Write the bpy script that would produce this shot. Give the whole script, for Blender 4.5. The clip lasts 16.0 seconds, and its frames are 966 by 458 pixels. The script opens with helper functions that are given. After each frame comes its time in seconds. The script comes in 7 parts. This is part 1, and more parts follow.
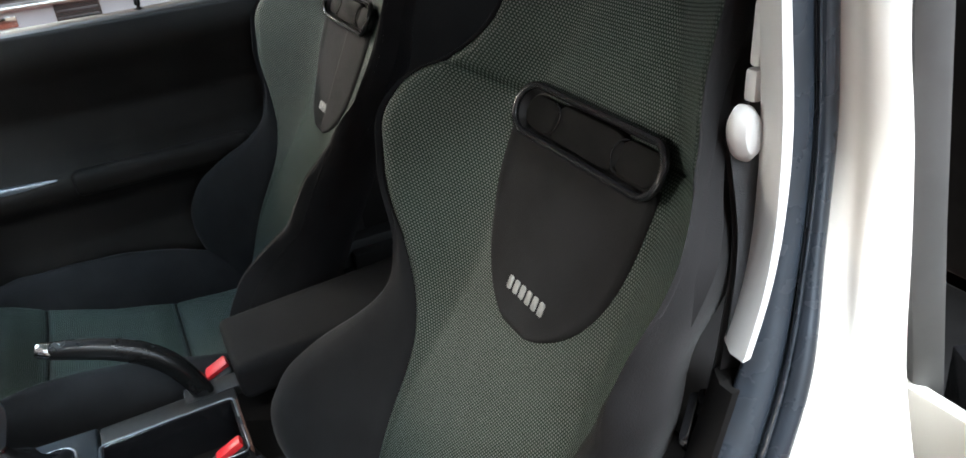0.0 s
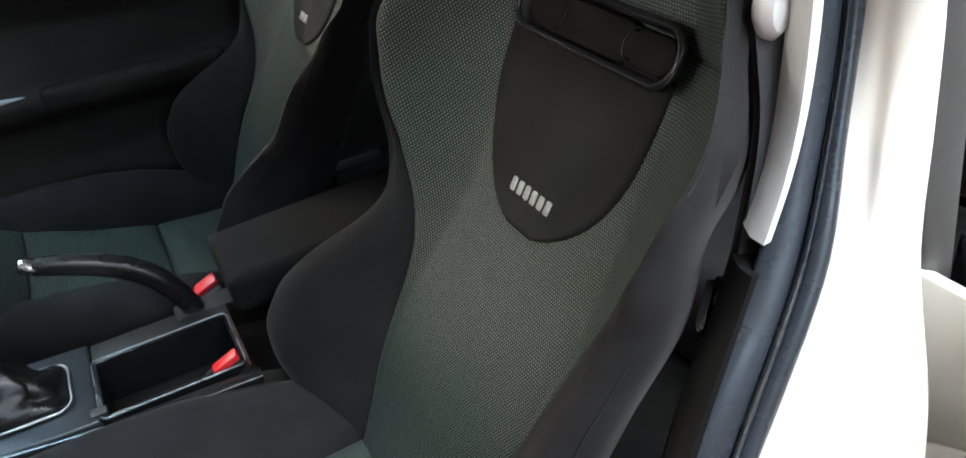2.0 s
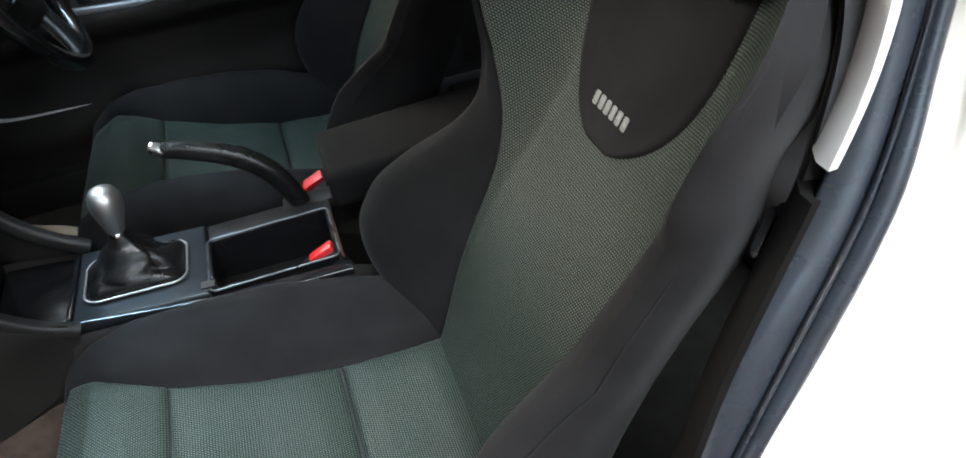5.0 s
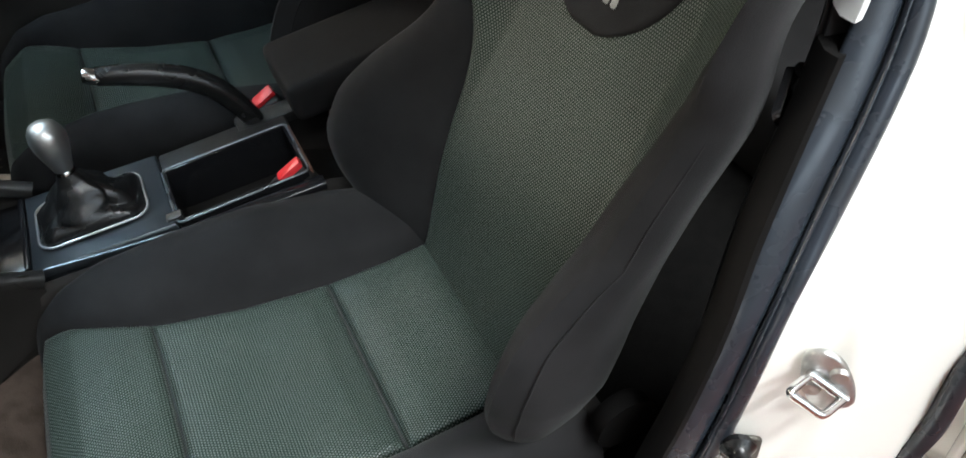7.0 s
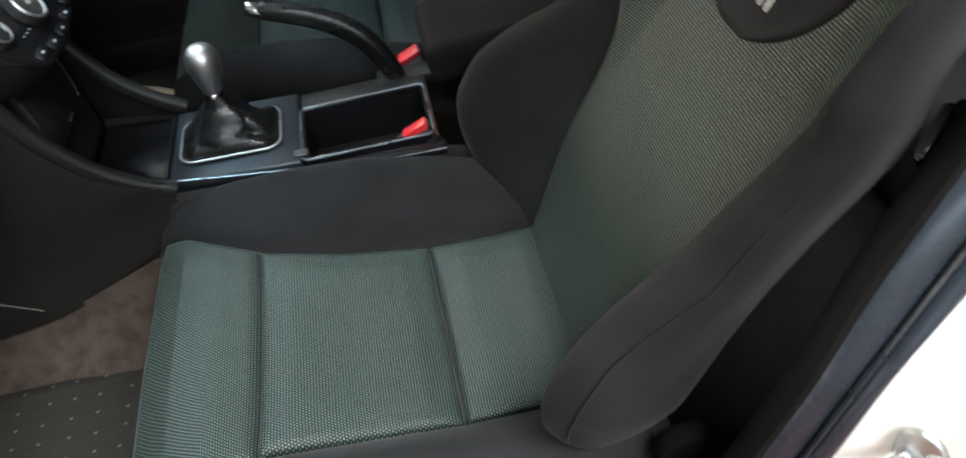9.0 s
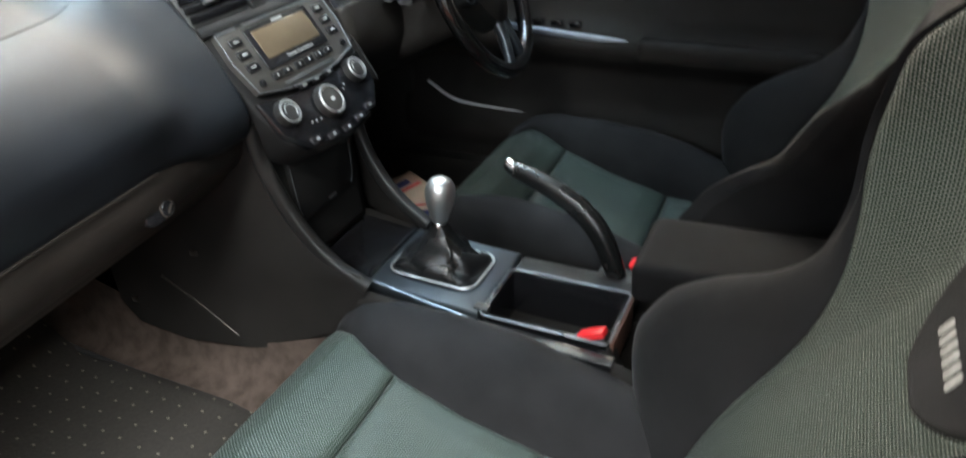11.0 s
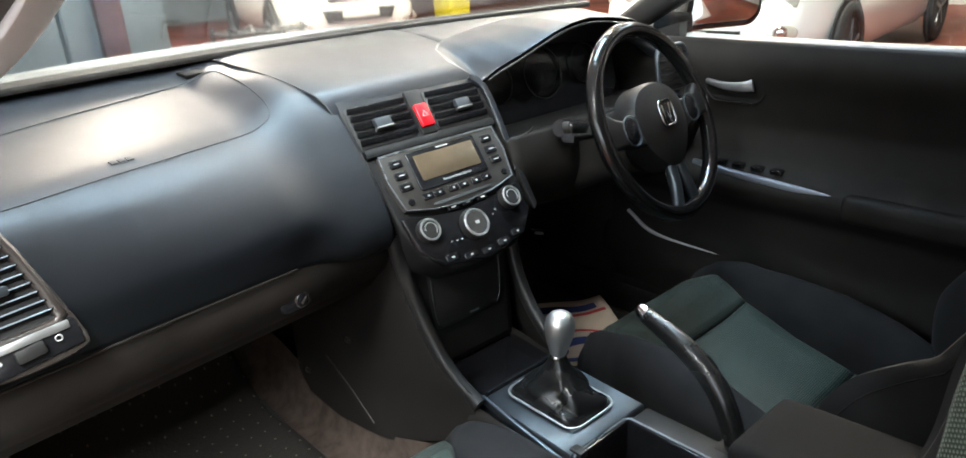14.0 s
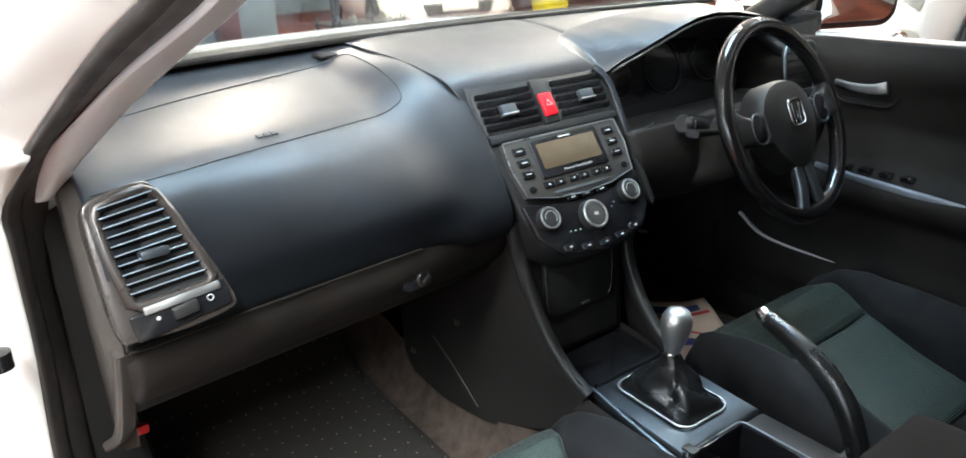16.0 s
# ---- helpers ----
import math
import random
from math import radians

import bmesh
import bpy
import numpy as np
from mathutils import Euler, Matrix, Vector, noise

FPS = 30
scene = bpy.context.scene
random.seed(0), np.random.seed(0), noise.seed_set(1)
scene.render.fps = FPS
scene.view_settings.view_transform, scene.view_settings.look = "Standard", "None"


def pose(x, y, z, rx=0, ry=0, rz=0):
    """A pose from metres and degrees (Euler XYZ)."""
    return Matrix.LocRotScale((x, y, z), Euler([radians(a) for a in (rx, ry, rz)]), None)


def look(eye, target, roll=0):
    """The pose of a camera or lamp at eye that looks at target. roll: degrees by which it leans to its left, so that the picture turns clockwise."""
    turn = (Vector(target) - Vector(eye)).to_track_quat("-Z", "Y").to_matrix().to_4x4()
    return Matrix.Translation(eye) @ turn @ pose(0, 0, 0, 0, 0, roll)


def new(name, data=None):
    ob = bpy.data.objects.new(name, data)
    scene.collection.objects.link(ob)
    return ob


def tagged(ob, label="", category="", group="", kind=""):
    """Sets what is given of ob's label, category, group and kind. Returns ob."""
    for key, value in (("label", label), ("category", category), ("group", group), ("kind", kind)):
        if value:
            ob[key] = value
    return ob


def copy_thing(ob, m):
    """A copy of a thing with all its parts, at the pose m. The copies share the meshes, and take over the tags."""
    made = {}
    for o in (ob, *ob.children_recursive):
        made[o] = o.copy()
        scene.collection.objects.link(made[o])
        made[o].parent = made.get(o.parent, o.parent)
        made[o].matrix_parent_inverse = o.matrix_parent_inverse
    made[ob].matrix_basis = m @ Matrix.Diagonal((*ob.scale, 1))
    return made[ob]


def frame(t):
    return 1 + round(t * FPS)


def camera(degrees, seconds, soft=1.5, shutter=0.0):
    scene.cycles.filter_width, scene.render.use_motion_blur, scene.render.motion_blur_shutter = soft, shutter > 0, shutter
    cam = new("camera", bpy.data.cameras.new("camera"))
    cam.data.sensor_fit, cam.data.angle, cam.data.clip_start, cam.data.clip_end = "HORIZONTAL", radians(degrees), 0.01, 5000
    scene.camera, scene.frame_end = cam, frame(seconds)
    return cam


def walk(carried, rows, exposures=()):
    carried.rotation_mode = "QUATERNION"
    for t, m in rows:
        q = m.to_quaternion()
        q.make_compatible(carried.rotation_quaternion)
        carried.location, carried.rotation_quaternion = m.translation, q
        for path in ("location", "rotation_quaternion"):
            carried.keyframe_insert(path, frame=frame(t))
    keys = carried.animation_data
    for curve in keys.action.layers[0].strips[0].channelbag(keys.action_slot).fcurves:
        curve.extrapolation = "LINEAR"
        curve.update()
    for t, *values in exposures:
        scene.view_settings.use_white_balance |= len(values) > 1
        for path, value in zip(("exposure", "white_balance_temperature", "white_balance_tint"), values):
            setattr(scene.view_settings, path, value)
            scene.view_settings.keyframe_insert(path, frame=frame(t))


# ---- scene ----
cam = camera(65.9, 16.0, shutter=0.5)
PATH = [
    (0, (-0.941, 0.049, 1.309), (0.638, -0.687, 0.328), -5.4),
    (0.5, (-0.926, 0.067, 1.299), (0.619, -0.731, 0.31), -4.7),
    (1, (-0.926, 0.082, 1.294), (0.588, -0.732, 0.272), -4.6),
    (1.5, (-0.927, 0.088, 1.285), (0.561, -0.716, 0.218), -4.4),
    (2, (-0.928, 0.09, 1.272), (0.536, -0.667, 0.139), -4.8),
    (2.5, (-0.934, 0.089, 1.262), (0.525, -0.628, 0.096), -4.9),
    (3, (-0.941, 0.081, 1.266), (0.541, -0.572, 0.093), -5.2),
    (3.5, (-0.961, 0.063, 1.275), (0.584, -0.45, 0.113), -6.0),
    (4, (-0.98, 0.028, 1.266), (0.602, -0.311, 0.09), -6.6),
    (4.2, (-0.984, 0.021, 1.263), (0.592, -0.268, 0.066), -6.8),
    (6.3, (-0.94, 0.101, 1.251), (0.387, -0.466, -0.134), -8.2),
    (6.5, (-0.938, 0.11, 1.251), (0.375, -0.439, -0.154), -8.2),
    (7, (-0.935, 0.118, 1.243), (0.347, -0.369, -0.213), -9.2),
    (7.5, (-0.934, 0.12, 1.237), (0.335, -0.312, -0.247), -10.2),
    (8, (-0.936, 0.12, 1.235), (0.305, -0.245, -0.29), -10.5),
    (8.2, (-0.939, 0.117, 1.236), (0.302, -0.216, -0.296), -10.6),
    (10.3, (-0.936, -0.08, 1.181), (0.608, 0.385, -0.001), -4.7),
    (10.5, (-0.907, -0.101, 1.181), (0.633, 0.431, 0.021), -3.9),
    (11, (-0.857, -0.147, 1.206), (0.694, 0.592, 0.183), -2.6),
    (11.5, (-0.786, -0.251, 1.235), (0.647, 0.814, 0.334), -4.6),
    (12, (-0.733, -0.327, 1.245), (0.606, 0.94, 0.468), -4.7),
    (12.5, (-0.716, -0.344, 1.239), (0.591, 0.979, 0.504), -4.2),
    (13, (-0.711, -0.342, 1.236), (0.587, 0.995, 0.51), -4.4),
    (13.5, (-0.719, -0.343, 1.239), (0.553, 1.016, 0.507), -3.7),
    (14, (-0.728, -0.337, 1.24), (0.504, 1.058, 0.507), -3.6),
    (14.5, (-0.737, -0.333, 1.241), (0.455, 1.092, 0.501), -3.4),
    (15, (-0.751, -0.324, 1.237), (0.397, 1.138, 0.5), -3.3),
    (15.5, (-0.766, -0.315, 1.234), (0.339, 1.183, 0.502), -3.1),
    (16, (-0.78, -0.308, 1.233), (0.281, 1.222, 0.503), -2.8),
]

EXPOSURES = [(0, 0.14, 6550, 10), (1.0, 0.10, 6550, 10), (2.0, -0.06, 6550, 10), (3.3, -0.08, 6550, 10), (4.2, 0.20, 6600, 10), (6.3, -0.30, 6800, 10), (8.2, -0.26, 6850, 10),
             (10.5, 0.26, 6900, 11), (11.0, 0.44, 7000, 11), (11.5, 0.80, 7050, 11), (12.2, 0.66, 7050, 11), (13.0, 0.44, 7000, 11), (14.0, 0.42, 6950, 11), (16, 0.36, 6700, 10)]
walk(cam, [(t, look(e, a, r)) for t, e, a, r in PATH], EXPOSURES)

# ---- world and light ----
world = bpy.data.worlds.new("garage_air")
scene.world = world
world.use_nodes = True
world.node_tree.nodes["Background"].inputs[0].default_value = (0.75, 0.85, 1.0, 1)
world.node_tree.nodes["Background"].inputs[1].default_value = 0.05


def area_lamp(name, eye, target, sx, sy, watts, colour):
    data = bpy.data.lights.new(name, "AREA")
    data.shape, data.size, data.size_y = "RECTANGLE", sx, sy
    data.energy, data.color = watts, colour
    ob = new(name, data)
    ob.matrix_world = look(eye, target)
    return ob


DAY = (0.68, 0.84, 1.0)
TUBE = (1.0, 0.93, 0.83)
area_lamp("doorway_daylight", (-6.6, -1.0, 3.0), (0, 0.2, 0.9), 6.0, 2.0, 190, DAY)
COOL = (0.84, 0.93, 1.0)
area_lamp("ceiling_strip_light", (-2.1, -2.1, 4.05), (-2.1, -2.1, 0), 0.35, 3.4, 640, COOL)
# added lamp, no known source: brightens the passenger backrest and wings
area_lamp("added_seat_light", (-3.0, -0.3, 3.60), (-3.0, -0.3, 0), 0.30, 2.0, 165, COOL)
area_lamp("ceiling_strip_light", (2.0, 8.5, 4.05), (2.0, 8.5, 0), 0.35, 5.0, 760, TUBE)
area_lamp("ceiling_strip_light", (2.6, 3.4, 4.05), (2.6, 3.4, 0), 0.35, 5.0, 110, TUBE)
area_lamp("ceiling_strip_light", (5.6, 3.6, 4.05), (5.6, 3.6, 0), 0.35, 5.0, 780, TUBE)
area_lamp("roof_light_daylight", (1.05, 1.25, 4.2), (1.05, 1.25, 0), 1.9, 1.5, 190, (0.54, 0.77, 1.0))


# ---- materials ----
def material(name, colour, rough=0.5, metal=0.0, grain=0.0, grain_scale=900.0, vary=0.0, vary_scale=6.0,
             coat=0.0, sheen=0.0, spec=0.5, rough_vary=0.0, second=None, grain_kind="noise"):
    m = bpy.data.materials.new(name)
    m.use_nodes = True
    nt = m.node_tree
    b = nt.nodes["Principled BSDF"]
    b.inputs["Base Color"].default_value = (*colour, 1)
    b.inputs["Roughness"].default_value = rough
    b.inputs["Metallic"].default_value = metal
    b.inputs["Coat Weight"].default_value = coat
    b.inputs["Coat Roughness"].default_value = 0.08
    b.inputs["Sheen Weight"].default_value = sheen
    b.inputs["Sheen Roughness"].default_value = 0.4
    b.inputs["Specular IOR Level"].default_value = spec
    co = nt.nodes.new("ShaderNodeTexCoord")
    if vary > 0 or rough_vary > 0:
        n = nt.nodes.new("ShaderNodeTexNoise")
        n.inputs["Scale"].default_value = vary_scale
        n.inputs["Detail"].default_value = 6
        nt.links.new(co.outputs["Object"], n.inputs["Vector"])
        if vary > 0:
            mix = nt.nodes.new("ShaderNodeMix")
            mix.data_type = "RGBA"
            other = second or tuple(c * (1 - vary) for c in colour)
            mix.inputs[6].default_value = (*colour, 1)
            mix.inputs[7].default_value = (*other, 1)
            ramp = nt.nodes.new("ShaderNodeMapRange")
            ramp.inputs[1].default_value, ramp.inputs[2].default_value = 0.38, 0.66
            nt.links.new(n.outputs["Fac"], ramp.inputs[0])
            nt.links.new(ramp.outputs[0], mix.inputs[0])
            nt.links.new(mix.outputs[2], b.inputs["Base Color"])
        if rough_vary > 0:
            rr = nt.nodes.new("ShaderNodeMapRange")
            rr.inputs[1].default_value, rr.inputs[2].default_value = 0.3, 0.7
            rr.inputs[3].default_value, rr.inputs[4].default_value = rough - rough_vary, rough + rough_vary
            nt.links.new(n.outputs["Fac"], rr.inputs[0])
            nt.links.new(rr.outputs[0], b.inputs["Roughness"])
    if grain > 0:
        g = nt.nodes.new("ShaderNodeTexVoronoi" if grain_kind == "cells" else "ShaderNodeTexNoise")
        g.inputs["Scale"].default_value = grain_scale
        nt.links.new(co.outputs["Object"], g.inputs["Vector"])
        bump = nt.nodes.new("ShaderNodeBump")
        bump.inputs["Strength"].default_value = grain
        bump.inputs["Distance"].default_value = 0.0006
        nt.links.new(g.outputs[0], bump.inputs["Height"])
        nt.links.new(bump.outputs[0], b.inputs["Normal"])
    return m


def knit_material(name, ground, thread, pitch=0.004):
    """Honeycomb spacer knit: light threads round small dark eyelets, laid out on the UV map in metres."""
    m = bpy.data.materials.new(name)
    m.use_nodes = True
    nt = m.node_tree
    b = nt.nodes["Principled BSDF"]
    uv = nt.nodes.new("ShaderNodeTexCoord")
    sep = nt.nodes.new("ShaderNodeSeparateXYZ")
    nt.links.new(uv.outputs["UV"], sep.inputs[0])

    def op(kind, a, c=None, value=None):
        n = nt.nodes.new("ShaderNodeMath")
        n.operation = kind
        nt.links.new(a, n.inputs[0])
        if c is not None:
            nt.links.new(c, n.inputs[1])
        elif value is not None:
            n.inputs[1].default_value = value
        return n.outputs[0]
    k = 2 * math.pi / pitch
    u = op("MULTIPLY", sep.outputs[0], value=k)
    v = op("MULTIPLY", sep.outputs[1], value=k * 0.57735)
    w1 = op("COSINE", op("ADD", u, v))
    w2 = op("COSINE", op("SUBTRACT", u, v))
    w3 = op("COSINE", op("MULTIPLY", v, value=2.0))
    total = op("ADD", op("ADD", w1, w2), w3)
    fac = nt.nodes.new("ShaderNodeMapRange")
    fac.inputs[1].default_value, fac.inputs[2].default_value = -0.8, 2.6
    nt.links.new(total, fac.inputs[0])
    n = nt.nodes.new("ShaderNodeTexNoise")
    n.inputs["Scale"].default_value = 7.0
    n.inputs["Detail"].default_value = 5
    nt.links.new(uv.outputs["Object"], n.inputs["Vector"])
    mix = nt.nodes.new("ShaderNodeMix")
    mix.data_type = "RGBA"
    mix.inputs[6].default_value, mix.inputs[7].default_value = (*ground, 1), (*thread, 1)
    nt.links.new(fac.outputs[0], mix.inputs[0])
    wear = nt.nodes.new("ShaderNodeMix")
    wear.data_type = "RGBA"
    wear.blend_type = "MULTIPLY"
    wear.inputs[7].default_value = (0.72, 0.78, 0.74, 1)
    nt.links.new(n.outputs["Fac"], wear.inputs[0])
    nt.links.new(mix.outputs[2], wear.inputs[6])
    nt.links.new(wear.outputs[2], b.inputs["Base Color"])
    b.inputs["Roughness"].default_value = 0.42
    b.inputs["Sheen Weight"].default_value = 0.05
    shine = nt.nodes.new("ShaderNodeMapRange")
    shine.inputs[3].default_value, shine.inputs[4].default_value = 0.05, 0.80
    nt.links.new(fac.outputs[0], shine.inputs[0])
    nt.links.new(shine.outputs[0], b.inputs["Specular IOR Level"])
    b.inputs["Sheen Roughness"].default_value = 0.35
    bump = nt.nodes.new("ShaderNodeBump")
    bump.inputs["Strength"].default_value = 0.45
    bump.inputs["Distance"].default_value = 0.0008
    nt.links.new(fac.outputs[0], bump.inputs["Height"])
    nt.links.new(bump.outputs[0], b.inputs["Normal"])
    return m


def dotted_material(name, ground, dot, pitch, size):
    """Needle-felt mat with rows of small light stitches, on the UV map in metres."""
    m = bpy.data.materials.new(name)
    m.use_nodes = True
    nt = m.node_tree
    b = nt.nodes["Principled BSDF"]
    uv = nt.nodes.new("ShaderNodeTexCoord")
    vor = nt.nodes.new("ShaderNodeTexVoronoi")
    vor.voronoi_dimensions = "2D"
    vor.inputs["Scale"].default_value = 1 / pitch
    vor.inputs["Randomness"].default_value = 0.18
    nt.links.new(uv.outputs["UV"], vor.inputs["Vector"])
    lt = nt.nodes.new("ShaderNodeMath")
    lt.operation = "LESS_THAN"
    lt.inputs[1].default_value = size
    nt.links.new(vor.outputs["Distance"], lt.inputs[0])
    n = nt.nodes.new("ShaderNodeTexNoise")
    n.inputs["Scale"].default_value = 180
    nt.links.new(uv.outputs["Object"], n.inputs["Vector"])
    base = nt.nodes.new("ShaderNodeMix")
    base.data_type = "RGBA"
    base.inputs[6].default_value = (*ground, 1)
    base.inputs[7].default_value = (*(c * 0.45 for c in ground), 1)
    nt.links.new(n.outputs["Fac"], base.inputs[0])
    mix = nt.nodes.new("ShaderNodeMix")
    mix.data_type = "RGBA"
    mix.inputs[7].default_value = (*dot, 1)
    nt.links.new(base.outputs[2], mix.inputs[6])
    nt.links.new(lt.outputs[0], mix.inputs[0])
    nt.links.new(mix.outputs[2], b.inputs["Base Color"])
    b.inputs["Roughness"].default_value = 0.9
    bump = nt.nodes.new("ShaderNodeBump")
    bump.inputs["Strength"].default_value = 0.6
    bump.inputs["Distance"].default_value = 0.002
    nt.links.new(n.outputs["Fac"], bump.inputs["Height"])
    nt.links.new(bump.outputs[0], b.inputs["Normal"])
    return m


def glass_material(name, tint=(0.9, 0.95, 0.93)):
    m = bpy.data.materials.new(name)
    m.use_nodes = True
    b = m.node_tree.nodes["Principled BSDF"]
    b.inputs["Base Color"].default_value = (*tint, 1)
    b.inputs["Roughness"].default_value = 0.02
    b.inputs["Transmission Weight"].default_value = 1.0
    b.inputs["IOR"].default_value = 1.45
    return m


def glow_material(name, colour, strength):
    m = bpy.data.materials.new(name)
    m.use_nodes = True
    b = m.node_tree.nodes["Principled BSDF"]
    b.inputs["Base Color"].default_value = (*colour, 1)
    b.inputs["Emission Color"].default_value = (*colour, 1)
    b.inputs["Emission Strength"].default_value = strength
    return m


KNIT = knit_material("honeycomb_knit", (0.0155, 0.0240, 0.0188), (0.068, 0.077, 0.070), 0.0038)
SUEDE = material("black_suede", (0.0128, 0.0122, 0.0126), 0.85, sheen=0.04, spec=0.12, grain=0.5, grain_scale=700, vary=0.35, vary_scale=14)
# black vinyl; the blue in its base colour stands for bluish reflections
SOFT = material("soft_black_dash", (0.0068, 0.0080, 0.0102), 0.41, spec=0.36, grain=0.16, grain_scale=1100, vary=0.18, vary_scale=11, rough_vary=0.035)
HARD = material("hard_black_plastic", (0.0162, 0.01536, 0.01464), 0.40, spec=0.35, grain=0.25, grain_scale=1500, vary=0.25, vary_scale=12, grain_kind="cells")
TRIM = material("black_door_trim", (0.0165, 0.0146, 0.0132), 0.58, spec=0.12, grain=0.3, grain_scale=1200, vary=0.3, vary_scale=8)
GLOSS = material("gloss_black_plastic", (0.008, 0.008, 0.009), 0.18, rough_vary=0.06, vary_scale=20)
SATIN = material("satin_grey_metal_trim", (0.17, 0.18, 0.19), 0.30, metal=0.75, rough_vary=0.06, vary_scale=25)
STRIP = material("bright_satin_strip", (0.33, 0.37, 0.42), 0.34, metal=0.75, rough_vary=0.04, vary_scale=20)
GUNMETAL = material("dark_titanium_trim", (0.1051, 0.1196, 0.132), 0.32, metal=0.85, rough_vary=0.03, vary_scale=12)
AUDIO = material("grey_audio_plastic", (0.044, 0.041, 0.037), 0.34, metal=0.3, rough_vary=0.05, vary_scale=25)
SILVER = material("brushed_aluminium", (0.55, 0.55, 0.54), 0.40, metal=1.0, rough_vary=0.08, vary_scale=40)
CHROME = material("chrome", (0.72, 0.72, 0.72), 0.12, metal=1.0, rough_vary=0.05, vary_scale=30)
STEEL = material("zinc_plated_steel", (0.60, 0.60, 0.58), 0.42, metal=1.0, rough_vary=0.1, vary_scale=60, vary=0.3)
LEATHER = material("black_leather", (0.008, 0.008, 0.008), 0.27, grain=0.12, grain_scale=900, vary=0.2, vary_scale=15, rough_vary=0.08, grain_kind="cells")
RIM = material("polished_black_leather", (0.005, 0.005, 0.005), 0.15, coat=0.4, grain=0.03, grain_scale=700, rough_vary=0.06, vary_scale=18)
PAINT = material("white_car_paint", (0.80, 0.77, 0.71), 0.25, coat=0.6, vary=0.06, vary_scale=5)
PEARL = material("white_showroom_paint", (0.78, 0.77, 0.74), 0.25, coat=0.7, vary=0.05, vary_scale=3)
# black seal rubber with its bluish reflection put into the colour
RUBBER = material("black_rubber_seal", (0.019, 0.024, 0.031), 0.28, rough_vary=0.1, vary_scale=30, vary=0.3)
PALE = material("pale_grey_pillar_trim", (0.55, 0.55, 0.54), 0.6, grain=0.2, grain_scale=1500, vary=0.06)
RED = material("red_plastic", (0.62, 0.015, 0.02), 0.35, vary=0.15, vary_scale=40)
HAZARD = material("red_hazard_button", (0.55, 0.006, 0.012), 0.25, vary=0.1, vary_scale=30)
INK = material("white_ink", (0.34, 0.34, 0.33), 0.5)
# WARM and BEZEL: the brown of warm reflected light is in the base colour
WARM = material("warm_tinted_satin_plastic", (0.045, 0.037, 0.031), 0.36, spec=0.6, grain=0.15, grain_scale=1300, vary=0.25, vary_scale=10, rough_vary=0.05)
BEZEL = material("warm_tinted_grey_bezel", (0.046, 0.038, 0.033), 0.30, metal=0.4, rough_vary=0.06, vary_scale=25)
# front-pillar copy of the seal rubber, lighter for the light on it
SEALGREY = material("lit_grey_rubber", (0.034, 0.029, 0.026), 0.5, rough_vary=0.1, vary_scale=30, vary=0.3)
CLOTH = material("dark_armrest_cloth", (0.0072, 0.006863, 0.0072), 0.85, spec=0.10, grain=0.6, grain_scale=700, vary=0.35, vary_scale=14)
GLOVE = material("brown_black_grained_plastic", (0.01553, 0.01242, 0.01053), 0.5, spec=0.26, grain=0.25, grain_scale=1500, vary=0.3, vary_scale=12, grain_kind="cells")
SLOT = material("moulded_black_plastic", (0.009, 0.009, 0.0095), 0.42, rough_vary=0.05, vary_scale=25)
# copy of CARPET darkened to carry the shade low in the cabin
DARKCARPET = material("shade_dark_carpet", (0.00558, 0.00522, 0.00495), 0.95, spec=0.06, grain=1.0, grain_scale=450, vary=0.4, vary_scale=40)
PILLAR = material("black_pillar_trim", (0.0084, 0.008064, 0.008064), 0.55, spec=0.2, grain=0.25, grain_scale=1400, vary=0.25, vary_scale=14)
LOWTRIM = material("matt_black_pillar_trim", (0.0052, 0.0048, 0.0046), 0.7, spec=0.08, grain=0.3, grain_scale=1400, vary=0.35, vary_scale=10)
VINYL = material("dark_airbag_vinyl", (0.010, 0.009, 0.0085), 0.40, spec=0.3, grain=0.2, grain_scale=1400, vary=0.2, vary_scale=20)
COWL = material("weathered_grey_cowl", (0.24, 0.235, 0.22), 0.6, vary=0.3, vary_scale=9, grain=0.3, grain_scale=300)
THREAD = material("silver_embroidery", (0.24, 0.24, 0.23), 0.5, grain=0.5, grain_scale=2000, vary=0.25, vary_scale=200)
WEBBING = material("black_webbing", (0.018, 0.018, 0.020), 0.6, grain=0.7, grain_scale=900, vary=0.3, vary_scale=60)
DISPLAY = material("amber_display_glass", (0.085, 0.062, 0.040), 0.12, vary=0.25, vary_scale=12)
CARPET = material("brown_grey_carpet", (0.065, 0.0475, 0.03875), 0.95, grain=1.0, grain_scale=450, vary=0.4, vary_scale=40)
CARPET_SPEC = CARPET.node_tree.nodes["Principled BSDF"].inputs["Specular IOR Level"]
CARPET_SPEC.default_value = 0.1
MAT = dotted_material("dotted_floor_mat", (0.027, 0.022, 0.0176), (0.125, 0.108, 0.085), 0.030, 0.070)
PAPER = material("cream_paper", (0.68, 0.55, 0.42), 0.8, grain=0.3, grain_scale=300, vary=0.08, vary_scale=12)
NAVY = material("navy_print", (0.03, 0.045, 0.16), 0.8)
CRIMSON = material("red_print", (0.55, 0.06, 0.06), 0.8)
GLASS = glass_material("car_glass")
MIRROR = material("mirror_glass", (0.8, 0.8, 0.8), 0.02, metal=1.0)
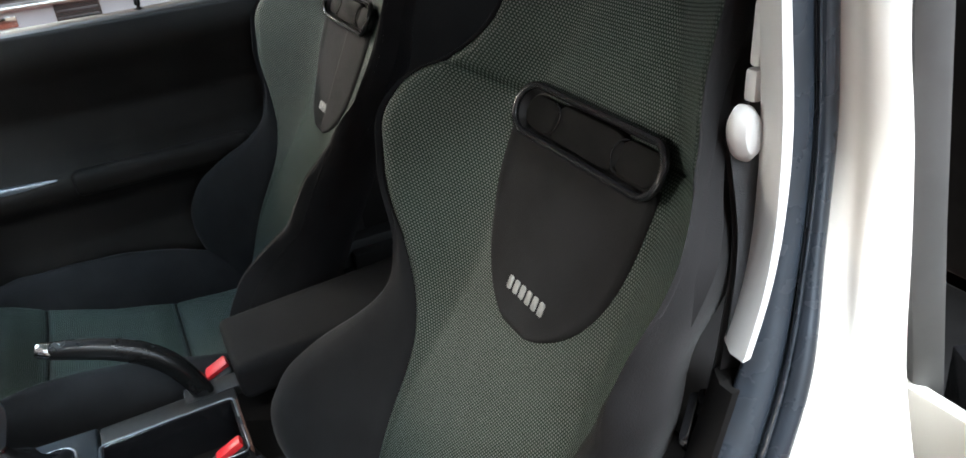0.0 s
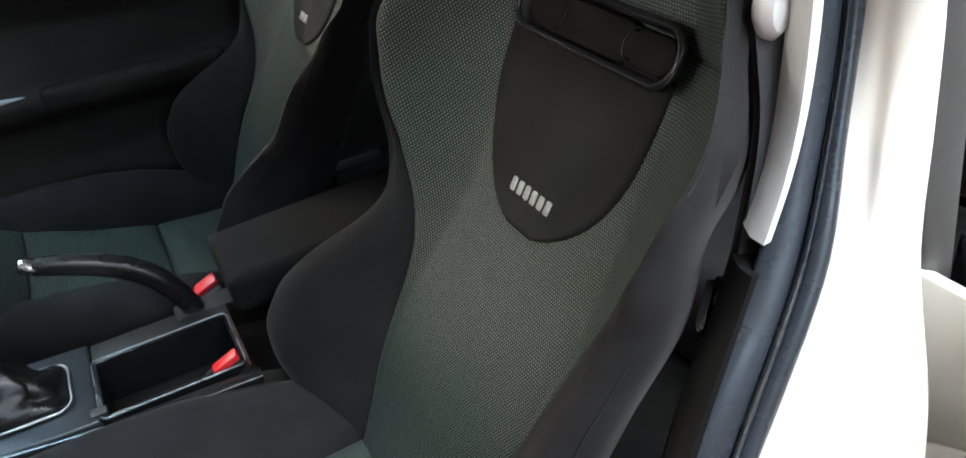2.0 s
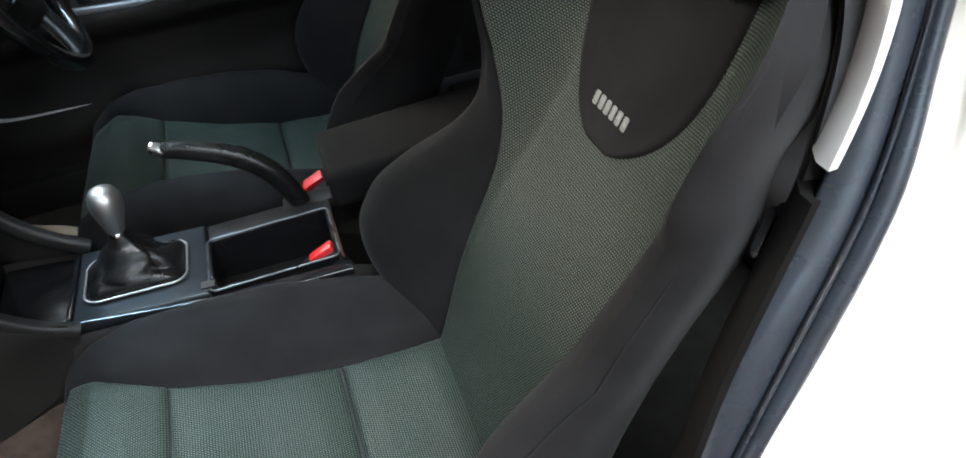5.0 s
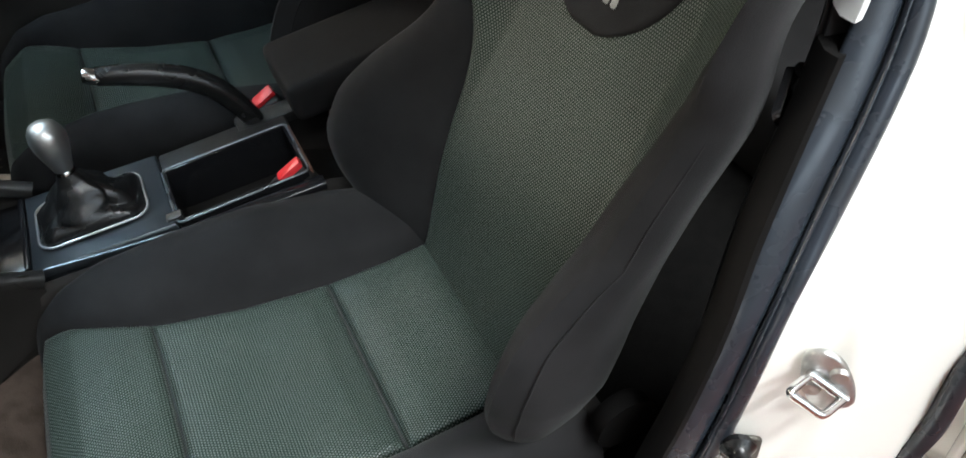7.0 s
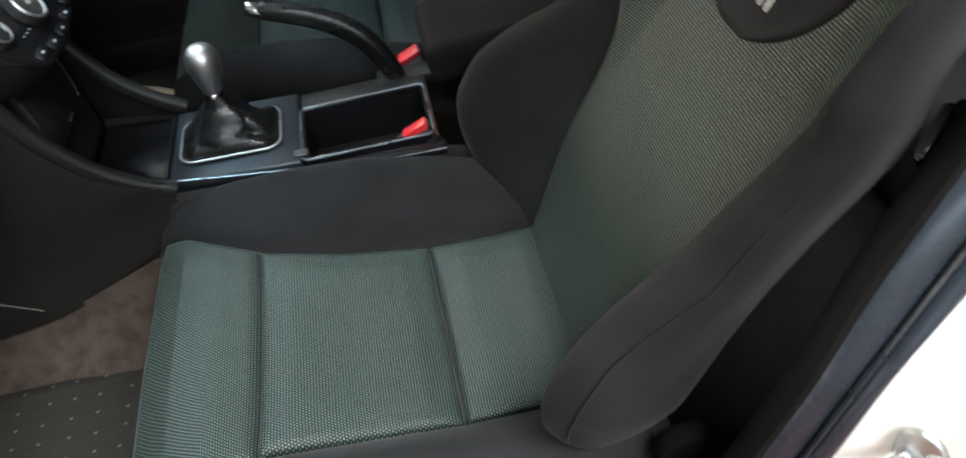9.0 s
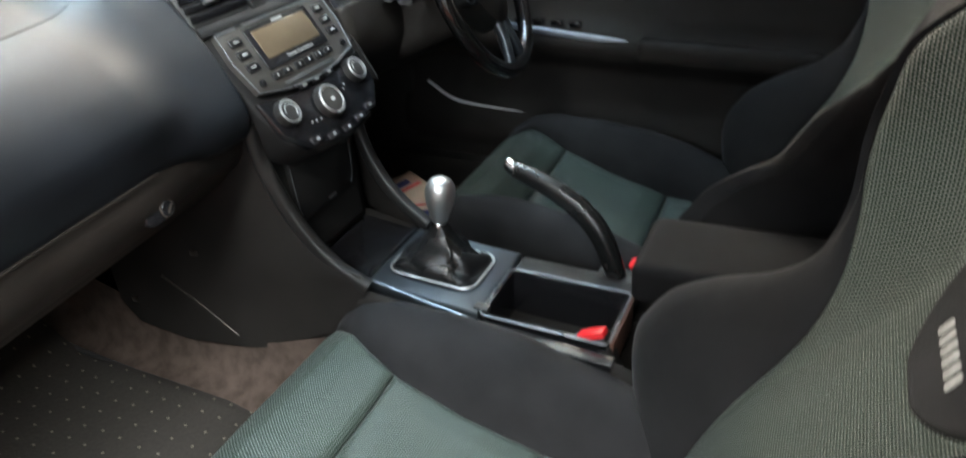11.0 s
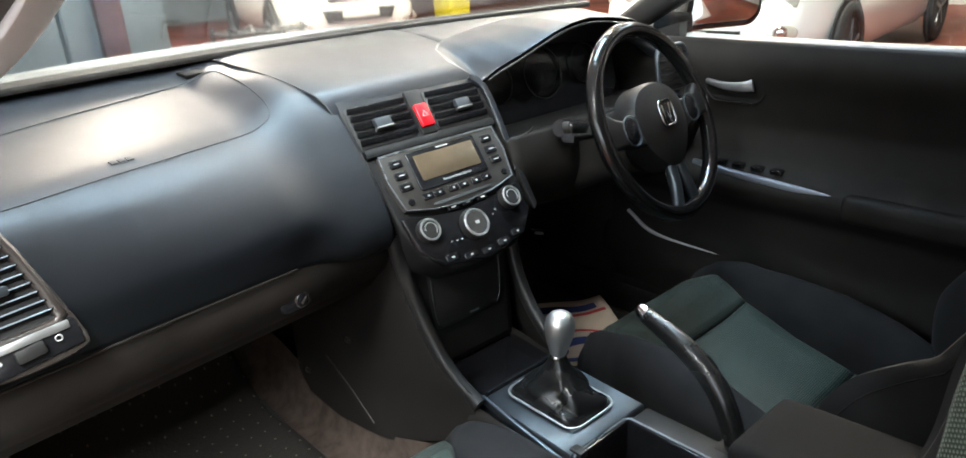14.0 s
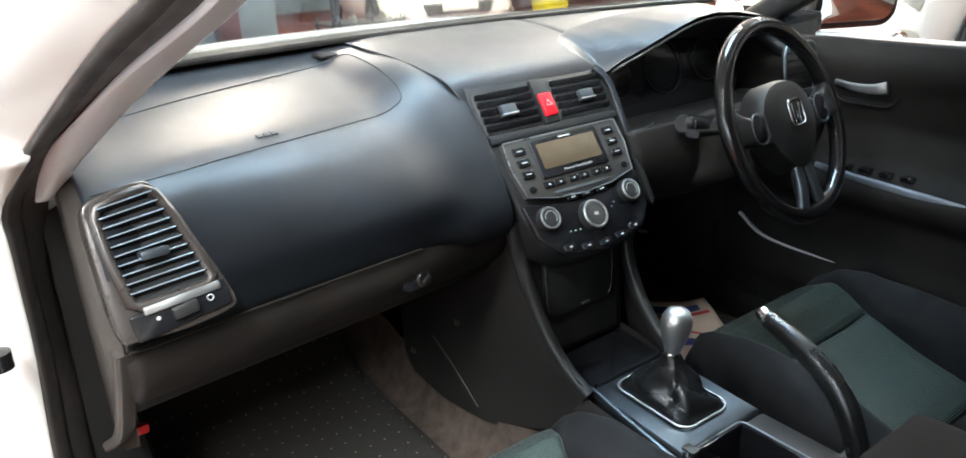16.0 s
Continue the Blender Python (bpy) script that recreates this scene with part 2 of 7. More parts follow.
FLOOR = material("red_painted_concrete", (0.15, 0.030, 0.015), 0.6, spec=0.2, vary=0.6, vary_scale=0.9, second=(0.085, 0.030, 0.018), grain=0.4, grain_scale=60, rough_vary=0.12)
WALLM = material("painted_blockwork", (0.50, 0.49, 0.46), 0.8, vary=0.25, vary_scale=1.2, grain=0.5, grain_scale=40)
BLUEWALL = material("grey_blue_steel", (0.16, 0.20, 0.22), 0.5, vary=0.3, vary_scale=2.0)
CEIL = material("ceiling_sheet", (0.55, 0.55, 0.54), 0.8, vary=0.2, vary_scale=1.5)
YELLOW = material("yellow_plastic", (0.75, 0.66, 0.02), 0.5, vary=0.12, vary_scale=6)
TYRE = material("tyre_rubber", (0.018, 0.018, 0.018), 0.75, vary=0.3, vary_scale=12)
LENS = material("clear_lamp_lens", (0.62, 0.60, 0.52), 0.12, metal=0.5, rough_vary=0.08, vary_scale=50)
TINT = material("dark_car_window", (0.018, 0.020, 0.022), 0.06)
LAMP = glow_material("lit_tube", (1.0, 0.97, 0.9), 6.0)


# ---- geometry helpers ----
def interp(x, xs, ys):
    return float(np.interp(x, xs, ys))


def smooth_line(points, n):
    """n points on a smooth curve through the given ones."""
    p = [Vector(q) for q in points]
    p = [p[0] * 2 - p[1]] + p + [p[-1] * 2 - p[-2]]
    out = []
    spans = len(p) - 3
    for i in range(n):
        f = i / (n - 1) * spans
        k = min(int(f), spans - 1)
        t = f - k
        a, b, c, d = p[k:k + 4]
        out.append(0.5 * ((2 * b) + (c - a) * t + (2 * a - 5 * b + 4 * c - d) * t * t + (3 * b - a - 3 * c + d) * t ** 3))
    return out


def link(name, verts, faces, mat, parent=None, label="", smooth=True, uvs=None):
    me = bpy.data.meshes.new(name)
    me.from_pydata([tuple(v) for v in verts], [], faces)
    me.validate()
    bm = bmesh.new()
    bm.from_mesh(me)
    bmesh.ops.recalc_face_normals(bm, faces=bm.faces)
    bm.to_mesh(me)
    bm.free()
    if uvs is not None:
        layer = me.uv_layers.new(name="UVMap")
        for loop in me.loops:
            layer.data[loop.index].uv = uvs[loop.vertex_index]
    me.materials.append(mat)
    if smooth:
        me.shade_smooth()
    ob = new(name, me)
    if parent is not None:
        ob.parent = parent
        bpy.context.view_layer.update()
        ob.matrix_parent_inverse = parent.matrix_world.inverted()
    if label:
        ob["label"] = label
    return ob


def part(name, bm, mat, parent=None, label="", smooth=True):
    """Links a bmesh as one mesh object under a thing or a part."""
    bm.verts.ensure_lookup_table()
    verts = [v.co.copy() for v in bm.verts]
    bm.verts.index_update()
    faces = [[v.index for v in f.verts] for f in bm.faces]
    bm.free()
    ob = link(name, verts, faces, mat, parent, label, False)
    if smooth:
        ob.data.shade_smooth()
        ob.data.set_sharp_from_angle(angle=radians(40))
    return ob


def base(name, x, y, z, label="", category="", group="", kind=""):
    ob = new(name)
    ob.empty_display_size = 0.05
    ob.matrix_world = pose(x, y, z)
    bpy.context.view_layer.update()
    return tagged(ob, label, category, group, kind)


def box(cx, cy, cz, sx, sy, sz, bevel=0.004, segments=2, m=None):
    bm = bmesh.new()
    bmesh.ops.create_cube(bm, size=1.0)
    bmesh.ops.scale(bm, vec=(sx, sy, sz), verts=bm.verts)
    if bevel > 0:
        bmesh.ops.bevel(bm, geom=list(bm.edges), offset=min(bevel, 0.45 * min(sx, sy, sz)), segments=segments, affect="EDGES", profile=0.6)
    bmesh.ops.transform(bm, matrix=(m or Matrix()), verts=bm.verts)
    bmesh.ops.translate(bm, vec=(cx, cy, cz), verts=bm.verts)
    return bm


def lathe(profile, m, n=28):
    """Turns (radius, height) pairs about local z, placed by m."""
    bm = bmesh.new()
    rings = []
    for r, h in profile:
        rings.append([bm.verts.new(m @ Vector((r * math.cos(2 * math.pi * i / n), r * math.sin(2 * math.pi * i / n), h))) for i in range(n)])
    for a, b in zip(rings, rings[1:]):
        for i in range(n):
            bm.faces.new((a[i], a[(i + 1) % n], b[(i + 1) % n], b[i]))
    bm.faces.new(rings[0])
    bm.faces.new(rings[-1])
    bmesh.ops.recalc_face_normals(bm, faces=bm.faces)
    return bm


def sweep(path, section, closed=False, cap=True, up=(0, 0, 1)):
    """Carries a 2D section (or a radius) along a path."""
    if isinstance(section, (int, float)):
        r = section
        section = [(r * math.cos(2 * math.pi * i / 10), r * math.sin(2 * math.pi * i / 10)) for i in range(10)]
    path = [Vector(p) for p in path]
    n = len(path)
    bm = bmesh.new()
    rings = []
    for i, p in enumerate(path):
        a = path[(i - 1) % n] if (closed or i > 0) else p
        b = path[(i + 1) % n] if (closed or i < n - 1) else p
        d = (b - a).normalized()
        side = d.cross(Vector(up))
        if side.length < 1e-4:
            side = d.cross(Vector((0, 1, 0.001)))
        side.normalize()
        top = side.cross(d)
        sec = section(i / (n - 1)) if callable(section) else section
        rings.append([bm.verts.new(p + side * u + top * v) for u, v in sec])
    k = len(rings[0])
    pairs = list(zip(rings, rings[1:])) + ([(rings[-1], rings[0])] if closed else [])
    for a, b in pairs:
        for i in range(k):
            bm.faces.new((a[i], a[(i + 1) % k], b[(i + 1) % k], b[i]))
    if cap and not closed:
        bm.faces.new(rings[0])
        bm.faces.new(rings[-1])
    bmesh.ops.recalc_face_normals(bm, faces=bm.faces)
    return bm


def sheet(name, fn, nu, nv, mat, parent=None, label="", thick=0.0, uv=None, kind=""):
    """A smooth sheet fn(u, v), u and v from 0 to 1; thick gives it a body behind."""
    verts = [Vector(fn(i / (nu - 1), j / (nv - 1))) for j in range(nv) for i in range(nu)]
    faces = [(j * nu + i, j * nu + i + 1, (j + 1) * nu + i + 1, (j + 1) * nu + i) for j in range(nv - 1) for i in range(nu - 1)]
    uvs = None
    if uv is not None:
        uvs = [uv(i / (nu - 1), j / (nv - 1)) for j in range(nv) for i in range(nu)]
    ob = link(name, verts, faces, mat, parent, label, True, uvs)
    if thick:
        mod = ob.modifiers.new("thickness", "SOLIDIFY")
        mod.thickness, mod.offset = thick, -1
    if kind:
        ob["kind"] = kind
    return ob


def loft(rings, cap=True):
    bm = bmesh.new()
    made = [[bm.verts.new(Vector(p)) for p in ring] for ring in rings]
    k = len(made[0])
    for a, b in zip(made, made[1:]):
        for i in range(k):
            bm.faces.new((a[i], a[(i + 1) % k], b[(i + 1) % k], b[i]))
    if cap:
        bm.faces.new(made[0])
        bm.faces.new(made[-1])
    bmesh.ops.recalc_face_normals(bm, faces=bm.faces)
    return bm


def rounded_rect(w, h, r, n=6):
    """Points of a rounded rectangle, centred."""
    pts = []
    for cx, cy, a0 in ((w / 2 - r, h / 2 - r, 0), (-w / 2 + r, h / 2 - r, 90), (-w / 2 + r, -h / 2 + r, 180), (w / 2 - r, -h / 2 + r, 270)):
        for i in range(n + 1):
            a = radians(a0 + 90 * i / n)
            pts.append((cx + r * math.cos(a), cy + r * math.sin(a)))
    return pts


def plate(outline, m, depth, inset=0.002):
    """A slab with a softened front edge; outline in local xy, front towards local +z."""
    def ring(k, z):
        cx = sum(p[0] for p in outline) / len(outline)
        cy = sum(p[1] for p in outline) / len(outline)
        out = []
        for x, y in outline:
            d = math.hypot(x - cx, y - cy) or 1
            out.append(m @ Vector((x - (x - cx) / d * k, y - (y - cy) / d * k, z)))
        return out
    return loft([ring(0, -depth), ring(0, -inset), ring(inset * 0.4, -inset * 0.35), ring(inset, 0)])


def lettering(text, size, m, mat, parent, depth=0.0006, bold=0.0):
    """Raised or printed words as a mesh."""
    cu = bpy.data.curves.new("lettering", "FONT")
    cu.body, cu.size, cu.extrude, cu.offset = text, size, depth, bold
    cu.align_x, cu.align_y = "CENTER", "CENTER"
    tmp = bpy.data.objects.new("lettering", cu)
    scene.collection.objects.link(tmp)
    bpy.context.view_layer.update()
    me = bpy.data.meshes.new_from_object(tmp.evaluated_get(bpy.context.evaluated_depsgraph_get()))
    bpy.data.objects.remove(tmp)
    me.transform(m)
    me.materials.clear()
    me.materials.append(mat)
    ob = new("lettering", me)
    ob.parent = parent
    bpy.context.view_layer.update()
    ob.matrix_parent_inverse = parent.matrix_world.inverted()
    return ob


def frame_of(origin, right, up):
    """A local frame: x to the right, y up, z out of the face."""
    r = Vector(right).normalized()
    u = Vector(up)
    u = (u - r * u.dot(r)).normalized()
    o = r.cross(u)
    m = Matrix((r, u, o)).transposed().to_4x4()
    m.translation = Vector(origin)
    return m


# ---- the garage ----
def room_wall(name, x0, y0, x1, y1, z1, mat, label):
    d = Vector((x1 - x0, y1 - y0, 0))
    m = Matrix.Rotation(math.atan2(d.y, d.x), 4, "Z")
    ob = part(name, box((x0 + x1) / 2, (y0 + y1) / 2, z1 / 2, d.length, 0.2, z1, 0.0, m=m), mat, None, label, False)
    return tagged(ob, label, "wall", "", "structure")


ground = sheet("ground", lambda u, v: (-40 + 80 * u, -40 + 80 * v, 0.0), 9, 9, FLOOR, None, "red painted concrete workshop floor")
tagged(ground, "red painted concrete workshop floor", "floor", "", "structure")
room_wall("wall_north", -7, 14.6, 11, 14.6, 4.3, BLUEWALL, "grey-blue steel workshop wall")
room_wall("wall_south", -7, -7.1, 11, -7.1, 4.3, WALLM, "pale painted block wall of the workshop")
room_wall("wall_east", 11.1, -7, 11.1, 14.5, 4.3, WALLM, "pale painted block wall of the workshop")
room_wall("wall_west", -7.1, -7, -7.1, 14.5, 4.3, WALLM, "pale painted block wall of the workshop")
ceiling = part("ceiling", box(2, 3.75, 4.35, 18.4, 22.0, 0.1, 0.0), CEIL, None, "", False)
tagged(ceiling, "pale sheeted workshop ceiling", "ceiling", "", "structure")
for lx, ly, lz, half in ((-2.1, -2.1, 4.2, 1.75), (-3.0, -0.3, 3.75, 1.05), (2.6, 3.4, 4.2, 2.5), (5.6, 3.6, 4.2, 2.5), (2.0, 8.5, 4.2, 2.5)):
    strip = base("ceiling_light", lx, ly, lz, "long lit tube light under the workshop ceiling", "ceiling light", "workshop tube lights")
    part("housing", box(lx, ly, lz + 0.03, 0.42, 2 * half + 0.2, 0.06, 0.01), CEIL, strip)
    for k in (-0.12, 0.12):
        part("tube", sweep([(lx + k, ly - half, lz - 0.04), (lx + k, ly + half, lz - 0.04)], 0.016), LAMP, strip, "lit white tube")
    # the low fixture is made up to hold the added seat lamp
    if lz < 4.1:
        for k in (-0.8, 0.8):
            part("hanger", sweep([(lx, ly + k, lz + 0.05), (lx, ly + k, 4.30)], 0.006), STEEL, strip)

roof_light = base("roof_light", 1.05, 1.25, 4.27, "translucent daylight panel in the workshop roof", "roof light")
part("panel", box(1.05, 1.25, 4.285, 1.9, 1.5, 0.02, 0.0), glow_material("daylight_panel", (0.60, 0.80, 1.0), 3.0), roof_light)
part("kerb", sweep([(1.05 + x, 1.25 + y, 4.27) for x, y in rounded_rect(1.96, 1.56, 0.02, 2)], 0.03, closed=True), CEIL, roof_light)

# ---- the white car: shell ----


# floor pan and tunnel
pan = sheet("floor_pan", lambda u, v: (-0.74 + 1.48 * u, -1.15 + 2.50 * v,
            0.300 + 0.11 * max(0.0, 1 - abs(-0.74 + 1.48 * u) / 0.15) ** 0.6 * (1 if v < 0.93 else 1)
            + (0.34 * max(0.0, (v - 0.86) / 0.14) ** 1.3)), 60, 40, CARPET, None, thick=0.02)
tagged(pan, "brown-grey moulded carpet over the car floor", "carpet", "", "structure")

# added overlay above the floor pan; its dark colour stands for shade
rear_carpet_shade = sheet("rear_carpet_shade", lambda u, v: (-0.735 + 1.47 * u, -1.14 + 1.44 * v, 0.330 + 0.11 * max(0.0, 1 - abs(-0.735 + 1.47 * u) / 0.15) ** 0.6), 60, 20, DARKCARPET, None, thick=0.004)
tagged(rear_carpet_shade, "dark overlay standing for shade on the carpet under and behind the front seats", "carpet", "", "structure")

# outer shell: roof, bonnet, sides
roof = sheet("roof", lambda u, v: (-0.60 + 1.2 * u, 0.28 - 1.71 * v, 1.405 - 0.42 * max(0.0, 0.20 - 1.71 * v) ** 1.15 + 0.035 * math.sin(math.pi * u) * (0.4 + 0.6 * math.sin(math.pi * (0.15 + 0.7 * v)))),
             20, 20, PAINT, None, thick=0.03)
tagged(roof, "white car roof", "roof", "", "structure")
bonnet = sheet("bonnet", lambda u, v: (-0.80 + 1.60 * u, 1.36 + 0.75 * v - 0.16 * (2 * u - 1) ** 2,
               1.046 - 0.45 * (0.75 * v) ** 2 - 0.04 * (2 * u - 1) ** 4), 32, 20, PAINT, None, thick=0.02)
tagged(bonnet, "white car bonnet beyond the windscreen", "bonnet", "", "structure")
cowl = sheet("cowl", lambda u, v: (-0.76 + 1.52 * u, 1.00 + 0.375 * v - (0.11 + 0.05 * v) * (2 * u - 1) ** 2, 1.046 - 0.012 * math.sin(math.pi * v)), 24, 10, COWL, None, thick=0.012)
tagged(cowl, "weathered grey cowl panel under the windscreen", "cowl", "", "structure")

# plain rear bodywork that closes the car behind the cabin
rear_glass = sheet("rear_window", lambda u, v: ((2 * u - 1) * (0.58 + 0.08 * v), -1.43 - 0.42 * v - 0.06 * math.sin(math.pi * u), 1.40 - 0.36 * v ** 1.2), 14, 8, TINT, None, thick=0.006)
tagged(rear_glass, "dark sloping rear window of the car", "rear window", "", "structure")
boot = sheet("boot_lid", lambda u, v: ((2 * u - 1) * 0.78, -1.83 - (0.46 * min(1.0, v / 0.55)) - 0.05 * math.sin(math.pi * u), 1.035 - 0.05 * min(1.0, v / 0.55) ** 2 - 0.50 * max(0.0, (v - 0.55) / 0.45)), 16, 20, PAINT, None, thick=0.012)
tagged(boot, "white painted boot lid and tail of the car", "boot lid", "", "structure")
for sx in (-1, 1):
    quarter = sheet("rear_quarter", lambda u, v, sx=sx: (sx * (0.80 + 0.04 * math.sin(math.pi * v) - 0.10 * max(0.0, v - 0.9) * 10 * 0.3), -1.16 - 1.12 * u, 0.36 + 0.66 * v), 12, 12, PAINT, None, thick=0.012)
    tagged(quarter, "white painted rear quarter panel of the car", "body panel", "", "structure")

# passenger-side pillars: painted jamb, weatherstrip, inner trim
B_OUT = [(-0.72, -0.10, 0.36), (-0.715, -0.152, 0.50), (-0.71, -0.192, 0.636), (-0.70, -0.226, 0.73), (-0.69, -0.266, 0.815),
         (-0.68, -0.308, 0.94), (-0.655, -0.335, 1.03), (-0.632, -0.358, 1.11), (-0.62, -0.357, 1.19), (-0.60, -0.360, 1.30), (-0.585, -0.36, 1.40)]
B_IN = [(-0.695, -0.06, 0.42), (-0.69, -0.105, 0.53), (-0.69, -0.136, 0.613), (-0.68, -0.177, 0.708), (-0.67, -0.208, 0.811),
        (-0.655, -0.262, 0.93), (-0.645, -0.297, 1.02), (-0.628, -0.316, 1.10), (-0.612, -0.319, 1.19), (-0.59, -0.322, 1.30), (-0.575, -0.325, 1.40)]
B_EDGE = [(-0.80, -0.30, 0.36), (-0.795, -0.345, 0.50), (-0.785, -0.372, 0.62), (-0.765, -0.365, 0.735), (-0.74, -0.375, 0.83),
          (-0.70, -0.386, 0.93), (-0.688, -0.378, 1.03), (-0.677, -0.372, 1.11), (-0.66, -0.369, 1.19), (-0.645, -0.372, 1.30), (-0.63, -0.375, 1.40)]


def set_back(points):
    """The upper pillar leans inwards and back."""
    out = []
    for x, y, z in points:
        k = 1 + 0.13 * min(1.0, max(0.0, (z - 0.74) / 0.25))
        out.append((-0.941 + k * (x + 0.941), 0.049 + k * (y - 0.049), 1.309 + k * (z - 1.309) if z < 1.25 else z))
    return out


B_OUT, B_IN, B_EDGE = set_back(B_OUT), set_back(B_IN), set_back(B_EDGE)


def between(a, b, n):
    la, lb = smooth_line(a, n), smooth_line(b, n)
    return la, lb


NP = 44
b_out, b_in = between(B_OUT, B_IN, NP)
b_edge = smooth_line(B_EDGE, NP)


def jamb_point(u, v):
    k = v * (NP - 1)
    i = min(int(k), NP - 2)
    f = k - i
    a = b_out[i].lerp(b_out[i + 1], f)
    b = b_edge[i].lerp(b_edge[i + 1], f)
    q = a.lerp(b, u)
    # a shallow step pressed into the steel
    bulge = 0.010 * math.sin(math.pi * u) + 0.004 * math.tanh((u - 0.35) * 22)
    return q + Vector((-0.8, 0.6, 0)) * bulge


jamb = sheet("door_jamb", jamb_point, 30, 60, PAINT, None, thick=0.012)
tagged(jamb, "white painted steel door jamb of the centre pillar", "door jamb", "", "structure")


def jamb_side(u, v):
    k = v * (NP - 1)
    i = min(int(k), NP - 2)
    b = b_edge[i].lerp(b_edge[i + 1], k - i)
    return b + Vector((0.12 * u, -0.05 * u, 0))


side = sheet("pillar_side", jamb_side, 10, 40, PAINT, None, thick=0.012)
tagged(side, "white painted rear flank of the centre pillar", "pillar", "", "structure")

# centre-pillar weatherstrip: body, lip and bead run together as parts
strip = base("weatherstrip", *B_OUT[0], "black rubber weatherstrip round the passenger door opening", "weatherstrip")


def strip_sheet(name, f0, f1, proud, mat, lab=""):
    def fn(u, v):
        k = v * (NP - 1)
        i = min(int(k), NP - 2)
        a = b_in[i].lerp(b_in[i + 1], k - i)
        b = b_out[i].lerp(b_out[i + 1], k - i)
        f = f0 + (f1 - f0) * u
        bend = math.sin(math.pi * u) ** 0.6
        return a.lerp(b, f) + Vector((-0.75, 0.66, 0)) * proud * bend
    return sheet(name, fn, 12, 60, mat, strip, lab, thick=0.004)


strip_sheet("seal_base", -0.02, 0.62, 0.006, RUBBER)
strip_sheet("seal_bead", 0.60, 0.72, 0.009, RUBBER, "thin rubber bead")
strip_sheet("seal_lip", 0.71, 1.06, 0.006, RUBBER)

# inner trim: pale upper cover, black lower cover
def pillar_trim(z0, z1, width):
    rings = []
    sel = [q for q in b_in if z0 <= q.z <= z1]
    for q in sel:
        rings.append([q + Vector((-0.006, 0.007, 0)), q + Vector((0.008, 0.007, 0)), q + Vector((0.024, -0.002, 0)),
                      q + Vector((0.030, -width * 0.5, 0)), q + Vector((0.030, -width, 0)), q + Vector((0.0, -width, 0)), q + Vector((-0.004, -0.02, 0))])
    return loft(rings)


trim_up = base("pillar_trim", -0.62, -0.34, 0.95, "pale grey plastic cover on the centre pillar", "pillar trim")
part("cover", pillar_trim(0.915, 1.5, 0.10), PALE, trim_up)
trim_low = base("lower_pillar_trim", -0.66, -0.2, 0.42, "black plastic cover at the foot of the centre pillar", "pillar trim")
part("cover", pillar_trim(0.40, 0.92, 0.16), LOWTRIM, trim_low)

# belt guide, adjuster and belt
guide = base("belt_guide", -0.555, -0.36, 1.08, "pale grey seat-belt height adjuster on the pillar", "seat belt")
part("slider", box(-0.548, -0.378, 1.150, 0.010, 0.022, 0.050, 0.004), PALE, guide)
part("slider", box(-0.550, -0.374, 1.112, 0.012, 0.022, 0.026, 0.004), PALE, guide)
part("shroud", lathe([(0.003, -0.014), (0.012, -0.012), (0.017, -0.004), (0.017, 0.005), (0.012, 0.011), (0.003, 0.013)],
     frame_of((-0.556, -0.356, 1.078), (0, 1, 0), (0.15, 0, 1)) @ Matrix.Diagonal((0.75, 1.30, 0.9, 1)), 24), PALE, guide, "pale grey swivel shroud")
belt = base("seat_belt", -0.60, -0.32, 0.45, "black webbing seat belt hanging down the pillar", "seat belt")
BELT = smooth_line([(-0.558, -0.366, 1.07), (-0.583, -0.358, 1.00), (-0.602, -0.336, 0.93), (-0.616, -0.308, 0.86), (-0.622, -0.262, 0.72), (-0.640, -0.21, 0.50)], 30)
part("webbing", sweep(BELT, [(-0.020, -0.001), (0.020, -0.001), (0.020, 0.001), (-0.020, 0.001)], up=(0.9, -0.4, 0)), WEBBING, belt)
part("webbing", sweep([p + Vector((0.010, -0.004, 0)) for p in BELT], [(-0.020, -0.001), (0.020, -0.001), (0.020, 0.001), (-0.020, 0.001)], up=(0.9, -0.4, 0)), WEBBING, belt)
TONGUE = frame_of((-0.600, -0.290, 0.852), (0.5, -0.7, 0.35), (0.2, 0.3, 1))
part("tongue", plate(rounded_rect(0.05, 0.022, 0.008), TONGUE, 0.008), GLOSS, belt, "black plastic belt tongue")
part("tongue_blade", plate(rounded_rect(0.022, 0.014, 0.003), TONGUE @ Matrix.Translation((-0.022, -0.016, 0.001)), 0.003), CHROME, belt, "bright steel blade")
part("belt_clip", sweep(smooth_line([(-0.590, -0.304, 0.868), (-0.598, -0.296, 0.872), (-0.606, -0.294, 0.875), (-0.612, -0.298, 0.877)], 10), 0.005), GLOSS, belt)

# striker on the jamb
def jamb_frame(p, out=(-0.84, 0.54, 0.06)):
    o = Vector(out).normalized()
    r = Vector((0, 0, 1)).cross(o).normalized()
    return frame_of(p, r, o.cross(r))


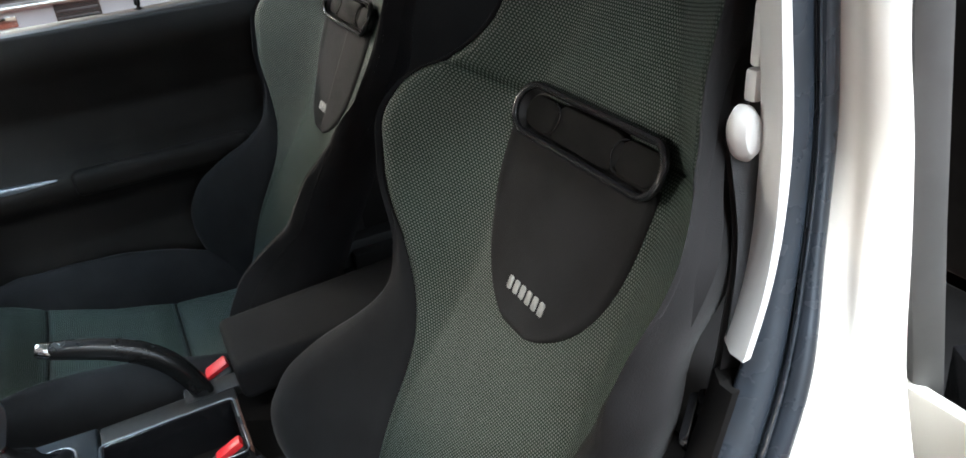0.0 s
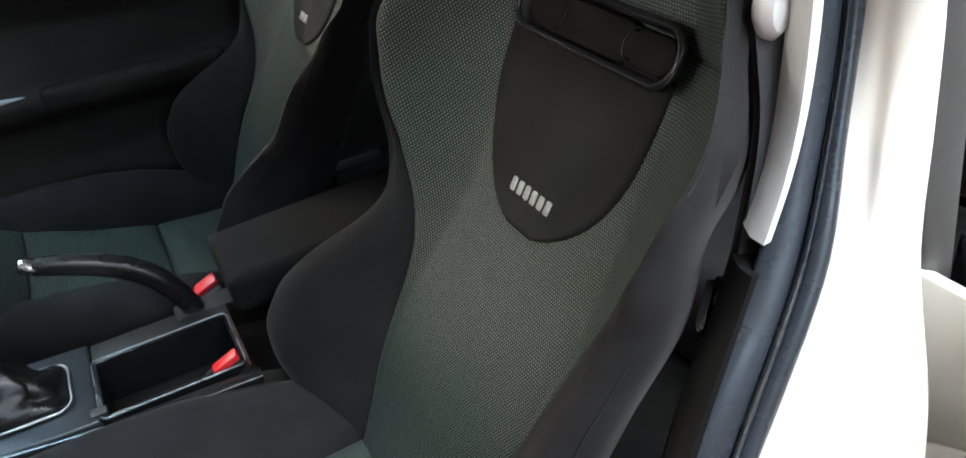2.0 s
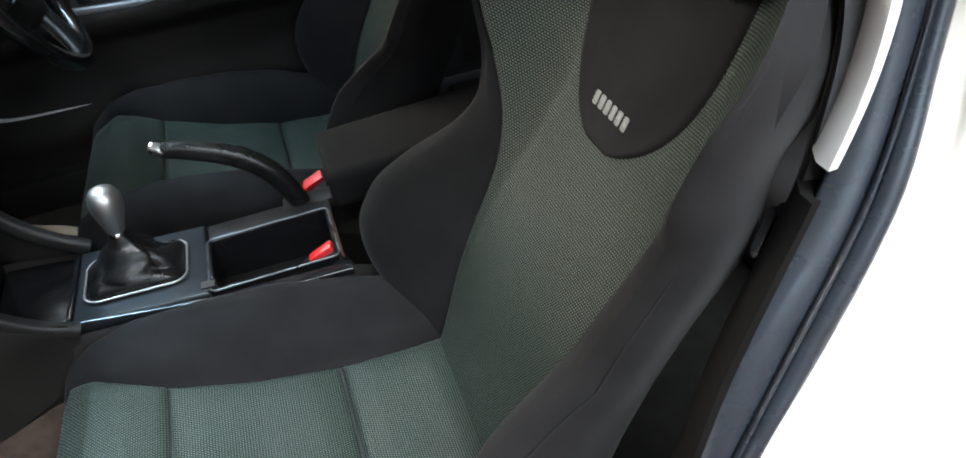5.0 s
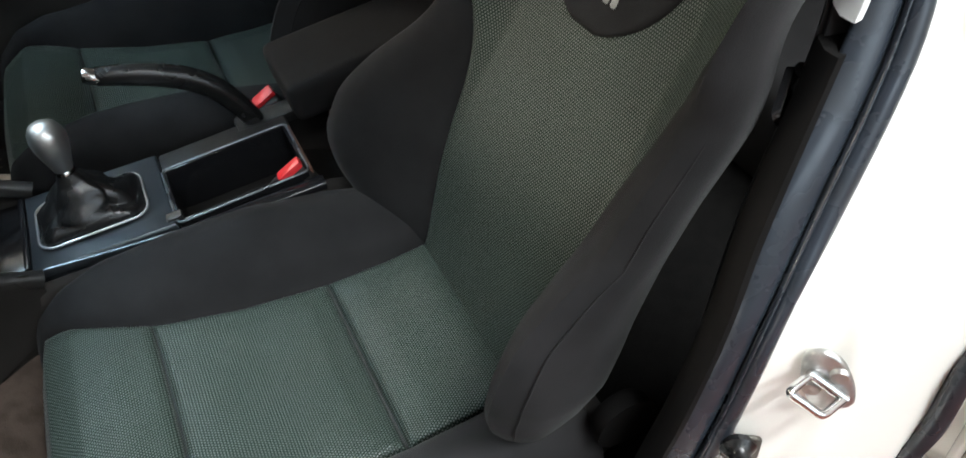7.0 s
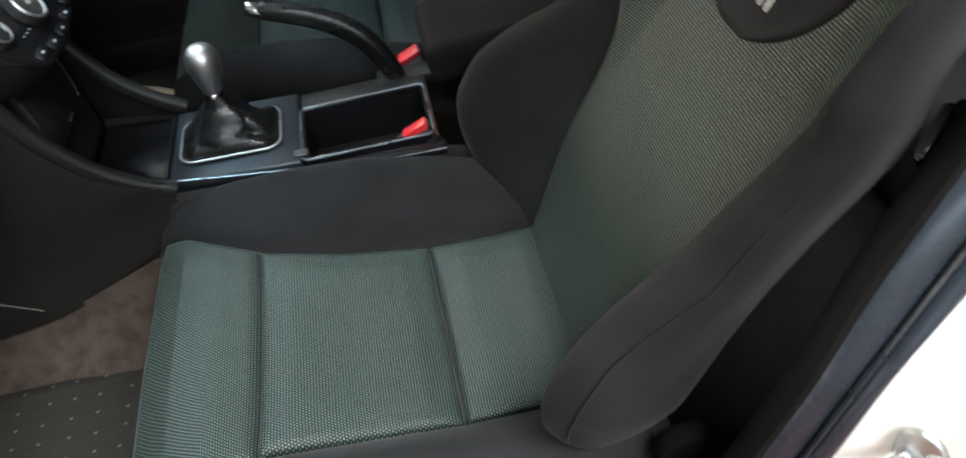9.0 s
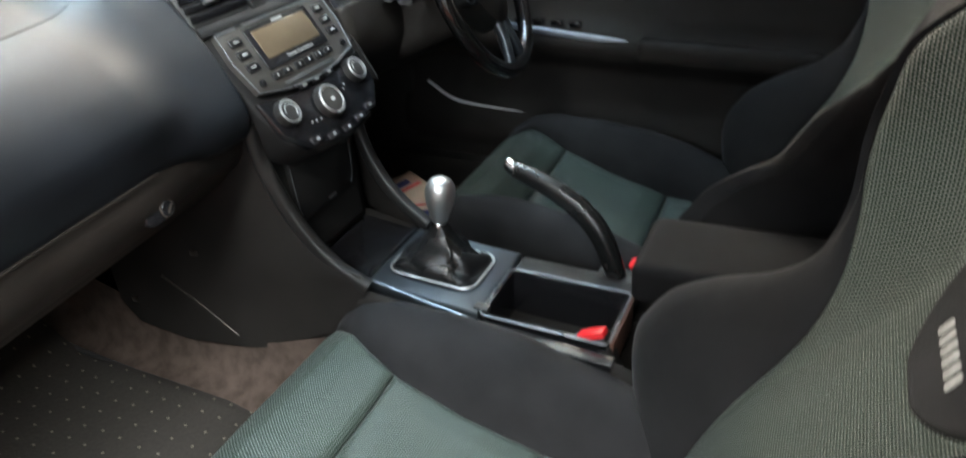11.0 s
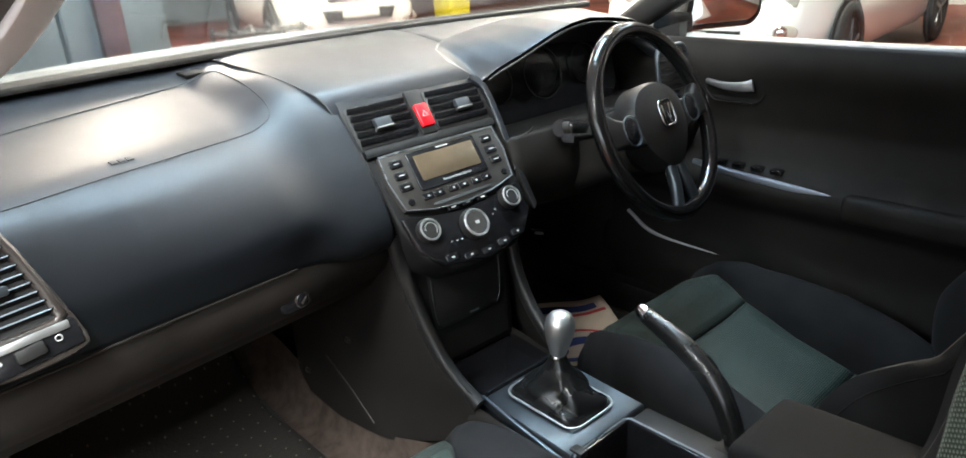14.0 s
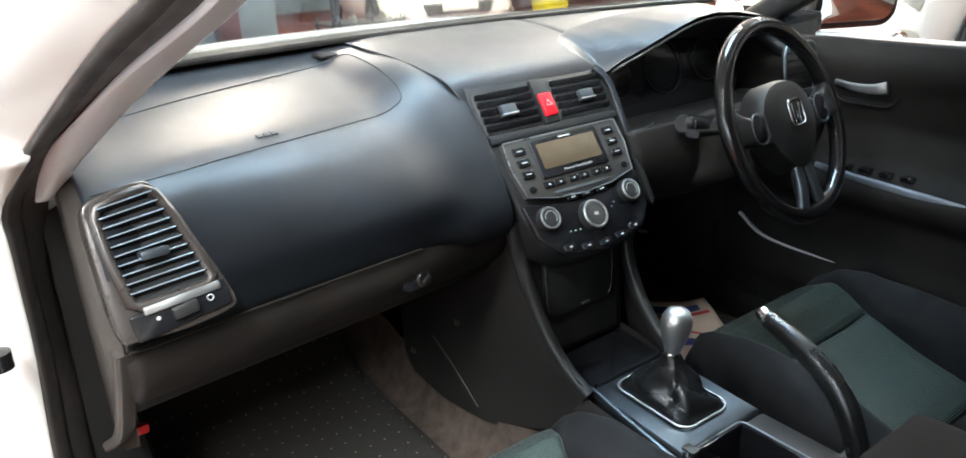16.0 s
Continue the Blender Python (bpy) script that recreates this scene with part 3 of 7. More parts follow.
SK = jamb_frame((-0.748, -0.243, 0.664), (-0.66, 0.74, 0.10))
striker = base("door_striker", -0.75, -0.24, 0.64, "zinc-plated door striker loop bolted to the jamb", "door striker")
SK = SK @ Matrix.Translation((-0.0045, 0.0006, 0))
PLATE = [(-0.0222, 0.0026), (-0.0227, 0.0249), (-0.0084, 0.0338), (0.0079, 0.0243), (0.0234, -0.0079), (0.0227, -0.0291), (-0.0031, -0.0389), (-0.0178, -0.0162)]
if sum(p[0] * q[1] - q[0] * p[1] for p, q in zip(PLATE, PLATE[1:] + PLATE[:1])) < 0:
    PLATE.reverse()
round_plate = [(q.x, q.y) for q in smooth_line([(x, y, 0) for x, y in PLATE + PLATE[:1]], 40)[:-1]]
part("striker_plate", plate(round_plate, SK, 0.006, 0.003), STEEL, striker, "zinc-plated striker plate")
BAR, LEG = Vector((0.0150, -0.0101, 0.0)), Vector((-0.0158, 0.0, 0.0246))
lift = Vector((0, 0, 0.004))
corners = [lift - BAR, lift - BAR + LEG * 0.5, lift - BAR * 0.98 + LEG * 0.88, lift - BAR * 0.80 + LEG, lift + LEG, lift + BAR * 0.80 + LEG, lift + BAR * 0.98 + LEG * 0.88, lift + BAR + LEG * 0.5, lift + BAR]
part("loop", sweep(smooth_line([SK @ p for p in corners], 40), 0.0040), CHROME, striker, "bright striker loop")
part("loop_foot", sweep([SK @ (lift - BAR * 1.12), SK @ (lift + BAR * 1.12)], 0.0046), CHROME, striker)
for k in (Vector((0.007, 0.012, 0)), Vector((-0.011, -0.011, 0))):
    part("screw", lathe([(0.001, 0.0035), (0.003, 0.0045), (0.007, 0.004), (0.0085, 0.0)], SK @ Matrix.Translation(k), 16), STEEL, striker, "recessed screw head")
SW = jamb_frame((-0.724, -0.178, 0.575))
switch = base("door_switch", -0.72, -0.19, 0.52, "grimy rubber door-light switch on the jamb", "switch")
part("boot", lathe([(0.016, -0.004), (0.017, 0.002), (0.013, 0.006), (0.010, 0.010), (0.0105, 0.018), (0.008, 0.021), (0.001, 0.022)], SW, 18), LEATHER, switch)
part("plate", plate(rounded_rect(0.034, 0.040, 0.008), SW @ Matrix.Translation((0.004, -0.006, 0)), 0.004), material("dusty_steel", (0.11, 0.10, 0.085), 0.6, metal=0.4, vary=0.4, vary_scale=80), switch)

# sill
sill = sheet("door_sill", lambda u, v: (-0.86 + 0.17 * u, -1.16 + 1.86 * v, 0.335 + 0.055 * math.sin(math.pi * 0.5 * min(1, u * 1.6)) - 0.01 * (u > 0.9)), 14, 12, PAINT, None, thick=0.02)
tagged(sill, "white painted door sill of the car", "door sill", "", "structure")
scuff = part("sill_cover", box(-0.685, 0.18, 0.392, 0.09, 0.98, 0.02, 0.008), HARD)
tagged(scuff, "black plastic sill cover inside the door opening", "sill trim", "", "structure")

drv_sill = part("driver_sill", box(0.735, 0.28, 0.345, 0.15, 1.50, 0.11, 0.02), HARD)
tagged(drv_sill, "black trimmed sill under the driver's door", "sill trim", "", "structure")

# front pillar, passenger side
A_OUT = [(-0.800, 0.62, 0.36), (-0.795, 0.62, 0.52), (-0.789, 0.62, 0.661), (-0.781, 0.62, 0.754), (-0.775, 0.61, 0.825), (-0.772, 0.60, 0.899), (-0.770, 0.59, 0.953),
         (-0.769, 0.585, 0.989), (-0.7466, 0.56, 1.0325), (-0.725, 0.50, 1.0757), (-0.684, 0.33, 1.164), (-0.655, 0.22, 1.213), (-0.632, 0.09, 1.285), (-0.61, -0.10, 1.345), (-0.58, -0.38, 1.405)]
A_IN = [(-0.765, 0.67, 0.36), (-0.760, 0.67, 0.48), (-0.756, 0.66, 0.618), (-0.749, 0.66, 0.715), (-0.746, 0.66, 0.787), (-0.746, 0.65, 0.868), (-0.742, 0.64, 0.926),
        (-0.732, 0.625, 0.982), (-0.716, 0.58, 1.034), (-0.700, 0.51, 1.075), (-0.669, 0.36, 1.144), (-0.629, 0.20, 1.211), (-0.605, 0.09, 1.275), (-0.585, -0.10, 1.335), (-0.555, -0.38, 1.395)]
a_out, a_in = between(A_OUT, A_IN, NP)


def along(line, v):
    k = v * (NP - 1)
    i = min(int(k), NP - 2)
    return line[i].lerp(line[i + 1], k - i)


a_strip = base("weatherstrip", *A_OUT[0], "black rubber weatherstrip round the passenger door opening", "weatherstrip")
for nm, f0, f1, proud in (("seal_bead", -0.28, 0.62, 0.012), ("seal_lip", 0.58, 1.04, 0.008)):
    def seal_fn(u, v, f0=f0, f1=f1, proud=proud):
        a, b = along(a_in, v), along(a_out, v)
        return a.lerp(b, f0 + (f1 - f0) * u) + Vector((-0.35, -0.80, 0.1)) * proud * math.sin(math.pi * u) ** 0.6
    sheet(nm, seal_fn, 10, 70, SEALGREY, a_strip, thick=0.004)


def a_outer(u, v):
    b = along(a_out, v)
    w = 0.115 - 0.045 * max(0.0, (v - 0.5) * 2)
    out = Vector((-0.86, 0.42, 0.18)) if v < 0.5 else Vector((-0.86, 0.42, 0.18)).lerp(Vector((-0.55, 0.62, 0.55)), min(1, (v - 0.5) * 4))
    return b + out * w * u + Vector((-0.5, -0.5, 0.2)) * 0.018 * math.sin(math.pi * u)


pillar_a = sheet("front_pillar", a_outer, 16, 70, PAINT, None, thick=0.012)
tagged(pillar_a, "white painted front door pillar and windscreen post", "pillar", "", "structure")
A_TRIM = [(-0.709, 0.625, 1.002), (-0.698, 0.57, 1.032), (-0.681, 0.52, 1.0625), (-0.655, 0.42, 1.116), (-0.627, 0.32, 1.1655), (-0.606, 0.22, 1.208), (-0.58, 0.09, 1.280), (-0.56, -0.10, 1.34), (-0.53, -0.38, 1.395)]
a_trim = smooth_line(A_TRIM, NP)
a_in2 = smooth_line([p for p in A_IN if p[2] > 0.97], NP)


def a_trim_fn(u, v):
    a, b = along(a_in2, v), along(a_trim, v)
    return a.lerp(b, u) + Vector((-0.2, -0.9, 0.2)) * 0.012 * math.sin(math.pi * u)


for nm in ("front_pillar_trim",):
    ob = sheet(nm, a_trim_fn, 10, 50, PALE, None, thick=0.01)
    tagged(ob, "pale grey cover on the windscreen post", "pillar trim", "", "structure")


def fender_fn(u, v):
    q = Vector((-0.90 + 0.02 * math.sin(v * 3), 0.66 + 0.5 * u, 0.40 + 0.62 * v))
    q.x += 0.05 * max(0, v - 0.7) / 0.3
    return q


fender = sheet("front_wing", fender_fn, 12, 16, PAINT, None, thick=0.012)
tagged(fender, "white painted front wing of the car", "wing", "", "structure")
hinge_face = sheet("hinge_pillar", lambda u, v: Vector(along(a_out, v * 0.62)) + Vector((-0.115 * u, 0.05 * u, 0.0)), 8, 30, PAINT, None, thick=0.01)
tagged(hinge_face, "white painted hinge pillar in the door opening", "pillar", "", "structure")
check = base("door_check", -0.82, 0.56, 0.83, "black door check strap on the hinge pillar", "door check")
part("arm", sweep([(-0.93, 0.46, 0.80), (-0.86, 0.53, 0.815), (-0.815, 0.575, 0.828)], [(-0.010, -0.004), (0.010, -0.004), (0.010, 0.004), (-0.010, 0.004)]), LEATHER, check)
part("roller", lathe([(0.002, -0.012), (0.013, -0.010), (0.014, 0.010), (0.002, 0.012)], Matrix.Translation((-0.812, 0.575, 0.83)), 14), LEATHER, check)

# open rear door, hinged on the centre pillar
RD = frame_of((-0.745, -0.43, 0.36), (-0.90, -0.44, 0), (0, 0, 1))
rear_door = base("rear_door", -0.80, -0.44, 0.36, "white rear car door standing open", "car door")


def rd(x, y, z):
    return RD @ Vector((x, y, z))


sheet("door_skin", lambda u, v: rd(0.06 + 0.85 * u, 0.02 + 0.60 * v, 0.035 * math.sin(math.pi * v) + 0.02), 12, 20, PAINT, rear_door, "white painted outer skin", thick=0.02)
sheet("hinge_skin", lambda u, v: (-0.828 + 0.105 * u, -0.452 + 0.05 * u ** 2, 0.38 + 0.36 * v), 8, 12, PAINT, rear_door, "white painted hinge corner", thick=0.006)
sheet("door_edge", lambda u, v: rd(0.06 - 0.01 * math.sin(math.pi * v), 0.02 + 0.60 * v, 0.02 - 0.12 * u + 0.03 * math.sin(math.pi * v) * (1 - u)), 8, 20, PAINT, rear_door, "white painted hinge edge", thick=0.01)
part("window_post", sweep([(-0.662, -0.490, 0.835), (-0.645, -0.463, 1.0), (-0.628, -0.437, 1.175), (-0.612, -0.415, 1.32)], rounded_rect(0.027, 0.020, 0.005, 2), up=(0.6, -0.4, 0)), material("grey_window_post", (0.075, 0.075, 0.075), 0.5, vary=0.15, vary_scale=20), rear_door, "dark grey window post")
part("skin_corner", box(-0.73, -0.474, 0.68, 0.16, 0.016, 0.34, 0.006), PAINT, rear_door)
part("trim_panel", box(0, 0, 0, 0.8, 0.58, 0.03, 0.01, m=RD @ Matrix.Translation((0.50, 0.32, -0.09))), HARD, rear_door)
part("post_screw", lathe([(0.003, 0), (0.0028, 0.002), (0.0005, 0.0022)], frame_of((-0.655, -0.462, 1.005), (0.8, 0.5, 0), (0, 0, 1)), 10), TYRE, rear_door)
part("window_corner", loft([[(-0.700, -0.500, 0.80), (-0.665, -0.52, 0.80), (-0.66, -0.52, 0.87), (-0.685, -0.50, 0.875)], [(-0.705, -0.515, 0.80), (-0.67, -0.535, 0.80), (-0.665, -0.535, 0.87), (-0.69, -0.515, 0.875)]]), GLOSS, rear_door, "black window corner piece")
BOOT = smooth_line([(-0.797, -0.338, 0.470), (-0.815, -0.348, 0.485), (-0.832, -0.365, 0.502), (-0.858, -0.395, 0.510)], 60)
boot = base("wiring_boot", -0.80, -0.34, 0.47, "corrugated black rubber wiring boot between pillar and rear door", "wiring boot")
part("tube", sweep(BOOT, lambda f: [((0.015 + 0.003 * math.sin(f * 70)) * math.cos(2 * math.pi * i / 12), (0.015 + 0.003 * math.sin(f * 70)) * math.sin(2 * math.pi * i / 12)) for i in range(12)]), RUBBER, boot)
rear_seal = base("rear_weatherstrip", -0.77, -0.39, 0.45, "black rubber weatherstrip of the open rear door", "weatherstrip")
part("bead", sweep(smooth_line([(-0.786, -0.300, 0.38), (-0.790, -0.322, 0.462), (-0.794, -0.332, 0.511), (-0.796, -0.345, 0.572), (-0.790, -0.358, 0.65), (-0.786, -0.395, 0.74), (-0.765, -0.415, 0.86)], 40), 0.0105), RUBBER, rear_seal)

# passenger front door, open, beside the camera
PD = frame_of((-0.90, 0.66, 0.36), (-0.94, 0.34, 0), (0, 0, 1))
front_door = base("front_door", -0.92, 0.68, 0.36, "white front passenger door standing open", "car door")
part("door_shell", box(0, 0, 0, 1.0, 0.62, 0.12, 0.03, m=PD @ Matrix.Translation((0.60, 0.32, -0.06))), PAINT, front_door)
part("trim_panel", box(0, 0, 0, 0.92, 0.56, 0.04, 0.02, m=PD @ Matrix.Translation((0.60, 0.32, 0.02))), TRIM, front_door)

# driver's side: door, pillars, window
drv = base("driver_door", 0.72, 0.25, 0.36, "closed driver's door with black trim and silver pull", "car door")


def door_fn(u, v):
    y = 0.78 - 1.08 * u
    z = 0.36 + 0.645 * v
    x = 0.715
    x += -0.045 * math.exp(-((z - 0.715) / 0.035) ** 2) * (1 / (1 + math.exp(-(y + 0.28) * 30)))
    x += -0.030 * math.exp(-((z - 0.50) / 0.05) ** 2)
    x += -0.020 * math.exp(-((z - 0.965) / 0.035) ** 2)
    x += 0.02 * math.exp(-((z - 0.84) / 0.05) ** 2)
    return (x, y, z)


sheet("inner_panel", door_fn, 60, 80, TRIM, drv, "black moulded trim panel", thick=0.02)
part("window_ledge", sweep([(0.725, 0.80, 0.985), (0.725, 0.2, 0.998), (0.725, -0.32, 1.006)], rounded_rect(0.05, 0.035, 0.014, 4)), WARM, drv)
part("door_skin", box(0.83, 0.24, 0.66, 0.06, 1.12, 0.68, 0.02), PAINT, drv, "white outer skin")
HR = frame_of((0.700, 0.458, 0.926), (0, -1, 0), (0, 0, 1))
part("handle_recess", plate(rounded_rect(0.132, 0.080, 0.03), HR, 0.012), TYRE, drv, "dark handle recess")
part("recess_rim", sweep([HR @ Vector((x, y, 0.003)) for x, y in rounded_rect(0.136, 0.084, 0.032, 6)], 0.0025, closed=True, up=(1, 0, 0)), TRIM, drv)
part("door_handle", sweep(smooth_line([(0.684, 0.515, 0.926), (0.672, 0.47, 0.922), (0.668, 0.43, 0.923), (0.672, 0.405, 0.928)], 16), lambda f: rounded_rect(0.010, 0.011 + 0.014 * f, 0.004, 3)), SILVER, drv, "silver door handle")
part("pull_strip", sweep(smooth_line([(0.672, 0.53, 0.748), (0.664, 0.46, 0.744), (0.660, 0.33, 0.737), (0.664, 0.195, 0.729)], 24), rounded_rect(0.012, 0.015, 0.004, 3)), STRIP, drv, "silver-grey strip on the armrest")
part("armrest", box(0.676, 0.02, 0.718, 0.07, 0.36, 0.055, 0.022, 4), TRIM, drv, "fabric armrest")
for k in range(4):
    sw = part("window_switch", box(0.676, 0.466 - 0.042 * k, 0.757, 0.022, 0.026, 0.012, 0.004), GLOSS, drv)
    part("switch_edge", box(0.667, 0.466 - 0.042 * k, 0.7625, 0.004, 0.016, 0.003, 0.001), CHROME, sw)
# pale colour stands in for daylight reflected along the pocket edge
part("pocket_strip", sweep(smooth_line([(0.690, 0.72, 0.585), (0.682, 0.64, 0.548), (0.680, 0.50, 0.539), (0.682, 0.38, 0.537)], 20), rounded_rect(0.007, 0.008, 0.002, 3)), PALE, drv, "edge of the door pocket, pale grey in place of its reflection")
part("lock_pin", lathe([(0.004, 0.0), (0.004, 0.02), (0.006, 0.022), (0.006, 0.034), (0.004, 0.038)], Matrix.Translation((0.722, -0.02, 1.005)), 12), GLOSS, drv)
part("lock_collar", lathe([(0.014, 0.0), (0.013, 0.006), (0.006, 0.008)], Matrix.Translation((0.722, -0.02, 1.012)), 14), GLOSS, drv)
pane = part("window_glass", box(0.735, 0.25, 1.18, 0.004, 0.98, 0.36, 0.0, m=Matrix.Rotation(radians(0), 4, "Y")), GLASS, drv, "clear side glass", False)
pane.visible_shadow = False
# driver-side pillars and trims
for nm, pts, wid in (("driver_pillar", [(0.735, -0.34, 0.36), (0.735, -0.33, 1.0), (0.68, -0.36, 1.2), (0.60, -0.38, 1.40)], 0.11),):
    ob = part(nm, sweep(smooth_line(pts, 16), rounded_rect(wid, 0.07, 0.02, 3), up=(1, 0, 0)), HARD)
    tagged(ob, "black lower centre pillar on the driver's side", "pillar", "", "structure")
ob = part("driver_pillar_trim", sweep(smooth_line([(0.675, -0.31, 1.03), (0.655, -0.32, 1.15), (0.60, -0.34, 1.36)], 12), rounded_rect(0.08, 0.05, 0.018, 3), up=(1, 0, 0)), PALE)
tagged(ob, "pale grey upper pillar cover on the driver's side", "pillar trim", "", "structure")
ob = part("driver_front_pillar", sweep(smooth_line([(0.78, 0.84, 0.99), (0.71, 0.62, 1.10), (0.67, 0.38, 1.19), (0.62, 0.10, 1.30), (0.59, -0.05, 1.36)], 16), rounded_rect(0.05, 0.06, 0.02, 3)), HARD)
tagged(ob, "dark windscreen post on the driver's side", "pillar", "", "structure")
corner = part("window_corner", loft([[(0.70, 0.80, 0.99), (0.70, 0.60, 0.995), (0.70, 0.60, 1.04), (0.70, 0.70, 1.01)], [(0.73, 0.80, 0.99), (0.73, 0.60, 0.995), (0.73, 0.60, 1.04), (0.73, 0.70, 1.01)]]), HARD)
tagged(corner, "black triangular window corner cover", "trim", "", "structure")

# rear cabin
bench = base("bench_seat", 0, -0.95, 0.3, "dark cloth rear bench seat", "rear seat")
part("seat_base", box(0, -0.88, 0.42, 1.36, 0.52, 0.22, 0.06, 4), SUEDE, bench)
part("seat_back", box(0, -1.18, 0.78, 1.36, 0.16, 0.62, 0.06, 4, m=Matrix.Rotation(radians(-20), 4, "X")), SUEDE, bench)
shelf = part("parcel_shelf", box(0, -1.45, 0.98, 1.40, 0.35, 0.03, 0.01), TRIM)
tagged(shelf, "black rear parcel shelf", "shelf", "", "structure")
rdd = part("rear_side_trim", box(0.735, -0.85, 0.68, 0.06, 0.98, 0.66, 0.02), TRIM)
tagged(rdd, "black trim of the closed rear door", "door trim", "", "structure")
rear_sill = part("rear_sill", box(0.70, -0.86, 0.325, 0.14, 1.06, 0.10, 0.01), TRIM)
tagged(rear_sill, "black trimmed sill below the rear door", "sill trim", "", "structure")
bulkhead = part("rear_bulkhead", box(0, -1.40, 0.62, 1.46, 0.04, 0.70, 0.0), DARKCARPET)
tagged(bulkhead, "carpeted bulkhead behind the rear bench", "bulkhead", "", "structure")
headliner = sheet("headliner", lambda u, v: (-0.58 + 1.16 * u, 0.27 - 1.67 * v, 1.372 - 0.42 * max(0.0, 0.19 - 1.67 * v) ** 1.15 + 0.03 * math.sin(math.pi * u)), 14, 14, PALE, None, thick=0.01)
tagged(headliner, "pale grey cloth headliner", "headliner", "", "structure")
kick = part("kick_panel", loft([[(-0.75, 0.66, 0.33), (-0.66, 0.70, 0.33), (-0.64, 1.15, 0.36), (-0.75, 1.15, 0.36)], [(-0.745, 0.655, 0.66), (-0.69, 0.68, 0.70), (-0.66, 1.05, 0.72), (-0.745, 1.05, 0.72)],
                                [(-0.735, 0.64, 0.96), (-0.705, 0.65, 0.97), (-0.70, 0.95, 1.0), (-0.735, 0.95, 1.0)]]), HARD)
tagged(kick, "black kick panel at the end of the dashboard", "kick panel", "", "structure")
kick_r = part("driver_kick_panel", box(0.71, 1.06, 0.66, 0.06, 0.60, 0.72, 0.02), HARD)
tagged(kick_r, "black kick panel in the driver's footwell", "kick panel", "", "structure")
release = base("bonnet_release", 0.668, 1.008, 0.452, "black bonnet release lever with a white mark in the footwell", "release lever")
RL = frame_of((0.668, 1.008, 0.452), (0.45, -0.85, 0), (0, 0.1, 1))
part("lever", plate(rounded_rect(0.060, 0.036, 0.008, 4), RL, 0.022, 0.003), GLOSS, release)
part("mark", plate(rounded_rect(0.026, 0.008, 0.003, 3), RL @ Matrix.Translation((0, 0.004, 0.0008)), 0.001, 0.0003), INK, release, "white printed mark")
firewall = part("firewall", box(0, 1.33, 0.64, 1.44, 0.04, 0.68, 0.0), CARPET)
tagged(firewall, "carpeted firewall of the footwell", "firewall", "", "structure")


def screen_fn(u, v):
    s = 2 * u - 1
    y0 = 0.985 - 0.10 * s * s
    y1 = 0.04 - 0.05 * s * s
    return ((0.69 - 0.10 * v) * s, y0 + (y1 - y0) * v, 1.062 + 0.335 * v + 0.03 * math.sin(math.pi * v))


screen = sheet("windscreen", screen_fn, 20, 20, GLASS, None, thick=0.004)
screen.visible_shadow = False
tagged(screen, "clear windscreen glass", "windscreen", "", "structure")


# ---- front seats ----
S_T = [0.0, 0.05, 0.10, 0.17, 0.23, 0.29, 0.34, 0.40, 0.46, 0.54, 0.60, 0.645, 0.70, 0.78, 0.84, 0.875]
W_T = [0.250, 0.268, 0.278, 0.275, 0.260, 0.234, 0.218, 0.230, 0.262, 0.284, 0.271, 0.214, 0.176, 0.164, 0.145, 0.10]
E_T = [0.055, 0.105, 0.130, 0.126, 0.098, 0.062, 0.045, 0.058, 0.090, 0.112, 0.096, 0.066, 0.047, 0.042, 0.030, 0.0]
M_T = [0.138, 0.141, 0.144, 0.147, 0.152, 0.162, 0.182, 0.216, 0.255, 0.281, 0.269, 0.211, 0.173, 0.161, 0.142, 0.097]
BACK_UP = Vector((0, -0.47, 0.883))
BACK_OUT = Vector((0, 0.883, 0.47))


ROLL_S = [0.0, 0.06, 0.10, 0.14, 0.18, 0.25, 0.325, 0.39, 0.44, 0.50, 0.56]
ROLL_W = [0.222, 0.246, 0.253, 0.250, 0.245, 0.242, 0.244, 0.250, 0.253, 0.254, 0.254]


def door_k(s):
    """The seam sits further in on the door side at chest height."""
    return interp(s, [0, 0.25, 0.33, 0.40, 0.52, 0.58, 0.64, 0.875], [0.95, 0.95, 0.90, 0.86, 0.87, 0.91, 0.98, 1.0])


def w_of(s):
    return interp(s, S_T, W_T)


def seam_of(s):
    return interp(s, S_T, M_T)


def w_door(s):
    """Outer edge of the backrest on its door side."""
    return w_of(s) - 0.020 * min(1.0, max(0.0, (s - 0.25) / 0.15)) * (1 - 0.75 * min(1.0, max(0.0, (s - 0.60) / 0.06)))


def seam_door(s):
    return min(seam_of(s) * door_k(s), w_door(s) - 0.008)


def depth_of(h, s):
    """How far the front of the backrest stands out at h across and s up."""
    w, e = w_of(s), interp(s, S_T, E_T)
    i = interp(s, [0, 0.25, 0.40, 0.55, 0.62, 0.70, 0.78], [0.13, 0.135, 0.125, 0.122, 0.125, 0.09, 0.06])
    k = min(1.0, max(0.0, (abs(h) - i) / max(0.01, (w * 0.93 - i))))
    soft = k ** 1.3 if k < 1 else 1.0
    lumbar = 0.014 * math.exp(-((s - 0.17) / 0.12) ** 2) - 0.012 * math.exp(-((s - 0.45) / 0.15) ** 2)
    head = 0.018 * math.exp(-((s - 0.78) / 0.09) ** 2)
    return e * soft + lumbar + head


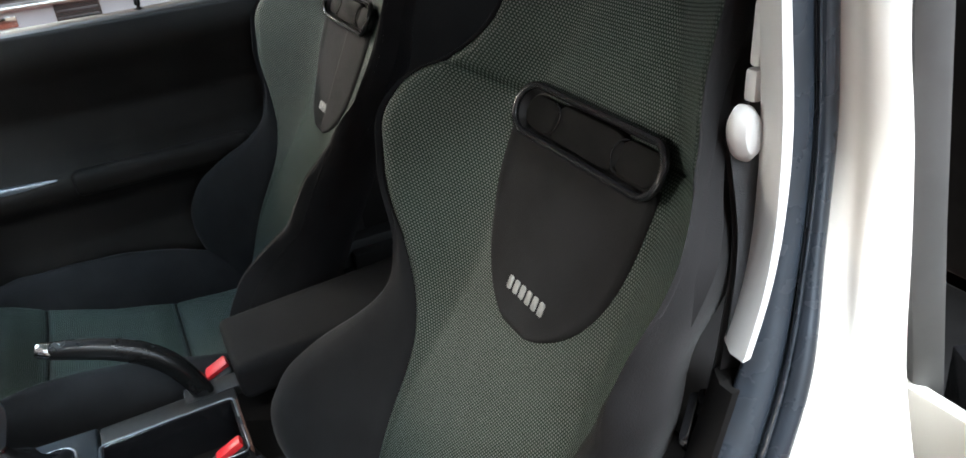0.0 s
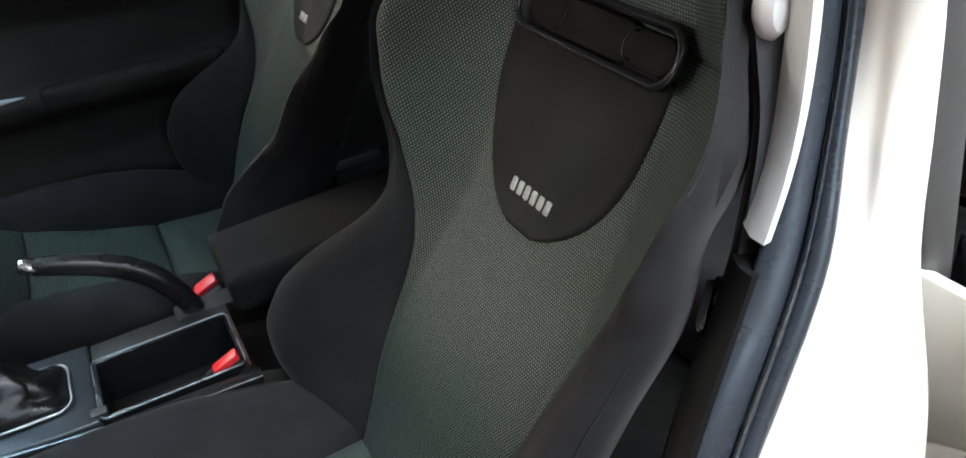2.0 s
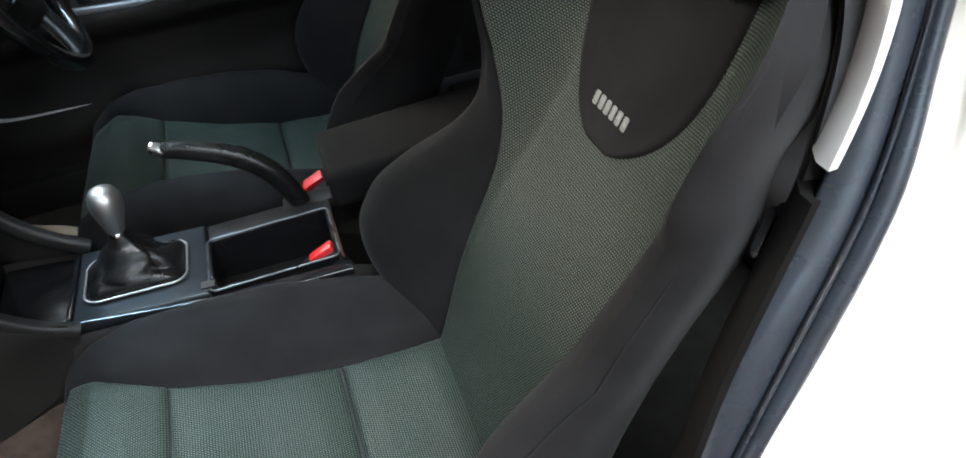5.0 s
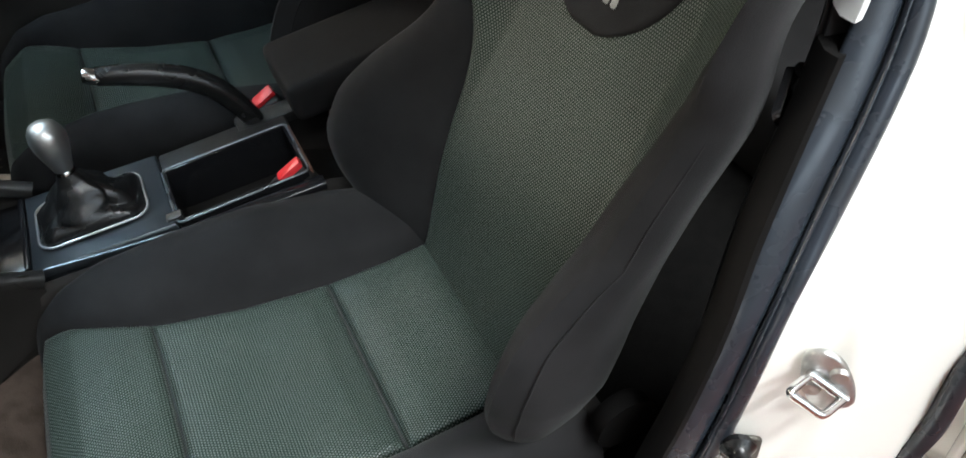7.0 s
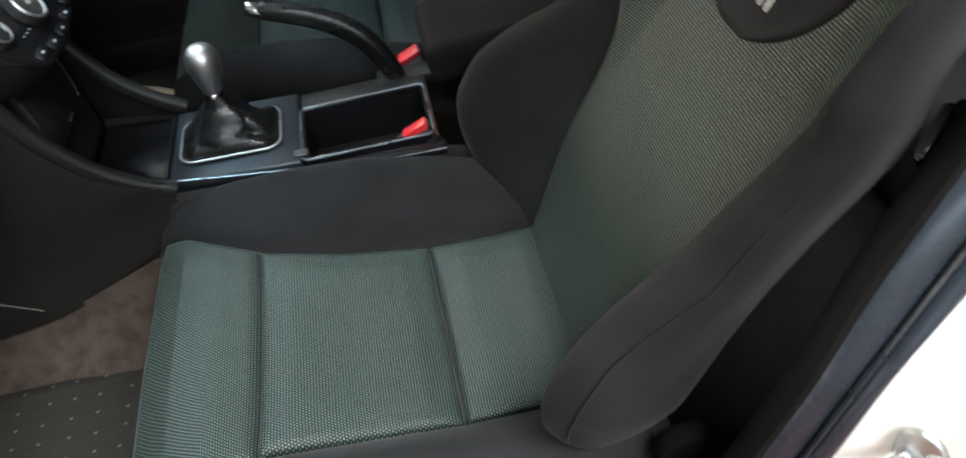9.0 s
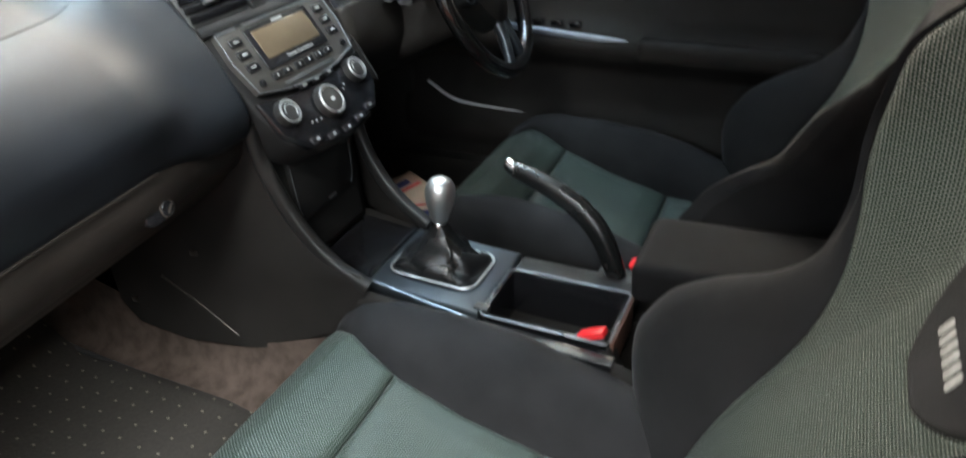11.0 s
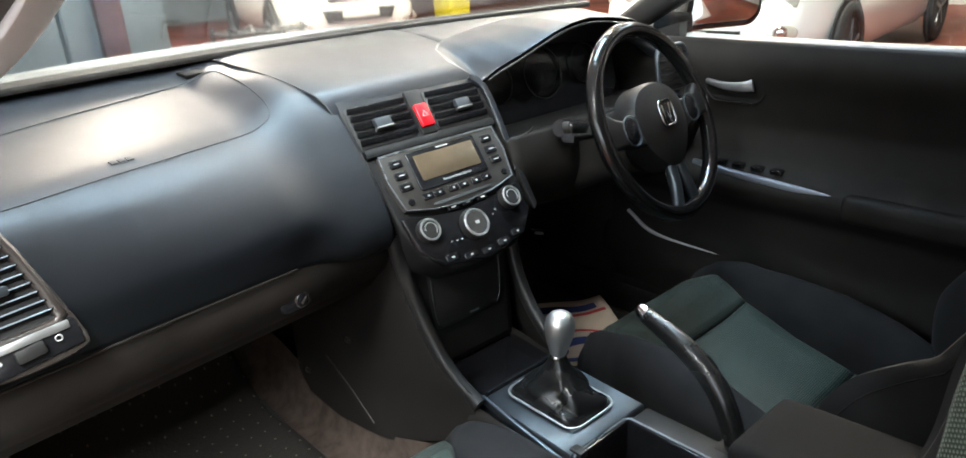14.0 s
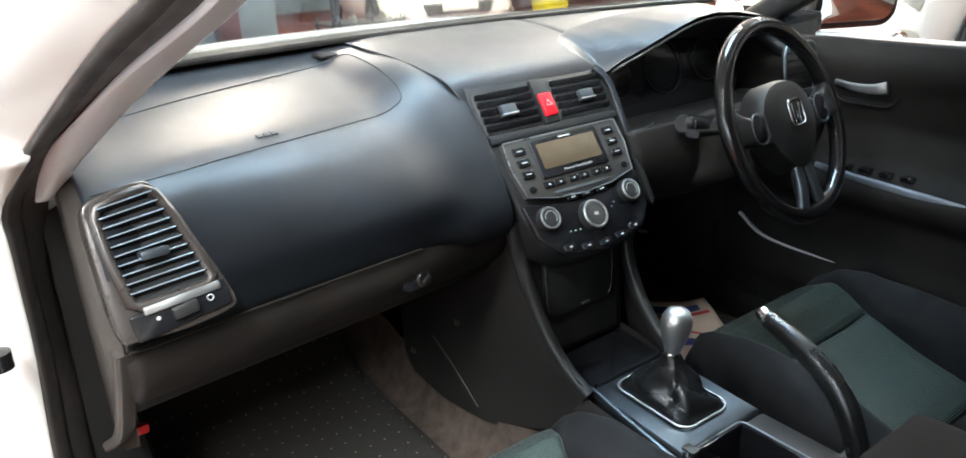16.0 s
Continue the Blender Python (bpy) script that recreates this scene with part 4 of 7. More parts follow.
def smoothed_tables():
    """Runs a soft average over the outline so that no kink shows in it."""
    s = np.linspace(0, 0.875, 180)
    out = []
    for table in (W_T, E_T, M_T):
        v = np.interp(s, S_T, table)
        k = np.ones(9) / 9
        p = np.r_[[v[0]] * 4, v, [v[-1]] * 4]
        out.append(list(np.convolve(p, k, "valid")))
    return list(s), out


S_T, (W_T, E_T, M_T) = smoothed_tables()
CY = [-0.07, 0.0, 0.087, 0.20, 0.30, 0.36, 0.40, 0.440, 0.464, 0.472]
CZ = [0.452, 0.450, 0.454, 0.476, 0.506, 0.522, 0.520, 0.500, 0.455, 0.400]
RY = [-0.09, -0.03, 0.05, 0.15, 0.25, 0.34, 0.40, 0.445, 0.474]
RZ = [0.505, 0.513, 0.538, 0.562, 0.570, 0.568, 0.553, 0.520, 0.455]
SY = [-0.07, 0.20, 0.30, 0.36, 0.42, 0.462]
SH = [0.140, 0.146, 0.152, 0.172, 0.208, 0.225]


def build_seat(x0, label, lift=0.0, slim=0.0):
    seat = base("car_seat", x0, 0.10, 0.33, label, "car seat", "front seats")

    def back(h, s, d):
        return Vector((x0 + h, -0.06, 0.46)) + BACK_UP * s + BACK_OUT * d

    def flatter(s):
        """The slimmer seat has a shallower inner wing at chest height."""
        return 1.0 - 0.62 * min(1.0, max(0.0, (s - 0.36) / 0.14)) if slim else 1.0

    # patterned front of the backrest, in a lower and an upper (head) piece
    def insert_fn(s0, s1):
        def fn(u, v):
            s = s0 + (s1 - s0) * v
            h = (2 * u - 1) * (seam_door(s) if u < 0.5 else seam_of(s))
            edge = min(1 - abs(2 * u - 1), 1.0) * seam_of(s)
            edge = min(edge, (v) * (s1 - s0) + (0.02 if s0 == 0 else 0), (1 - v) * (s1 - s0))
            return back(h, s, depth_of(h, s) * (flatter(s) if h < 0 else 1.0) - 0.007 * math.exp(-(edge / 0.005) ** 2))
        return fn

    def insert_uv(s0, s1):
        return lambda u, v: ((2 * u - 1) * seam_of(s0 + (s1 - s0) * v), (s0 + (s1 - s0) * v))
    sheet("backrest_insert", insert_fn(0.0, 0.632), 70, 120, KNIT, seat, "grey-green honeycomb knit backrest panel", uv=insert_uv(0.0, 0.632))
    sheet("head_panel", insert_fn(0.632, 0.875), 50, 50, KNIT, seat, "grey-green honeycomb knit head panel", uv=insert_uv(0.632, 0.875))

    # dark shield-shaped pad with a row of embroidered marks
    def pad_fn(u, v):
        s = 0.390 + 0.217 * v
        w = 0.002 + 0.125 * max(0.0, 1 - (1 - v) ** 3.2) ** 0.62
        h = (2 * u - 1) * (w + 0.003) + 0.011
        edge = min((1 - abs(2 * u - 1)) * w, v * 0.217)
        return back(h, s, depth_of(h, s) * (flatter(s) if h < 0 else 1.0) + 0.0045 - 0.009 * math.exp(-(edge / 0.004) ** 2))
    sheet("centre_pad", pad_fn, 40, 50, SUEDE, seat, "black suede shield pad", thick=0.01)
    lm = frame_of(back(0.012, 0.436, depth_of(0, 0.436) + 0.0052), (-1, 0, 0), tuple(BACK_UP))
    for k in range(6):
        part("embroidered_mark", plate(rounded_rect(0.0092, 0.0160, 0.0026, 3), lm @ Matrix.Translation(((k - 2.5) * 0.0130, 0, 0.0002)), 0.0014, 0.0004), THREAD, seat, "silver embroidered mark")

    # harness slot: bezel, tray, two openings and a bridge
    sm = frame_of(back(0, 0.622, 0.004), (-1, 0, 0), tuple(BACK_UP))
    outline = rounded_rect(0.250, 0.054, 0.0265, 10)
    part("slot_bezel", sweep([sm @ Vector((x, y, 0.014 * (x / 0.136) ** 2)) for x, y in outline], 0.0045, closed=True, up=tuple(BACK_OUT)), GLOSS, seat, "black plastic bezel of the harness slot")
    tray = []
    for x, y in rounded_rect(0.246, 0.049, 0.024, 10):
        tray.append((x, y))
    part("slot_tray", loft([[sm @ Vector((x, y, 0.014 * (x / 0.136) ** 2 + 0.002)) for x, y in tray],
                            [sm @ Vector((x * 0.97, y * 0.85, 0.014 * (x / 0.136) ** 2 - 0.012)) for x, y in tray],
                            [sm @ Vector((x * 0.5, y * 0.3, -0.012)) for x, y in tray]], False), HARD, seat)
    for sx in (-1, 1):
        # solid plate whose near-black colour stands for the shade in the hole
        part("slot_hole_shade", plate(rounded_rect(0.062, 0.036, 0.017, 8), sm @ Matrix.Translation((sx * 0.082, 0, 0.001 + 0.003)), 0.004, 0.002), LOWTRIM, seat)
        ring = [(sx * (0.064 + 0.017 * math.cos(a)), 0.017 * math.sin(a)) for a in [math.pi * (0.5 + i / 12) for i in range(13)]]
        part("slot_lip", sweep([sm @ Vector((x, y, 0.0062)) for x, y in ring], 0.0010), GLOSS, seat)
    part("slot_bridge", plate(rounded_rect(0.120, 0.042, 0.017, 6), sm @ Matrix.Translation((0, 0, 0.0055)), 0.010, 0.005), LOWTRIM, seat)

    # bolsters and shell, one body a side
    for sgn in (-1, 1):
        rings = []
        for k in range(70):
            s = 0.868 * k / 69
            w, m_, e = w_of(s), seam_of(s), interp(s, S_T, E_T)
            if sgn < 0:
                w, m_ = w_door(s), seam_door(s)
            m_ = min(m_, w - 0.006)
            back_in = min(1.0, max(0.0, (s - 0.25) / 0.12), max(0.0, (0.76 - s) / 0.12)) if sgn < 0 else 0.0
            low = max(0.0, min(1.0, (0.42 - s) / 0.16))
            ctrl = [(m_, depth_of(m_, s) - 0.010), (m_ + (w - m_) * 0.25, depth_of(m_ + (w - m_) * 0.25, s) + 0.004 * low),
                    (m_ + (w - m_) * 0.66, depth_of(m_ + (w - m_) * 0.66, s) + 0.006 * low), (w - 0.004, e - 0.004),
                    (w - 0.006 - 0.004 * back_in, e * 0.62), (w - 0.018 - 0.014 * back_in, e * 0.15), (w - 0.032 - 0.040 * back_in, -0.05), (w - 0.058 - 0.050 * back_in, -0.085)]
            if sgn < 0 and s < 0.56:
                # a full, straight roll beside the door
                k_roll = min(1.0, (0.56 - s) / 0.10)
                wd, ed, dm = interp(s, ROLL_S, ROLL_W), max(e, interp(s, [0, 0.03, 0.08, 0.5], [0.03, 0.055, 0.075, 0.072])), depth_of(m_, s)
                late = min(1.0, max(0.0, (s - 0.42) / 0.10))
                roll = [(m_, dm - 0.006), (m_ + 0.10 * (wd - m_), dm + 0.018), (m_ + 0.45 * (wd - m_), 0.35 * dm + 0.65 * ed + 0.014), (m_ + 0.80 * (wd - m_), ed + 0.004),
                        (wd, ed * 0.60), (wd - 0.014 - 0.016 * late, 0.004), (wd - 0.040 - 0.030 * late, -0.038), (wd - 0.075 - 0.035 * late, -0.066)]
                ctrl = [(p[0] + (q[0] - p[0]) * k_roll, p[1] + (q[1] - p[1]) * k_roll) for p, q in zip(ctrl, roll)]
            low_k = flatter(s) if sgn < 0 else 1.0
            ctrl = [(a - 0.05 * (1 - low_k) * (i / 7), b * low_k if b > 0 else b) for i, (a, b) in enumerate(ctrl)]
            line = smooth_line([(a, b, 0) for a, b in ctrl], 22)
            ring = [back(sgn * q.x, s, q.y) for q in line]
            ring.append(back(0.0, s, -0.095))
            ring.append(back(0.0, s, -0.055))
            for f in (0.3, 0.5, 0.7, 0.85, 1.0):
                ring.append(back(sgn * m_ * f, s, depth_of(m_ * f, s) * low_k - 0.035))
            rings.append(ring)
        part("backrest_bolster", loft(rings), SUEDE, seat, "black suede side bolster")
        seam_pts = [back(-interp(s, ROLL_S, ROLL_W) + 0.0045, s, max(interp(s, S_T, E_T), 0.073) * 0.84) if sgn < 0 else back(w_of(s) - 0.0095, s, interp(s, S_T, E_T) * 0.42)
                    for s in [0.05 + 0.37 * i / 40 for i in range(41)]]
        part("seam", sweep(seam_pts, 0.0011), SUEDE, seat, "double-stitched bolster seam")

    # cushion
    def cushion_fn(y0, y1, front=False):
        def fn(u, v):
            y = y0 + (y1 - y0) * v
            hw = min(interp(y, SY, SH), interp(y, [-0.10, 0.05, 0.35, 0.462], [0.262, 0.280, 0.278, 0.236]) - slim * min(1.0, max(0.0, (y - 0.08) / 0.22)) - 0.03)
            h = (2 * u - 1) * hw
            z = interp(y, CY, CZ) + 0.010 * (abs(2 * u - 1)) ** 3
            ex = (1 - abs(2 * u - 1)) * hw
            ey = min(v, 1 - v) * (y1 - y0) if not front else v * (y1 - y0)
            bulge = 0.008 * min(1.0, ey / 0.04) * min(1.0, ex / 0.04)
            dip = 0.009 * math.exp(-(min(ex, ey) / 0.005) ** 2)
            return (x0 + h, y + (0.010 * v * (1 - abs(2 * u - 1) ** 2) if front else 0), z + bulge - dip + lift * (y + 0.07))
        return fn
    for nm, y0, y1, fr in (("cushion_rear", -0.075, 0.087, False), ("cushion_centre", 0.087, 0.310, False), ("cushion_front", 0.310, 0.472, True)):
        sheet(nm, cushion_fn(y0, y1, fr), 60, 40, KNIT, seat, "grey-green honeycomb knit cushion panel", thick=0.02,
              uv=lambda u, v, a=y0, b=y1: ((2 * u - 1) * 0.16, a + (b - a) * v * (1.35 if b > 0.4 else 1)))
    for sgn in (-1, 1):
        rings = []
        for k in range(50):
            y = -0.10 + 0.574 * k / 49
            m_ = interp(y, SY, SH)
            zc, zr = interp(y, CY, CZ) + 0.006, interp(y, RY, RZ)
            wo = interp(y, [-0.10, 0.05, 0.35, 0.462], [0.262, 0.280, 0.278, 0.236]) - slim * min(1.0, max(0.0, (y - 0.08) / 0.22))
            m_ = min(m_, wo - 0.03)
            zb = 0.345
            ctrl = [(m_, zc - 0.008), (m_ + (wo - m_) * 0.16, zc + (zr - zc) * 0.42), (m_ + (wo - m_) * 0.48, zr - 0.004), (m_ + (wo - m_) * 0.72, zr - 0.004),
                    (wo - 0.004, zr - 0.035), (wo + 0.002, zr - 0.09), (wo - 0.008, min(zb + 0.03, zr - 0.1)), (wo - 0.03, zb - 0.01)]
            line = smooth_line([(a, b, 0) for a, b in ctrl], 22)
            rings.append([(x0 + sgn * q.x, y, q.y + lift * (y + 0.07)) for q in line] + [(x0 + sgn * m_ * 0.8, y, zb - 0.01), (x0 + sgn * m_ * 0.8, y, zc - 0.03)])
        part("cushion_bolster", loft(rings), SUEDE, seat, "black suede thigh bolster")
    part("seat_pan", box(x0, 0.17, 0.365, 0.44, 0.50, 0.07, 0.015), HARD, seat)
    for sgn in (-1, 1):
        part("seat_rail", box(x0 + sgn * 0.19, 0.12, 0.317, 0.035, 0.60, 0.03, 0.004), HARD, seat)
        part("recliner_cover", lathe([(0.002, 0.016), (0.030, 0.014), (0.036, 0.006), (0.036, -0.010)], frame_of((x0 + sgn * 0.258, -0.125, 0.512), (0, -sgn, 0), (0, 0, 1)), 24), LOWTRIM, seat)
    part("hinge_arm", box(x0, -0.10, 0.43, 0.47, 0.06, 0.10, 0.015), HARD, seat)
    return seat


SEAT_X = -0.359
build_seat(SEAT_X, "black suede and grey-green knit sports seat, passenger side")
drv_seat = build_seat(0.375, "black suede and grey-green knit sports seat behind the steering wheel", 0.055, 0.042)
drv_seat.scale.x = 0.94
drv_seat.location.x += 0.008

# buckles
def buckle(x, y, z, label):
    b = base("belt_buckle", x, y, z - 0.16, label, "seat belt", "front belt buckles")
    tilt = Matrix.Rotation(radians(-24), 4, "X") @ Matrix.Rotation(radians(10 if x < 0 else -10), 4, "Y")
    part("housing", box(x, y + 0.0, z - 0.045, 0.030, 0.058, 0.085, 0.008, 3, m=tilt), HARD, b)
    part("release", box(x, y + 0.010, z + 0.001, 0.022, 0.040, 0.011, 0.004, 2, m=tilt), RED, b, "red release button")
    part("stalk", sweep([(x, y - 0.02, z - 0.08), (x, y - 0.045, z - 0.16)], rounded_rect(0.02, 0.03, 0.005, 2)), HARD, b)
    return b


buckle(-0.072, 0.058, 0.553, "seat-belt buckle with red release button beside the passenger seat")
buckle(0.142, 0.041, 0.541, "seat-belt buckle with red release button beside the driver's seat")

# ---- centre console ----
console = base("centre_console", 0, 0.3, 0.32, "black centre console with storage bin and gear surround", "centre console")
TOP = 0.555


def console_body():
    rings = []
    for y, zt, w, x_off in ((0.62, 0.585, 0.115, 0), (0.50, 0.572, 0.112, 0), (0.42, 0.560, 0.108, 0), (0.30, 0.548, 0.105, 0), (0.21, 0.543, 0.104, 0), (0.05, 0.540, 0.104, 0), (0.02, 0.530, 0.10, 0), (-0.05, 0.50, 0.095, 0)):
        rings.append([(-w - 0.012, y, 0.31), (-w - 0.006, y, zt - 0.06), (-w, y, zt - 0.018), (-w + 0.012, y, zt - 0.006), (-w + 0.02, y, zt - 0.07), (w - 0.02, y, zt - 0.07),
                      (w - 0.012, y, zt - 0.006), (w, y, zt - 0.018), (w + 0.006, y, zt - 0.06), (w + 0.012, y, 0.31)])
    return loft(rings)


part("console_body", console_body(), TRIM, console, "black plastic console sides")
# gear surround
GX0, GX1, GY0, GY1 = -0.086, 0.088, 0.236, 0.425
GM = frame_of(((GX0 + GX1) / 2, (GY0 + GY1) / 2, TOP), (1, 0, 0), (0, 1, 0.035))
part("gear_surround", plate([(-0.087, -0.095), (0.087, -0.095), (0.092, 0.095), (-0.080, 0.095)], GM, 0.022, 0.005), GUNMETAL, console, "dark titanium gear surround")
part("surround_edge", sweep([(GX0 - 0.010, 0.10, 0.530), (GX0 - 0.008, 0.24, 0.541), (GX0 - 0.002, 0.34, 0.551), (GX0 + 0.008, 0.425, 0.557)], rounded_rect(0.006, 0.014, 0.002, 2)), GUNMETAL, console)
GF = GM @ Matrix.Translation((0.004, 0.006, 0.002))
part("gaiter_frame", sweep([GF @ Vector((x, y, 0.003)) for x, y in rounded_rect(0.104, 0.146, 0.022, 8)], 0.0020, closed=True), SILVER, console, "silver gaiter frame")
# tray ahead of the lever and drop to the stack
part("front_tray", plate([(-0.088, -0.05), (0.098, -0.05), (0.105, 0.06), (-0.095, 0.06)], frame_of((0, 0.478, 0.553), (1, 0, 0), (0, 1, 0.08)), 0.02, 0.004), GLOSS, console)
part("tray_hinge", box(0.010, 0.428, 0.560, 0.155, 0.007, 0.007, 0.002), GLOSS, console)
# storage bin
BX0, BX1, BY0, BY1, BZ = -0.080, 0.040, 0.045, 0.232, 0.546
part("bin_floor", box((BX0 + BX1) / 2, (BY0 + BY1) / 2, 0.44, BX1 - BX0, BY1 - BY0, 0.01, 0.0), GLOSS, console)
for nm, cx, cy, sx, sy in (("bin_wall", BX0, (BY0 + BY1) / 2, 0.006, BY1 - BY0), ("bin_wall", BX1, (BY0 + BY1) / 2, 0.006, BY1 - BY0),
                           ("bin_wall", (BX0 + BX1) / 2, BY0, BX1 - BX0, 0.006), ("bin_wall", (BX0 + BX1) / 2, BY1, BX1 - BX0, 0.006)):
    part(nm, box(cx, cy, 0.495, sx, sy, 0.11, 0.001), GLOSS, console)
part("bin_rim", sweep([(x + (BX0 + BX1) / 2, y + (BY0 + BY1) / 2, BZ + 0.004) for x, y in rounded_rect(BX1 - BX0 + 0.008, BY1 - BY0 + 0.006, 0.010, 4)], 0.0017, closed=True), SATIN, console, "thin bright bin rim")
part("bin_catch", box(BX0 + 0.012, BY1 + 0.004, BZ + 0.003, 0.016, 0.022, 0.012, 0.003), HARD, console)
part("side_rail", sweep([(BX0 - 0.022, 0.03, 0.535), (BX0 - 0.022, 0.235, 0.542)], rounded_rect(0.022, 0.014, 0.004, 3)), GLOSS, console)
part("right_deck", box(0.070, 0.135, 0.533, 0.05, 0.20, 0.02, 0.006), HARD, console)
part("bin_end", box(-0.018, 0.040, 0.520, 0.116, 0.006, 0.055, 0.002), material("brown_bin_end", (0.10, 0.045, 0.03), 0.5, vary=0.3, vary_scale=40), console, "brown inner edge at the back of the bin")

rest = base("armrest_box", 0.02, -0.16, 0.50, "black fabric centre armrest between the seats", "armrest")
part("lid", box(0.035, -0.155, 0.632, 0.148, 0.37, 0.062, 0.018, 5, m=Matrix.Rotation(radians(-2.5), 4, "X")), CLOTH, rest)
part("body", box(0.035, -0.185, 0.530, 0.134, 0.30, 0.15, 0.015, 3), TRIM, rest)

# gear lever
lever = base("gear_lever", 0.0, 0.33, 0.56, "gear lever with silver knob and black leather gaiter", "gear lever")
KN = frame_of((0.002, 0.335, 0.640), (1, 0, 0), (0.0, 1, 0.0)) @ Matrix.Rotation(radians(6), 4, "X")
part("knob", lathe([(0.001, 0.074), (0.010, 0.0725), (0.017, 0.068), (0.0215, 0.060), (0.0232, 0.050), (0.0222, 0.038), (0.0188, 0.024), (0.0150, 0.011), (0.0128, 0.002), (0.012, 0.0), (0.001, -0.001)], KN, 36), SILVER, lever, "brushed aluminium knob")
part("collar", lathe([(0.0095, -0.018), (0.0115, -0.016), (0.0118, -0.003), (0.0095, 0.0)], KN, 20), CHROME, lever, "chrome collar")


def gaiter_fn(u, v):
    a = 2 * math.pi * u
    foot = rounded_rect(0.098, 0.140, 0.022, 12)
    i = u * (len(foot))
    p, q = foot[int(i) % len(foot)], foot[(int(i) + 1) % len(foot)]
    f = i - int(i)
    fx, fy = p[0] + (q[0] - p[0]) * f, p[1] + (q[1] - p[1]) * f
    k = v ** 0.8
    top = Vector((0.002 + 0.013 * math.cos(math.atan2(fy, fx)), 0.335 + 0.013 * math.sin(math.atan2(fy, fx)), 0.634))
    low = GF @ Vector((fx, fy, 0.001))
    q_ = low.lerp(top, v)
    bulge = math.sin(math.pi * min(1, v * 1.15)) if v < 0.87 else 0.0
    ang = math.atan2(fy, fx)
    fold = 0.010 * (abs(math.sin(2.0 * ang + 2.6 * v + 0.4)) - 0.55) + 0.006 * (abs(math.sin(3.5 * ang - 4 * v + 1.0)) - 0.5) + 0.004 * noise.noise(Vector((math.cos(ang) * 2.2, math.sin(ang) * 2.2, v * 3)))
    r = Vector((math.cos(ang), math.sin(ang), 0))
    q_ += r * (fold * bulge * 1.5 + 0.010 * bulge)
    q_.z -= 0.014 * math.sin(math.pi * v)
    q_.z += 0.008 * (abs(math.sin(2.5 * ang + 5 * v)) - 0.6) * bulge
    return q_


sheet("gaiter", gaiter_fn, 120, 40, LEATHER, lever, "creased black leather gaiter")

# handbrake
hb = base("handbrake", 0.095, 0.02, 0.53, "black handbrake lever pulled up, with a silver button", "handbrake")
HB = smooth_line([(0.088, 0.068, 0.490), (0.090, 0.076, 0.530), (0.093, 0.090, 0.572), (0.098, 0.111, 0.610), (0.104, 0.141, 0.639), (0.109, 0.180, 0.661), (0.114, 0.222, 0.676), (0.118, 0.256, 0.685)], 48)
part("lever", sweep(HB, lambda f: [(x * (0.62 + 0.38 * math.sin(math.pi * (0.10 + 0.80 * f))), y * (0.62 + 0.38 * math.sin(math.pi * (0.10 + 0.80 * f)))) for x, y in rounded_rect(0.030, 0.036, 0.014, 4)]), LEATHER, hb, "leather-bound grip")
part("grip_seam", sweep([p + Vector((-0.004, -0.010, 0.0135)) * (0.62 + 0.38 * math.sin(math.pi * (0.10 + 0.80 * i / 47))) for i, p in enumerate(HB)][14:46], 0.0008), LEATHER, hb)
tipd = (Vector((0.122, 0.275, 0.693)) - Vector((0.118, 0.256, 0.685))).normalized()
part("button", lathe([(0.011, -0.006), (0.0118, 0.0), (0.0118, 0.012), (0.010, 0.017), (0.004, 0.019)], Matrix.Translation((0.118, 0.256, 0.685)) @ tipd.to_track_quat("Z", "Y").to_matrix().to_4x4(), 18), CHROME, hb, "silver button")
part("slot_cover", box(0.094, 0.03, 0.535, 0.04, 0.16, 0.02, 0.006), HARD, hb)

# ---- dashboard ----
dash = base("dashboard", 0, 0.7, 0.60, "black soft-touch dashboard of a right-hand-drive car", "dashboard")


def base_line(x):
    return 0.962 - 0.20 * (x + 0.03) ** 2


